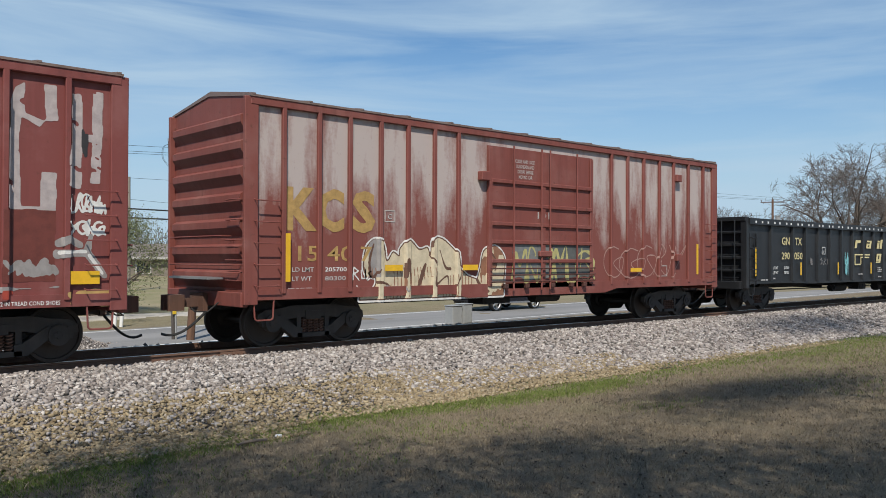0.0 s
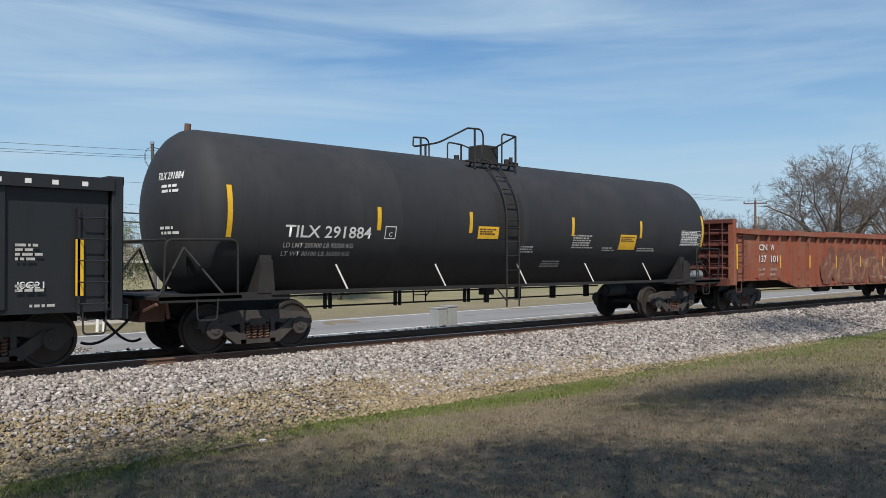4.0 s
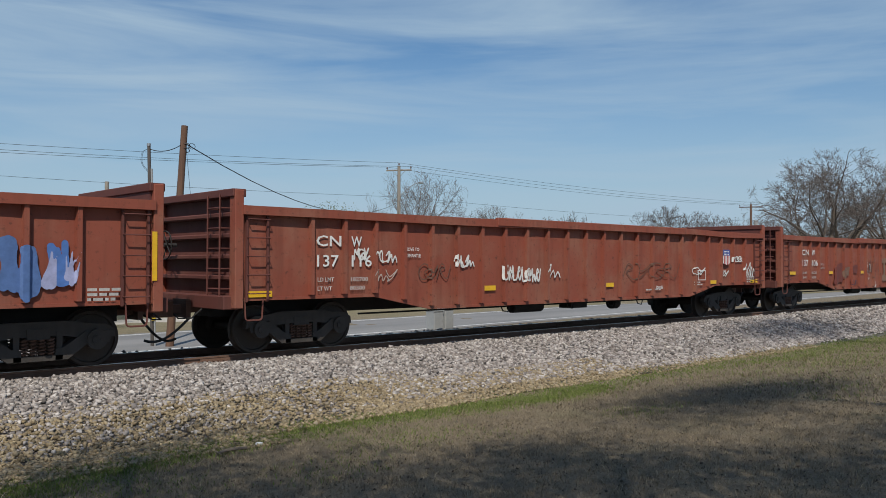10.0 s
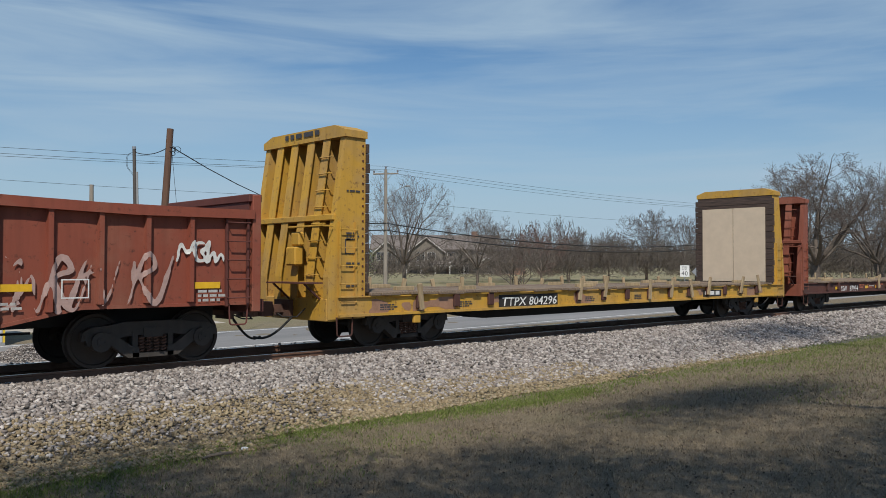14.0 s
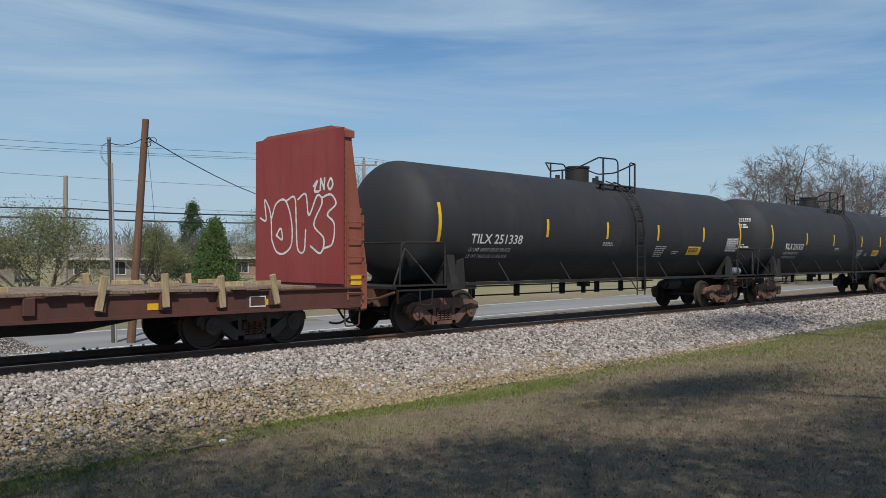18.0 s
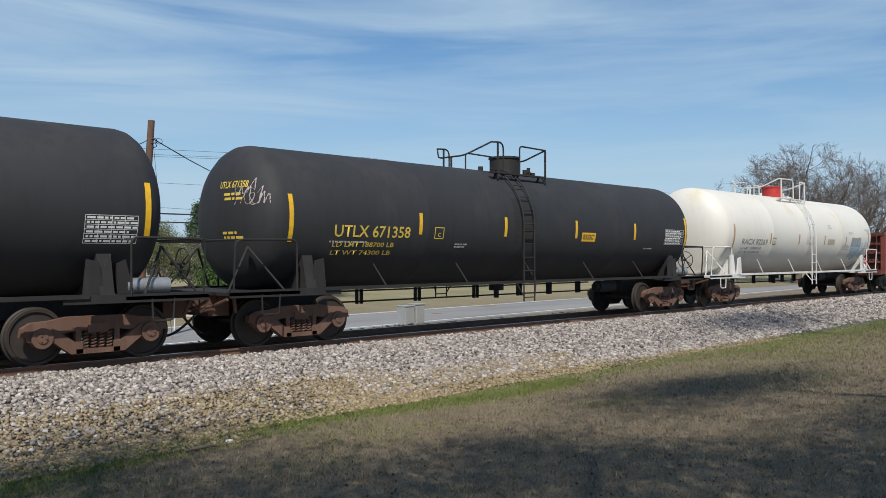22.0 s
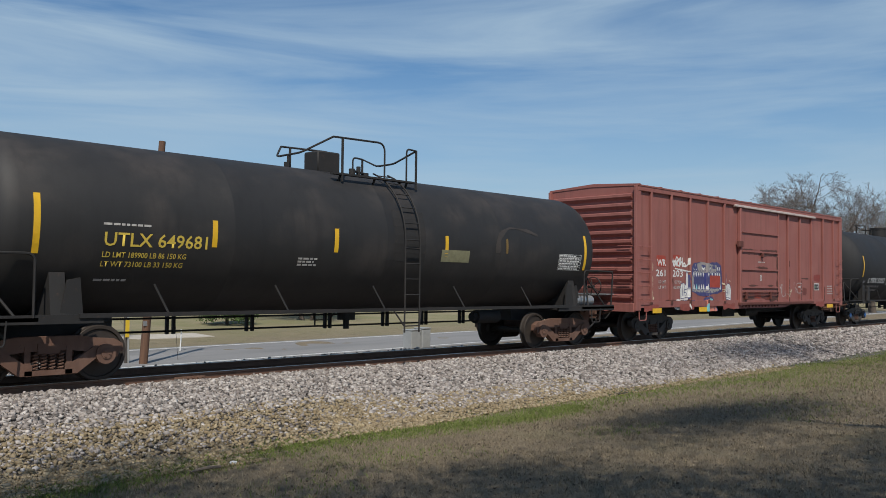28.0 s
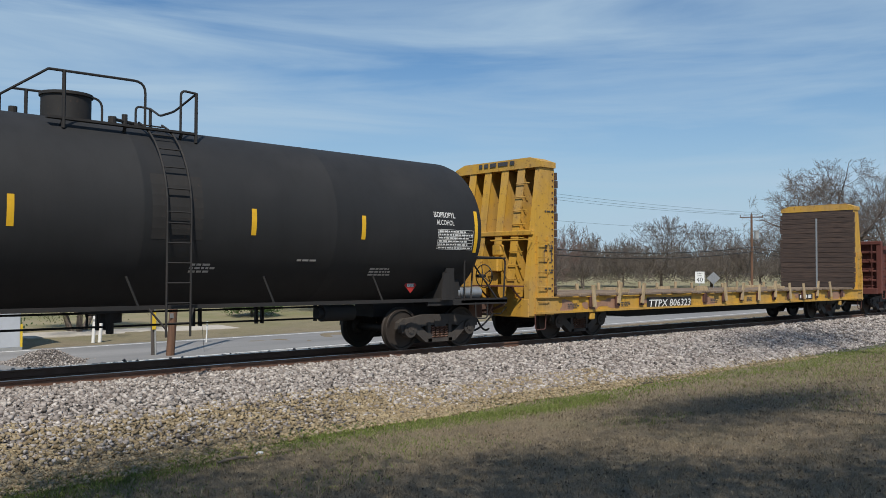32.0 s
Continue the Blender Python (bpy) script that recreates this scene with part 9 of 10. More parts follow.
for i in range(10):
    a = 2 * math.pi * i / 9
    b = 2 * math.pi * (i + 1) / 9
    rod(bm, (10.78 + 0.10 * math.cos(a), 7.06, 4.95 + 0.08 * math.sin(a)), (10.78 + 0.10 * math.cos(b), 7.06, 4.95 + 0.08 * math.sin(b)), 0.008, 4)
part("cable_loop", bm, M_WIRE, ob)

GREY_TOP = Vector((9.82, 7.70, 4.97))
ob = thing("utility_pole", "thin dark grey pole with cable conduit beside a wooden pole", "utility pole", "poles along the road")
pole_rod(ob, "shaft", (9.95, 7.65, -0.7), GREY_TOP, 0.052, M_POLE_DARK, 0.046)
pole_rod(ob, "conduit", (10.0, 7.59, -0.7), (9.88, 7.64, 4.3), 0.026, M_BOXGREY, 0.030, 10)
part("cap", drum(bmesh.new(), GREY_TOP + Vector((0, 0, -0.04)), 0.055, 0.07, 12), M_STEEL, ob)
part("marker_plate", soften(box(bmesh.new(), 9.88, 9.99, 7.56, 7.57, 0.1, 0.6), 0.002), M_MARKER, ob, "yellow marker plate")
bm = bmesh.new()
for k in range(2):
    path(bm, round_corner([GREY_TOP + Vector((0, 0, -0.12)), GREY_TOP + Vector((-0.18 - 0.03 * k, 0, -0.2)), GREY_TOP + Vector((-0.2 - 0.03 * k, 0, -0.55)), GREY_TOP + Vector((-0.02, 0, -0.72 - 0.04 * k))], 0.15, 4), 0.005, 4)
part("cable_loop", bm, M_WIRE, ob)


def line_pole(x, y, top, base, arm, label, grey=True):
    """A tall line pole with crossarm and pin insulators; the arm lies across the line."""
    ob = thing("utility_pole", label, "utility pole", "poles along the road", pose(x, y, base))
    mat = M_POLE_GREY if grey else M_POLE
    h = top - base
    pole_rod(ob, "shaft", (0, 0, -0.4), (0, 0, h), 0.16, mat, 0.11)
    if arm:
        d = Vector((0.55, -0.83, 0))
        bm = bmesh.new()
        rod(bm, d * -arm + Vector((0, 0, h - 0.32)), d * arm + Vector((0, 0, h - 0.32)), 0.055, 6)
        part("crossarm", bm, mat, ob)
        for s in (-1, 1):
            part("arm_brace", rod(bmesh.new(), d * 0.55 * s * arm + Vector((0, 0, h - 0.32)), Vector((0, 0, h - 0.85)), 0.018, 5), M_STEEL, ob)
            part("insulator", lathe_z(d * 0.94 * s * arm + Vector((0, 0, h - 0.27))), M_INSULATOR, ob, smooth=True)
        part("insulator", lathe_z(Vector((0, 0, h))), M_INSULATOR, ob, smooth=True)
    return ob


def lathe_z(c):
    bm = bmesh.new()
    rings = []
    for z, r in ((0, 0.02), (0.05, 0.025), (0.07, 0.07), (0.11, 0.06), (0.13, 0.075), (0.19, 0.045), (0.22, 0.01)):
        rings.append([bm.verts.new((c.x + r * math.cos(i * math.pi / 4), c.y + r * math.sin(i * math.pi / 4), c.z + z)) for i in range(8)])
    for a, b in zip(rings, rings[1:]):
        for i in range(8):
            bm.faces.new((a[i], a[(i + 1) % 8], b[(i + 1) % 8], b[i]))
    bm.faces.new(rings[0][::-1])
    bm.faces.new(rings[-1])
    return bm


mid = line_pole(38.9, 31.6, 8.75, -0.3, 0.95, "grey wooden line pole with crossarm and street light arm")
part("lamp_arm", path(bmesh.new(), round_corner([(0.05, -0.1, 6.9), (0.6, -0.75, 7.65), (0.95, -1.2, 7.85)], 0.5, 5), 0.03, 6), M_STEEL, mid)
part("lamp_head", soften(box(bmesh.new(), 0.85, 1.15, -1.4, -1.1, 7.74, 7.88), 0.04), M_STEEL, mid)
right = line_pole(88.4, 29.8, 8.35, 0.0, 1.25, "dark wooden line pole with crossarm and transformer", False)
part("transformer", soften(drum(bmesh.new(), (0.45, -0.35, 5.6), 0.25, 0.95, 14), 0.03), M_BOXGREY, right, "grey transformer can")
small = line_pole(18.0, 31.9, 6.2, -0.3, 0, "short tan wooden pole carrying telephone cables")
line_pole(-10.5, 33.2, 7.3, -0.3, 0.95, "grey wooden line pole with crossarm")
line_pole(137.5, 28.0, 8.6, 0.4, 1.25, "dark wooden line pole with crossarm", False)


def wire(p, q, sag, r, label, name="overhead_wire"):
    p, q = Vector(p), Vector(q)
    k = 14
    pts = [p.lerp(q, i / k) - Vector((0, 0, sag * 4 * (i / k) * (1 - i / k))) for i in range(k + 1)]
    bm = path(bmesh.new(), pts, r, 5)
    return tagged(new(name, mesh_of(name, bm, M_WIRE)), label, "wire", "overhead wires")


LINE = [(-10.5, 33.2, 7.3), (38.9, 31.6, 8.75), (88.4, 29.8, 8.35), (137.5, 28.0, 8.6)]
for a, b in zip(LINE, LINE[1:]):
    for dx, dy, dz, sag in ((0, 0, 0.22, 0.35), (-0.49, 0.74, -0.07, 0.45), (0.49, -0.74, -0.07, 0.45)):
        wire((a[0] + dx, a[1] + dy, a[2] + dz), (b[0] + dx, b[1] + dy, b[2] + dz), sag, 0.010, "thin overhead power line strung between poles")
    wire((a[0], a[1], 6.55), (b[0], b[1], 6.5), 0.35, 0.009, "thin overhead neutral wire strung between poles")
for (a, b), sag in (((( -10.5, 33.1), (17.9, 31.8)), 0.35), (((17.9, 31.8), (38.8, 31.5)), 0.2), (((38.8, 31.5), (88.3, 29.7)), 1.15), (((88.3, 29.7), (137.4, 27.9)), 1.0)):
    for dz in (0.0, -0.5):
        za = {17.9: 4.42, 38.8: 4.85, 88.3: 4.7, -10.5: 4.9, 137.4: 4.8}
        wire((*a, za[a[0]] + dz), (*b, za[b[0]] + dz), sag, 0.042, "thick black telephone cable strung between poles", "telephone_cable")
wire((18.0, 31.9, 4.95), (-10.5, 33.2, 5.3), 0.3, 0.009, "thin overhead wire strung between poles")
wire((18.0, 31.9, 4.95), (38.9, 31.6, 5.0), 0.3, 0.009, "thin overhead wire strung between poles")
wire((10.58, 6.98, 4.98), (38.9, 31.5, 6.2), 1.35, 0.016, "black drop cable sagging from the brown pole", "drop_cable")
wire((10.5, 7.0, 5.0), (9.84, 7.70, 4.85), 0.13, 0.012, "short slack cable between two poles", "drop_cable")
wire((10.58, 7.0, 4.9), (11.49, 7.67, -0.62), 0.0, 0.006, "thin steel guy wire down to the ground", "guy_wire")

# trackside cabinets and markers
ob = thing("signal_cabinet", "pair of low grey metal cabinets beyond the track", "cabinet", "", pose(20.2, 7.0, -0.66, 0, 0, 4))
for x, w, h in ((-0.28, 0.24, 0.66), (0.27, 0.22, 0.70)):
    b = part("body", soften(box(bmesh.new(), x - w, x + w, -0.2, 0.2, 0, h), 0.015), M_BOXGREY, ob)
    part("lid", soften(box(bmesh.new(), x - w - 0.015, x + w + 0.015, -0.22, 0.22, h, h + 0.04), 0.01), M_BOXGREY, ob)
    part("door", soften(box(bmesh.new(), x - w + 0.03, x + w - 0.03, -0.212, -0.2, 0.06, h - 0.05), 0.004), M_BOXGREY, ob)
    part("handle", rod(bmesh.new(), (x + w - 0.07, -0.235, h * 0.5), (x + w - 0.07, -0.235, h * 0.62), 0.01, 6), M_STEEL, ob)

ob = thing("relay_house", "tall pale grey sheet-metal equipment house beside the road", "equipment house", "", pose(6.1, 12.9, -0.66))
part("wall_panel", soften(box(bmesh.new(), -1.6, 1.6, -1.25, 1.25, 0.12, 2.95), 0.02), M_CABINET, ob)
part("plinth", box(bmesh.new(), -1.64, 1.64, -1.29, 1.29, 0.0, 0.13), M_BOXGREY, ob)
part("roof", soften(prism_x(bmesh.new(), [(-1.36, 2.94), (1.36, 2.94), (1.36, 3.0), (0, 3.22), (-1.36, 3.0)], -1.7, 1.7), 0.01), M_CABINET, ob)
dr_ = part("door", soften(box(bmesh.new(), -0.1, 0.85, -1.275, -1.25, 0.25, 2.35), 0.008), M_CABINET, ob)
part("handle", rod(bmesh.new(), (0.03, -1.31, 1.2), (0.03, -1.31, 1.45), 0.014, 6), M_STEEL, dr_)
for z in (0.5, 1.3, 2.1):
    part("hinge", rod(bmesh.new(), (0.86, -1.285, z), (0.86, -1.285, z + 0.14), 0.016, 6), M_STEEL, dr_)
part("vent", soften(box(bmesh.new(), -1.25, -0.5, -1.28, -1.25, 2.2, 2.55), 0.006), M_BOXGREY, ob)
part("corner_marker", soften(box(bmesh.new(), 1.60, 1.66, -1.25, -1.18, 0.12, 0.8), 0.005), M_MARKER, ob, "yellow corner guard")

for x, y, h, r, lab in ((10.2, 12.75, 0.95, 0.055, "white roadside post at the road edge"), (10.45, 12.85, 1.0, 0.06, "white roadside post at the road edge"), (13.0, 10.5, 0.75, 0.022, "thin white flexible marker post")):
    ob = thing("marker_post", lab, "post", "", pose(x, y, -0.66, 0, 3))
    pole_rod(ob, "shaft", (0, 0, 0), (0, 0, h), r, M_WHITEPOST, r, 10)
    part("band", drum(bmesh.new(), (0, 0, h * 0.78), r * 1.08, 0.07, 10), M_BOXGREY, ob)

# gravel mound by the road
def mound(x, y):
    return -0.70 + 0.42 * math.exp(-(((x - 7.1) / 0.75) ** 2 + ((y - 7.6) / 0.85) ** 2)) + 0.05 * noise.noise((x * 2, y * 2, 3.0))


setting("gravel_mound", grid(bmesh.new(), [4.8 + 0.1 * i for i in range(45)], [5.5 + 0.1 * i for i in range(42)], mound), M_BED, "low mound of pale gravel beside the road", True)
heap("mound_gravel", [stones(rng, 5500, (5.3, 8.9), (5.8, 9.3), (0.025, 0.06), mound)], M_STONE, "loose pale gravel heaped in a mound")
setting("driveway", prism_x(bmesh.new(), [(15.4, -0.64), (17.2, -0.60), (17.2, -0.50), (15.4, -0.545)], 4.0, 17.0), M_DRIVE, "pale gravel driveway across the lawn")
setting("driveway_spur", prism(bmesh.new(), [(3.0, -0.62), (5.6, -0.62), (5.6, -0.58), (3.0, -0.58)], 12.0, 15.4), M_DRIVE, "pale gravel driveway by the equipment house")

# road signs
ob = thing("speed_limit_sign", "white speed limit sign on a thin steel post", "road sign", "", pose(52.0, 15.2, -0.3, 0, 0, -62))
pole_rod(ob, "post", (0, 0.03, 0), (0, 0.03, 2.1), 0.03, M_STEEL, 0.03, 8)
part("face", soften(box(bmesh.new(), -0.31, 0.31, -0.012, 0.0, 1.35, 2.15), 0.006), M_WHITEPOST, ob)
for s, z, h in (("SPEED", 1.98, 0.09), ("LIMIT", 1.84, 0.09), ("40", 1.45, 0.3)):
    text(ob, s, 0.0, z, h / 0.7, M_LETTER_DARK, -0.016, align="CENTER")
ob = thing("warning_sign", "back of a grey diamond road sign on a post", "road sign", "", pose(54.2, 15.4, -0.3, 0, 0, -62))
pole_rod(ob, "post", (0, -0.03, 0), (0, -0.03, 2.0), 0.03, M_STEEL, 0.03, 8)
part("face", soften(prism(bmesh.new(), [(0, 1.25), (0.45, 1.7), (0, 2.15), (-0.45, 1.7)], -0.005, 0.01), 0.002), M_STEEL, ob)

# litter and a stick on the grass
bm = bmesh.new()
bmesh.ops.create_icosphere(bm, subdivisions=2, radius=0.055)
for v_ in bm.verts:
    v_.co *= 0.7 + 0.6 * abs(noise.noise(v_.co * 22))
    v_.co.z *= 0.55
ob = tagged(new("paper_scrap", mesh_of("paper_scrap", bm, M_WHITEPOST)), "crumpled white paper scrap on green grass", "litter")
ob.matrix_basis = pose(5.56, -5.42, toe(5.56, -5.42) + 0.035)
bm = path(bmesh.new(), [(0, 0, 0), (0.12, 0.03, 0.015), (0.26, 0.01, 0.02), (0.42, 0.05, 0.0)], 0.018, 7)
rod(bm, (0.2, 0.02, 0.018), (0.3, 0.1, 0.03), 0.009, 5)
ob = tagged(new("fallen_stick", mesh_of("fallen_stick", bm, M_BARK)), "short dead branch lying in the grass", "stick")
ob.matrix_basis = pose(4.83, -5.70, toe(4.9, -5.68) + 0.03)

# ---- trees ----


def tubes(segs):
    """segs: rows of start, end, two radii; three-sided for twigs."""
    a = np.array([(*p, *q, r, s) for p, q, r, s in segs])
    n = 5 if len(a) < 400 else 3
    d = a[:, 3:6] - a[:, :3]
    d /= np.linalg.norm(d, axis=1, keepdims=True) + 1e-9
    u = np.cross(d, np.where(np.abs(d[:, 2:3]) > 0.9, np.array([[1.0, 0, 0]]), np.array([[0, 0, 1.0]])))
    u /= np.linalg.norm(u, axis=1, keepdims=True) + 1e-9
    w = np.cross(d, u)
    t = np.arange(n) * 2 * np.pi / n
    ring = np.cos(t)[None, :, None] * u[:, None] + np.sin(t)[None, :, None] * w[:, None]
    v = np.concatenate([a[:, None, :3] + ring * a[:, None, 6:7], a[:, None, 3:6] + ring * a[:, None, 7:8]], 1)
    i = np.arange(n)
    f = np.stack([i, (i + 1) % n, n + (i + 1) % n, n + i], 1)
    return v.reshape(-1, 3), (f[None] + 2 * n * np.arange(len(a))[:, None, None]).reshape(-1, 4)


def skeleton(seed, height, width, depth, trunk_r, stems=1, bole=0.2, spread=0.9, fine=0.008, many=0):
    """A branching frame scaled to the height and width; gives thick and thin pieces and the tips."""
    r = random.Random(seed)
    thick, thin, tips = [], [], []

    def grow(p, d, length, rad, level):
        k = 4
        for j in range(k):
            d = (d + Vector((r.gauss(0, 0.16), r.gauss(0, 0.16), r.gauss(0.05, 0.10)))).normalized()
            q = p + d * length / k
            r2 = rad * 0.86
            (thick if level <= 1 else thin).append((p.copy(), q.copy(), rad, r2))
            p, rad = q, r2
            if level < depth and j >= 1:
                for _ in range(1 if r.random() < 0.85 else 2):
                    side = d.orthogonal().normalized()
                    side.rotate(Matrix.Rotation(r.uniform(0, 6.283), 3, d))
                    c = (d * r.uniform(0.45, 0.9) + side * spread * r.uniform(0.6, 1.0)).normalized()
                    grow(p, c, length * r.uniform(0.45, 0.72), max(rad * r.uniform(0.4, 0.62), fine), level + 1)
        if level < depth:
            grow(p, d, length * r.uniform(0.5, 0.75), max(rad * 0.75, fine), level + 1)
        else:
            tips.append(p.copy())
    for s in range(stems):
        a = 6.283 * (s + r.random() * 0.5) / stems
        lean = 0.0 if stems == 1 else 0.35
        p = Vector((0.12 * math.cos(a) * (stems > 1), 0.12 * math.sin(a) * (stems > 1), -0.3))
        d = Vector((lean * math.cos(a), lean * math.sin(a), 1)).normalized()
        q = p + d * (height * bole + 0.3)
        m_ = p.lerp(q, 0.5) + Vector((r.gauss(0, 0.04), r.gauss(0, 0.04), 0))
        thick += [(p, m_, trunk_r * 1.25, trunk_r), (m_, q, trunk_r, trunk_r * 0.9)]
        limbs = many or (5 if stems == 1 else 3)
        for i in range(limbs):
            b = 6.283 * (i + r.random() * 0.6) / limbs
            out = r.uniform(0.55, 1.1) * spread
            grow(q, Vector((out * math.cos(b), out * math.sin(b), r.uniform(0.5, 1.0))).normalized(), height * 0.36, trunk_r * r.uniform(0.42, 0.6), 1)
        grow(q, Vector((r.gauss(0, 0.15), r.gauss(0, 0.15), 1)).normalized(), height * 0.36, trunk_r * 0.65, 1)
    pts = np.array([s[1][:] for s in thin])
    top, wide = np.percentile(pts[:, 2], 99), np.percentile(np.abs(pts[:, :2]), 93)
    sz, sxy = height / top, width / 2 / wide

    def size(p):
        return Vector((p.x * sxy, p.y * sxy, p.z * sz))

    def out(p):
        # how far beyond a rounded crown
        v = size(p)
        e = math.sqrt((v.x ** 2 + v.y ** 2) / (width / 2) ** 2 + ((v.z - height * 0.55) / (height * 0.46)) ** 2)
        return v.z > height * 0.25 and e > 1.02 + 0.22 * noise.noise(v * 0.6 + Vector((seed, 0, 0)))

    def fit(s):
        return [(size(p), size(q), a, max(b, fine * 0.7)) for p, q, a, b in s if not out(q)]
    return fit(thick), fit(thin), [size(t) for t in tips if not out(t)]


def bare_tree(label, seed, height, width, depth=4, trunk_r=0.16, stems=1, bole=0.2, spread=0.9, twig=None, group="bare trees beyond the road", fine=0.011, many=0):
    ob = thing("tree", label, "tree", group)
    thick, thin, tips = skeleton(seed, height, width, depth, trunk_r, stems, bole, spread, fine, many)
    for nm, s, m_ in (("trunk", thick, M_BARK), ("crown", thin, twig or M_TWIG)):
        c = new(nm, raw_mesh(nm, *tubes(s), m_))
        c.parent = ob
    return ob


def leaf_mesh(rng, centres, per, reach, size, material, squash=0.75, up=0.0):
    n = len(centres) * per
    c = np.repeat(np.array([t[:] for t in centres]), per, 0) + rng.normal(0, 1, (n, 3)) * reach * np.array([1, 1, squash])
    d = rng.normal(0, 1, (n, 3)) + np.array([0, 0, up])
    d /= np.linalg.norm(d, axis=1, keepdims=True)
    e = np.cross(d, rng.normal(0, 1, (n, 3)))
    e /= np.linalg.norm(e, axis=1, keepdims=True) + 1e-9
    s = size * (0.6 + 0.8 * rng.random((n, 1)))
    v = np.stack([c - d * s * 0.5, c + e * s * 0.28, c + d * s * 0.5, c - e * s * 0.28], 1).reshape(-1, 3)
    return raw_mesh("crown", v, np.arange(4 * n).reshape(-1, 4), material)


def leafy_tree(label, seed, height, width, per, reach, size, material, stems=3, depth=3, trunk_r=0.12, bole=0.12, group="evergreen trees beyond the road", cut=9999):
    ob = thing("tree", label, "tree", group)
    thick, thin, tips = skeleton(seed, height * 0.94, width * 0.88, depth, trunk_r, stems, bole, 1.0)
    rg = np.random.default_rng(seed)
    c = new("trunk", raw_mesh("trunk", *tubes(thick + thin[::3]), M_BARK))
    c.parent = ob
    # leaves sit along the outer branches, in lumps
    ends = [q for p, q, a, b in thin[::2]] + tips
    keep = [e for e in ends if e.z > height * 0.16 and noise.noise(e * 0.9 + Vector((seed, 0, 0))) > -0.28]
    rg.shuffle(keep)
    c = new("crown", leaf_mesh(rg, keep[:cut], per, reach, size, material))
    c.parent = ob
    return ob


def cedar_tree(label, seed, height, width, material, count=420, ragged=0.25):
    ob = thing("tree", label, "tree", "evergreen trees beyond the road")
    r = random.Random(seed)
    part("trunk", rod(bmesh.new(), (0, 0, -0.3), (0, 0, height * 0.8), 0.10, 7, 0.02), M_BARK, ob)
    cs = []
    for i in range(count):
        z = r.random() ** 1.35
        a = r.uniform(0, 6.283)
        rr = width / 2 * (1 - z) ** 0.75 * (0.45 + 0.55 * r.random() ** 0.5) * (1 + ragged * noise.noise((math.cos(a) * 1.7, math.sin(a) * 1.7, z * 5 + seed)))
        cs.append(Vector((rr * math.cos(a), rr * math.sin(a), 0.12 * height + z * 0.88 * height)))
    c = new("crown", leaf_mesh(np.random.default_rng(seed), cs, 60, 0.13, 0.10, material, 1.3, 1.2))
    c.parent = ob
    return ob


def stand(ob, x, y, turn=0.0, sink=0.0):
    ob.matrix_basis = pose(x, y, rough_ground(x, y) - sink, 0, 0, turn)
    return ob


stand(leafy_tree("olive-green live oak with several thin trunks", 11, 4.4, 5.2, 60, 0.27, 0.065, M_OAKLEAF), 11.4, 17.2)
stand(leafy_tree("rounded olive-green live oak on the lawn", 12, 4.2, 4.6, 50, 0.27, 0.07, M_OAKLEAF), 23.0, 31.8)
stand(leafy_tree("broad bright green live oak on the lawn", 13, 5.3, 7.2, 60, 0.33, 0.075, M_OAKLEAF, stems=4), 26.6, 22.7)
stand(leafy_tree("small olive-green live oak beyond the road", 14, 4.4, 4.0, 40, 0.26, 0.08, M_OAKLEAF), 30.5, 27.0)
stand(cedar_tree("bright green conical juniper", 15, 3.8, 2.5, M_CONE), 20.9, 21.2)
stand(cedar_tree("dark ragged juniper behind brighter trees", 16, 5.4, 3.0, M_CEDAR, 300, 0.6), 27.6, 35.6)
stand(cedar_tree("small spreading juniper near the equipment house", 17, 2.6, 2.2, M_CEDAR, 260, 0.5), 8.2, 17.8)

stand(bare_tree("tall leafless tree behind the line pole", 21, 9.2, 8.4, 5, 0.17, fine=0.008, many=9), 43.5, 34.8)
stand(bare_tree("leafless grey tree in front of houses", 22, 7.4, 7.0, 5, 0.14, 1, fine=0.009, many=7), 57.8, 40.5)
stand(bare_tree("small tree with reddish buds", 23, 6.2, 5.8, 5, 0.12, twig=M_REDTWIG), 61.8, 36.0)
stand(bare_tree("leafless shrubby tree beside the houses", 24, 4.4, 6.0, 4, 0.09, 3, 0.05), 55.0, 33.0)
stand(bare_tree("pale leafless tree beside a juniper", 25, 3.6, 3.6, 4, 0.08, 2, 0.1), 24.8, 31.5)
stand(bare_tree("large leafless oak with wide rounded crown", 26, 12.1, 13.6, 6, 0.42, 1, 0.2, 1.0, fine=0.0125, many=9), 74.2, 15.3)
stand(bare_tree("leafless oak with paired trunks beside a larger oak", 27, 11.5, 12.0, 5, 0.26, 2, 0.22, fine=0.014, many=7), 82.0, 12.2)
brushy = bare_tree("wide leafless tree in roadside brush", 28, 9.4, 9.5, 5, 0.2, 1, 0.15, fine=0.018, group="bare trees in the brush")
stand(brushy, 92.9, 44.2)
slim = bare_tree("slender leafless tree in roadside brush", 29, 7.5, 5.5, 4, 0.12, 1, 0.22, fine=0.02, many=8, group="bare trees in the brush")
stand(slim, 79.2, 46.2)
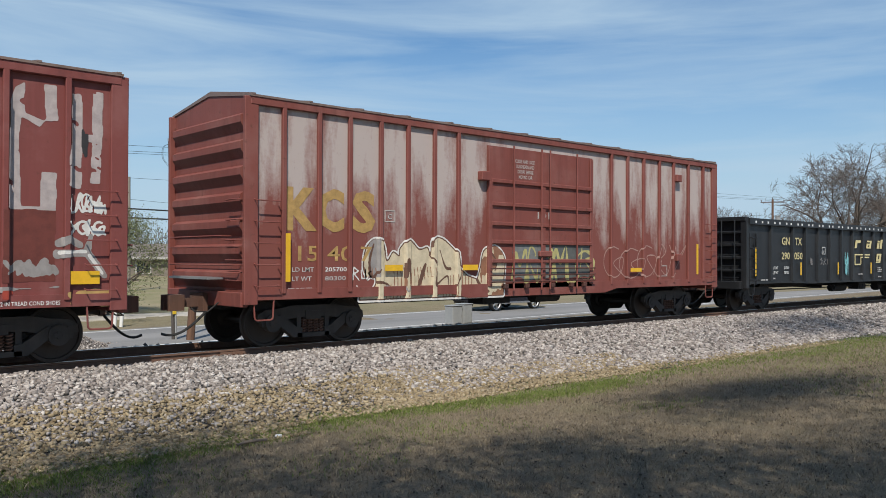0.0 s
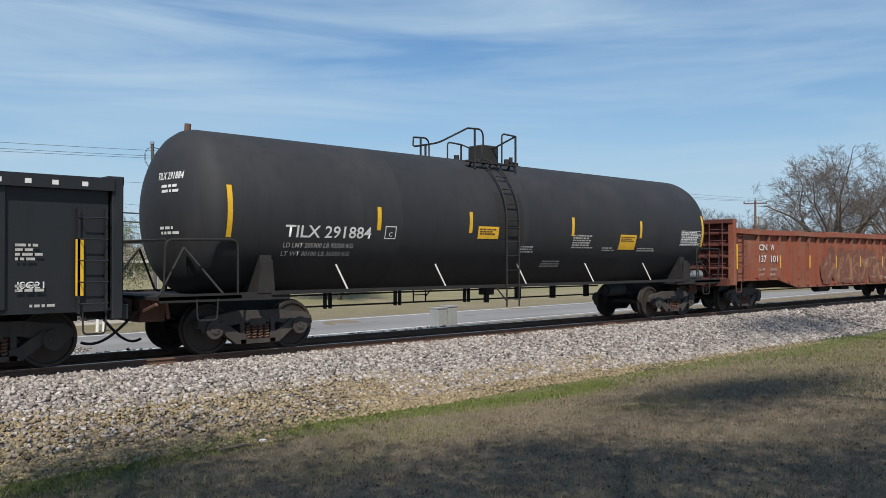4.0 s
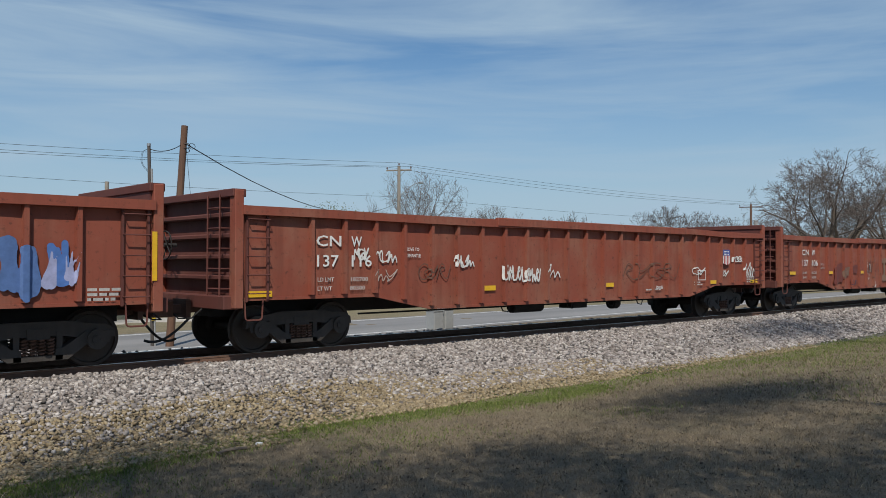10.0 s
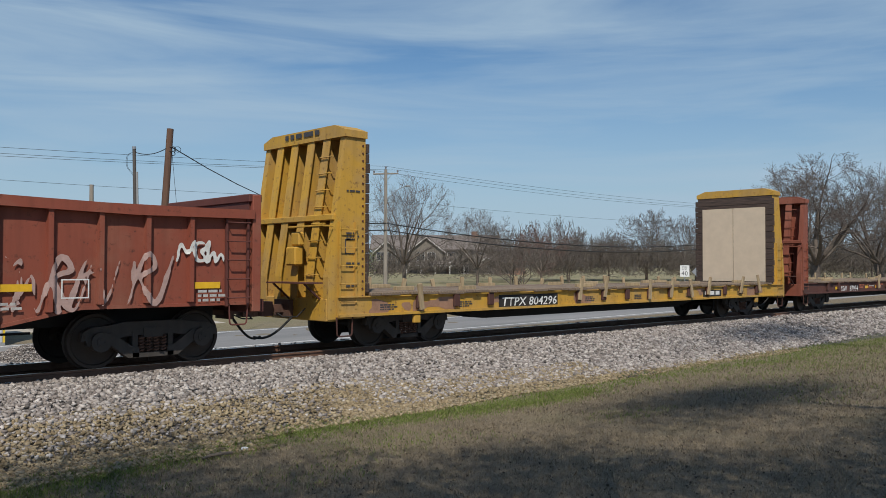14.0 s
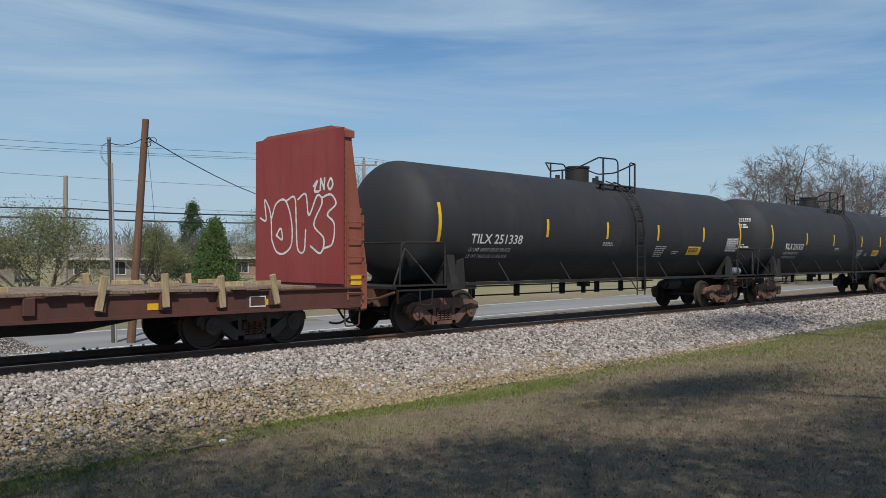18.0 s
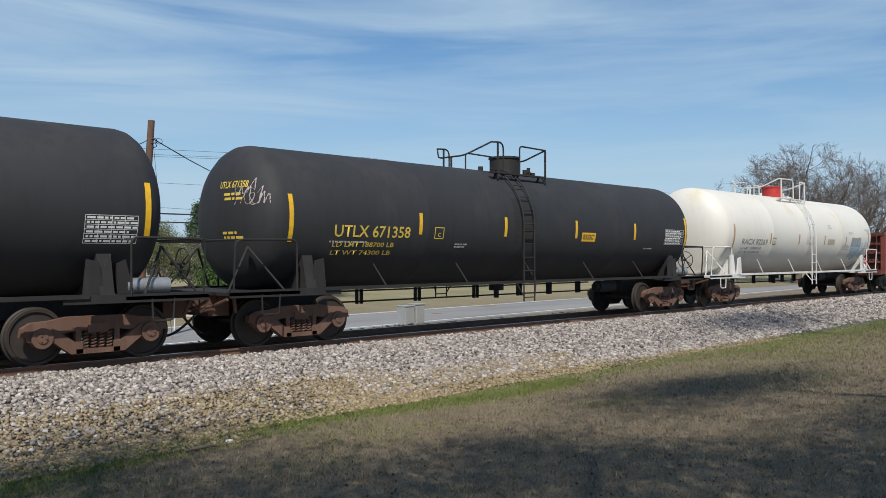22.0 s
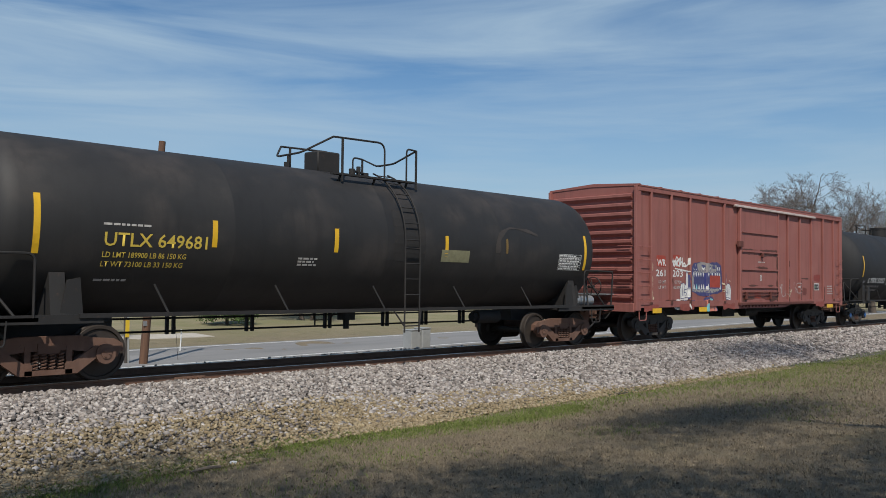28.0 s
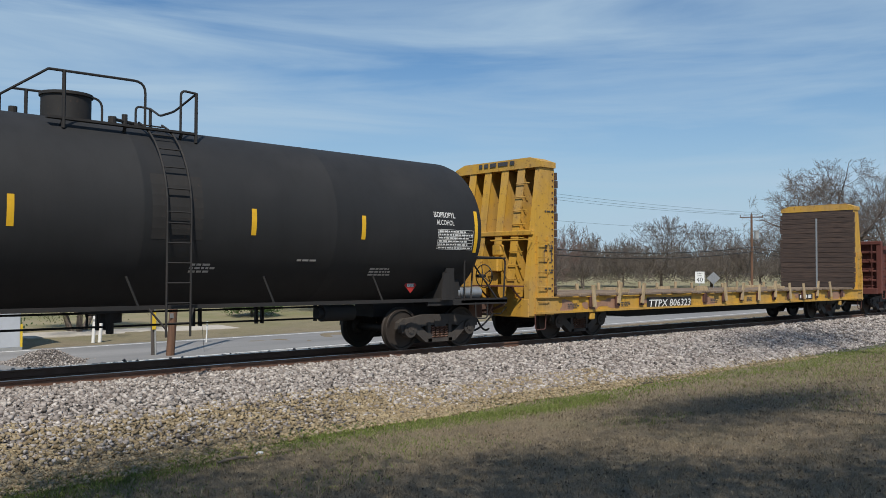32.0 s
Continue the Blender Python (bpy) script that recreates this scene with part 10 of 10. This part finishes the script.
for src, x, y, a, s in ((brushy, 101.5, 42.0, 120, 0.95), (slim, 86.5, 45.5, 70, 0.85), (slim, 98.0, 38.0, 200, 0.9), (brushy, 111.0, 40.0, 250, 0.85), (slim, 107.0, 33.0, 20, 0.95), (slim, 74.0, 42.0, 150, 0.7), (brushy, 120.0, 34.0, 40, 0.9), (slim, 96.0, 26.0, 300, 0.75), (slim, 113.0, 24.0, 100, 0.9), (brushy, 128.0, 26.0, 170, 0.95), (slim, 66.0, 43.5, 20, 0.62)):
    copy_thing(src, pose(x, y, rough_ground(x, y), 0, 0, a) @ Matrix.Scale(s, 4))


def thicket(name, seed, spots, height, width, material, label, fine=0.024, depth=3):
    """Many thin stems, joined: brush that nobody could count."""
    vs, fs, off = [], [], 0
    kinds = [tubes(skeleton(seed + i, height, width, depth, 0.05, 2, 0.04, 0.8, fine)[1]) for i in range(3)]
    r = random.Random(seed)
    for x, y in spots:
        v, f = kinds[r.randrange(3)]
        s, a = r.uniform(0.65, 1.15), r.uniform(0, 6.283)
        c, d = math.cos(a) * s, math.sin(a) * s
        vs.append(np.stack([v[:, 0] * c - v[:, 1] * d + x, v[:, 0] * d + v[:, 1] * c + y, v[:, 2] * s * r.uniform(0.8, 1.15) + rough_ground(x, y)], 1))
        fs.append(f + off)
        off += len(v)
    return tagged(new(name, raw_mesh(name, np.concatenate(vs), np.concatenate(fs), material)), label, "brush", kind="stuff")


r = random.Random(5)
thicket("roadside_brush", 31, [(76 + 62 * t + r.gauss(0, 3), 50 - 30 * t + r.gauss(0, 3.2)) for t in [i / 170 for i in range(170)]], 5.2, 5.2, M_BRUSH, "tangled grey-brown leafless brush beyond the road")
thicket("tree_belt", 36, [(70 + 75 * t + r.gauss(0, 3), 54 - 34 * t + r.gauss(0, 3.5)) for t in [i / 80 for i in range(80)]], 6.6, 6.6, M_BRUSH, "belt of leafless grey-brown trees beyond the road", 0.024)
thicket("house_shrubs", 41, [(46 + 36 * t + r.gauss(0, 2), 44 + 6 * t + r.gauss(0, 3)) for t in [i / 44 for i in range(44)]], 3.6, 3.8, M_BRUSH, "low leafless shrubs in front of houses")
thicket("far_woods", 51, [(170 * math.sin(a), -15 + 170 * math.cos(a) + r.gauss(0, 6)) for a in [radians(8 + 76 * i / 210) for i in range(210)]], 6.5, 7.5, M_FAR, "distant leafless woods along the horizon", 0.07, 2)

# far wooded rise
rise = bmesh.new()
ang = [radians(2 + 2.0 * i) for i in range(46)]
lo = [rise.verts.new((420 * math.sin(a), -15 + 420 * math.cos(a), 0.0)) for a in ang]
hi = [rise.verts.new((470 * math.sin(a), -15 + 470 * math.cos(a), 9.5 + 2.2 * noise.noise((a * 4, 0, 0)) + 0.8 * noise.noise((a * 40, 2, 0)))) for a in ang]
en = [rise.verts.new((640 * math.sin(a), -15 + 640 * math.cos(a), 2.0)) for a in ang]
for p_, q_ in ((lo, hi), (hi, en)):
    for i in range(len(ang) - 1):
        rise.faces.new((p_[i], p_[i + 1], q_[i + 1], q_[i]))
setting("far_rise", rise, plain("blue_grey_woods", (0.13, 0.14, 0.15), 0.95, vary=0.2, scale=0.1), "low wooded rise on the horizon", True)

# ---- houses ----


def gable_roof(x0, x1, y0, y1, z, peak, over=0.35, across=False):
    bm = bmesh.new()
    if across:
        m_ = (x0 + x1) / 2
        prism(bm, [(x0 - over, z - 0.12), (m_, peak), (x1 + over, z - 0.12), (x1 + over, z + 0.08), (m_, peak + 0.2), (x0 - over, z + 0.08)], y0 - over, y1)
    else:
        m_ = (y0 + y1) / 2
        prism_x(bm, [(y0 - over, z - 0.12), (m_, peak), (y1 + over, z - 0.12), (y1 + over, z + 0.08), (m_, peak + 0.2), (y0 - over, z + 0.08)], x0 - over, x1 + over)
    return bm


def house_window(ob, x, z, w, h, y):
    f = part("window_frame", soften(box(bmesh.new(), x - w / 2 - 0.08, x + w / 2 + 0.08, y - 0.05, y, z - 0.08, z + h + 0.08), 0.01), M_TRIM, ob)
    for s in (-1, 1):
        part("pane", box(bmesh.new(), x + (s - 1) * w / 4 + 0.02, x + (s + 1) * w / 4 - 0.02, y - 0.062, y - 0.054, z, z + h), M_PANE, f)


ob = thing("house", "two-storey tan house with grey gabled roofs and porch", "house", "houses beyond the road", pose(96.2, 86.9, 0.4, 0, 0, -43))
part("wall", box(bmesh.new(), -10.5, 10.5, 0, 9, -0.4, 4.2), M_WALL, ob)
part("roof", gable_roof(-10.5, 10.5, 0, 9, 4.2, 6.6, 0.5), M_SHINGLE, ob)
for x, w, z, pk in ((-1.6, 5.6, 3.9, 6.3), (-8.2, 4.0, 3.6, 5.7)):
    g = part("gable", prism(bmesh.new(), [(x - w / 2, -0.4), (x + w / 2, -0.4), (x + w / 2, z), (x, pk - 0.2), (x - w / 2, z)], -1.6, 0.0), M_WALL, ob)
    part("gable_roof", gable_roof(x - w / 2, x + w / 2, -1.6, 4.5, z, pk, 0.4, True), M_SHINGLE, g)
    for s in (-1, 1):
        part("barge_board", prism(bmesh.new(), [(x, pk + 0.02), (x + s * (w / 2 + 0.45), z - 0.2), (x + s * (w / 2 + 0.45), z - 0.42), (x, pk - 0.22)], -2.06, -2.0), M_TRIM, g)
    house_window(ob, x - 0.9, 2.4, 1.2, 1.3, -1.6)
    house_window(ob, x + 0.9, 2.4, 1.2, 1.3, -1.6)
part("porch_roof", soften(prism_x(bmesh.new(), [(-4.2, 1.75), (-1.6, 2.3), (-1.6, 2.15), (-4.2, 1.6)], -5.0, 9.5), 0.02), M_SHINGLE, ob)
part("porch_beam", box(bmesh.new(), -5.0, 9.5, -4.1, -3.95, 1.4, 1.62), M_TRIM, ob)
for i in range(7):
    part("porch_post", soften(box(bmesh.new(), -4.9 + 2.35 * i, -4.7 + 2.35 * i, -4.1, -3.92, -0.4, 1.42), 0.01), M_TRIM, ob)
for x in (2.6, 5.0, 7.6):
    house_window(ob, x, 0.2, 1.4, 1.2, 0.0)
    house_window(ob, x, 2.55, 1.2, 1.1, 0.0)
part("chimney", box(bmesh.new(), 6.2, 7.2, 3.5, 4.4, 5.0, 7.4), M_BRICK, ob)

ob = thing("house", "low cream house with white gables among bare trees", "house", "houses beyond the road", pose(101.0, 80.0, 0.5, 0, 0, -46))
part("wall", box(bmesh.new(), -6.5, 6.5, 0, 8, -0.4, 2.2), M_BRICK, ob)
part("roof", gable_roof(-6.5, 6.5, 0, 8, 2.2, 4.0, 0.4), M_SHINGLE, ob)
for x, w, pk in ((-3.6, 4.6, 3.7), (0.2, 3.0, 2.9)):
    g = part("gable", prism(bmesh.new(), [(x - w / 2, -0.4), (x + w / 2, -0.4), (x + w / 2, 1.9), (x, pk - 0.2), (x - w / 2, 1.9)], -1.5, 0.0), M_WALL, ob)
    part("gable_roof", gable_roof(x - w / 2, x + w / 2, -1.5, 3.5, 1.9, pk, 0.35, True), M_SHINGLE, g)
    for s in (-1, 1):
        part("barge_board", prism(bmesh.new(), [(x, pk + 0.02), (x + s * (w / 2 + 0.4), 1.75), (x + s * (w / 2 + 0.4), 1.45), (x, pk - 0.28)], -1.92, -1.86), M_TRIM, g)
    house_window(ob, x, 0.2, 1.5, 1.2, -1.5)
house_window(ob, 3.4, 0.2, 1.6, 1.2, 0.0)

for x, y, a, w, h, pk, mt, lab in ((30.0, 53.0, -28, 8.0, 1.6, 2.6, M_WALL, "low tan house behind evergreen trees"), (44.0, 52.0, -35, 7.0, 1.7, 2.6, M_BRICK, "low brown brick house behind evergreen trees"), (16.0, 48.0, -20, 9.0, 1.8, 2.9, M_WALL, "low tan house behind evergreen trees")):
    ob = thing("house", lab, "house", "houses beyond the road", pose(x, y, 0.1, 0, 0, a))
    part("wall", box(bmesh.new(), -w / 2, w / 2, 0, 6, -0.4, h), mt, ob)
    part("roof", gable_roof(-w / 2, w / 2, 0, 6, h, pk, 0.5), M_SHINGLE, ob)
    part("fascia", box(bmesh.new(), -w / 2 - 0.5, w / 2 + 0.5, -0.58, -0.52, h - 0.16, h + 0.06), M_TRIM, ob)
    for q in (-0.3, 0.05, 0.33):
        house_window(ob, q * w, 0.3, 1.1, 1.0, 0.0)

# ---- the dark car on the road ----
suv = thing("suv_car", "dark blue sport utility car driving on the road", "car")
prof = [(-2.25, 0.35), (-2.3, 0.75), (-2.2, 0.98), (-1.25, 1.08), (-0.55, 1.62), (0.2, 1.70), (1.7, 1.66), (2.15, 1.15), (2.28, 0.95), (2.28, 0.4), (2.1, 0.3), (-2.1, 0.3)]
part("body", soften(prism(bmesh.new(), prof, -0.92, 0.92), 0.07, 2), M_HULL, suv, smooth=True)
for s in (-1, 1):
    y0, y1 = sorted((s * 0.915, s * 0.935))
    for xa, xb, lean in ((-0.95, 0.15, 0.55), (0.25, 1.15, 0.0), (1.25, 1.75, 0.0)):
        part("side_window", prism(bmesh.new(), [(xa, 1.1), (xb, 1.1), (xb - (0.1 if xb > 1.5 else 0), 1.55), (xa + lean, 1.55)], y0, y1), M_PANE, suv)
    for x in (-0.9, 0.2):
        part("door_seam", box(bmesh.new(), x, x + 0.015, *sorted((s * 0.918, s * 0.924)), 0.4, 1.08), M_TYRE, suv)
    part("sill_strip", soften(box(bmesh.new(), -1.1, 1.0, *sorted((s * 0.9, s * 0.95)), 0.3, 0.38), 0.01), M_ALLOY, suv)
    part("headlight", soften(box(bmesh.new(), -2.31, -2.12, *sorted((s * 0.55, s * 0.88)), 0.75, 0.9), 0.02), M_WHITEPOST, suv)
    part("tail_light", soften(box(bmesh.new(), 2.2, 2.30, *sorted((s * 0.65, s * 0.9)), 0.9, 1.15), 0.02), M_RED, suv)
part("windscreen", prism(bmesh.new(), [(-1.24, 1.10), (-0.60, 1.60), (-0.62, 1.64), (-1.28, 1.12)], -0.75, 0.75), M_PANE, suv)
SUV_WHEELS = []
tyre = bmesh.new()
prism_ring = [(-0.11, 0.30), (-0.11, 0.34), (-0.08, 0.355), (0.08, 0.355), (0.11, 0.34), (0.11, 0.30)]
for (ya, ra), (yb, rb) in zip(prism_ring, prism_ring[1:] + prism_ring[:1]):
    for i in range(24):
        a, b = 2 * math.pi * i / 24, 2 * math.pi * (i + 1) / 24
        tyre.faces.new([tyre.verts.new((q * math.cos(t), y, q * math.sin(t))) for q, y, t in ((ra, ya, a), (ra, ya, b), (rb, yb, b), (rb, yb, a))])
bmesh.ops.remove_doubles(tyre, verts=tyre.verts, dist=0.001)
tyre_me = mesh_of("tyre", tyre, M_TYRE)
hub = bmesh.new()
for i in range(5):
    a = 2 * math.pi * i / 5
    rod(hub, (0.04 * math.cos(a), 0, 0.04 * math.sin(a)), (0.27 * math.cos(a), 0, 0.27 * math.sin(a)), 0.035, 6)
rod(hub, (0, -0.05, 0), (0, 0.05, 0), 0.08, 10)
for i in range(20):
    a, b = 2 * math.pi * i / 20, 2 * math.pi * (i + 1) / 20
    rod(hub, (0.28 * math.cos(a), 0, 0.28 * math.sin(a)), (0.28 * math.cos(b), 0, 0.28 * math.sin(b)), 0.03, 5)
hub_me = mesh_of("rim", hub, M_ALLOY)
for x in (-1.35, 1.35):
    for y in (-0.84, 0.84):
        w_ = new("wheel", tyre_me)
        w_.parent = suv
        w_.matrix_basis = pose(x, y, 0.355)
        h_ = new("rim", hub_me)
        h_.parent = w_
        h_.matrix_basis = pose(0, 0.05 if y > 0 else -0.05, 0)
        SUV_WHEELS.append(w_)
SUV_SPEED = 8.8

# ---- shade trees round the camera ----


def shade_tree(label, seed, x, y, lobes, trunk_r=0.35):
    """lobes: centre, three radii and leaf count of each part of the crown."""
    ob = thing("tree", label, "tree", "shade trees on the lawn", pose(x, y, 0))
    r = random.Random(seed)
    segs = [(Vector((0, 0, -0.5)), Vector((0, 0, 3.2)), trunk_r * 1.2, trunk_r)]
    rg = np.random.default_rng(seed)
    vs = []
    for (cx, cy, cz), (ra, rb, rc), count in lobes:
        c = Vector((cx - x, cy - y, cz))
        m_ = Vector((0, 0, 3.2)).lerp(c, 0.5) + Vector((0, 0, 0.5))
        segs += [(Vector((0, 0, 3.0)), m_, trunk_r * 0.55, trunk_r * 0.35), (m_, c, trunk_r * 0.35, 0.05)]
        for k in range(int(count / 5)):
            q = Vector((r.gauss(0, 0.5) * ra, r.gauss(0, 0.5) * rb, r.gauss(0, 0.5) * rc))
            if noise.noise((q + c) * 0.55 + Vector((seed, 3, 0))) > -0.36:
                vs.append(c + q)
    cn = new("trunk", raw_mesh("trunk", *tubes(segs), M_BARK))
    cn.parent = ob
    cr = new("crown", leaf_mesh(rg, vs, 44, 0.40, 0.09, M_OAKLEAF))
    cr.parent = ob
    return ob


shade_tree("large live oak shading the lawn", 61, -3.2, -17.8, [((-0.4, -14.2, 8.0), (3.6, 2.7, 1.2), 2800), ((-1.9, -11.6, 7.6), (2.6, 2.0, 1.0), 900), ((3.4, -17.2, 7.8), (2.6, 1.7, 1.0), 1700), ((-0.6, -10.3, 7.8), (2.2, 1.3, 0.9), 640), ((-4.5, -16.5, 7.2), (2.5, 2.5, 1.3), 900), ((2.2, -15.3, 8.4), (1.9, 1.5, 0.8), 1000)])
shade_tree("live oak shading the lawn beside the track", 62, 10.5, -18.6, [((8.0, -13.9, 8.9), (3.4, 1.2, 0.7), 2100), ((6.6, -17.1, 8.2), (2.4, 1.2, 0.9), 1300), ((11.0, -17.0, 8.6), (2.6, 1.6, 1.0), 1000)])
shade_tree("live oak shading the ballast", 63, 22.0, -16.5, [((19.6, -10.6, 11.6), (5.0, 1.0, 0.9), 1500), ((25.0, -13.0, 10.0), (3.0, 1.5, 1.0), 700)])


def motions():
    """All cars roll to -x together; the wheels turn under them."""
    def rolled(t):
        i = min(int(t), 31)
        a, b = ROLLED[i], ROLLED[i + 1]
        return a + (b - a) * (t - i)

    times = [0.5 * i for i in range(65)]
    steps = [i / 15 for i in range(481)]
    for car, x in TRAIN:
        walk(car, [(t, pose(x - rolled(t), 0, 0)) for t in times])
        for ob in car.children_recursive:
            if ob.name.startswith("wheelset"):
                c = ob.matrix_basis.translation.copy()
                walk(ob, [(t, pose(c.x, c.y, c.z, 0, -math.degrees(rolled(t) / WHEEL_R) % 360, 0)) for t in steps])
    # the car rolls along the far lane
    for_road = [(t, ROAD @ pose(28.05 - SUV_SPEED * t, 10.0, -0.605)) for t in times]
    walk(suv, for_road)
    quick = [i / 20 for i in range(641)]
    for ob in SUV_WHEELS:
        c = ob.matrix_basis.translation.copy()
        walk(ob, [(t, pose(c.x, c.y, c.z, 0, -math.degrees(SUV_SPEED * t / 0.355) % 360, 0)) for t in quick])

motions()
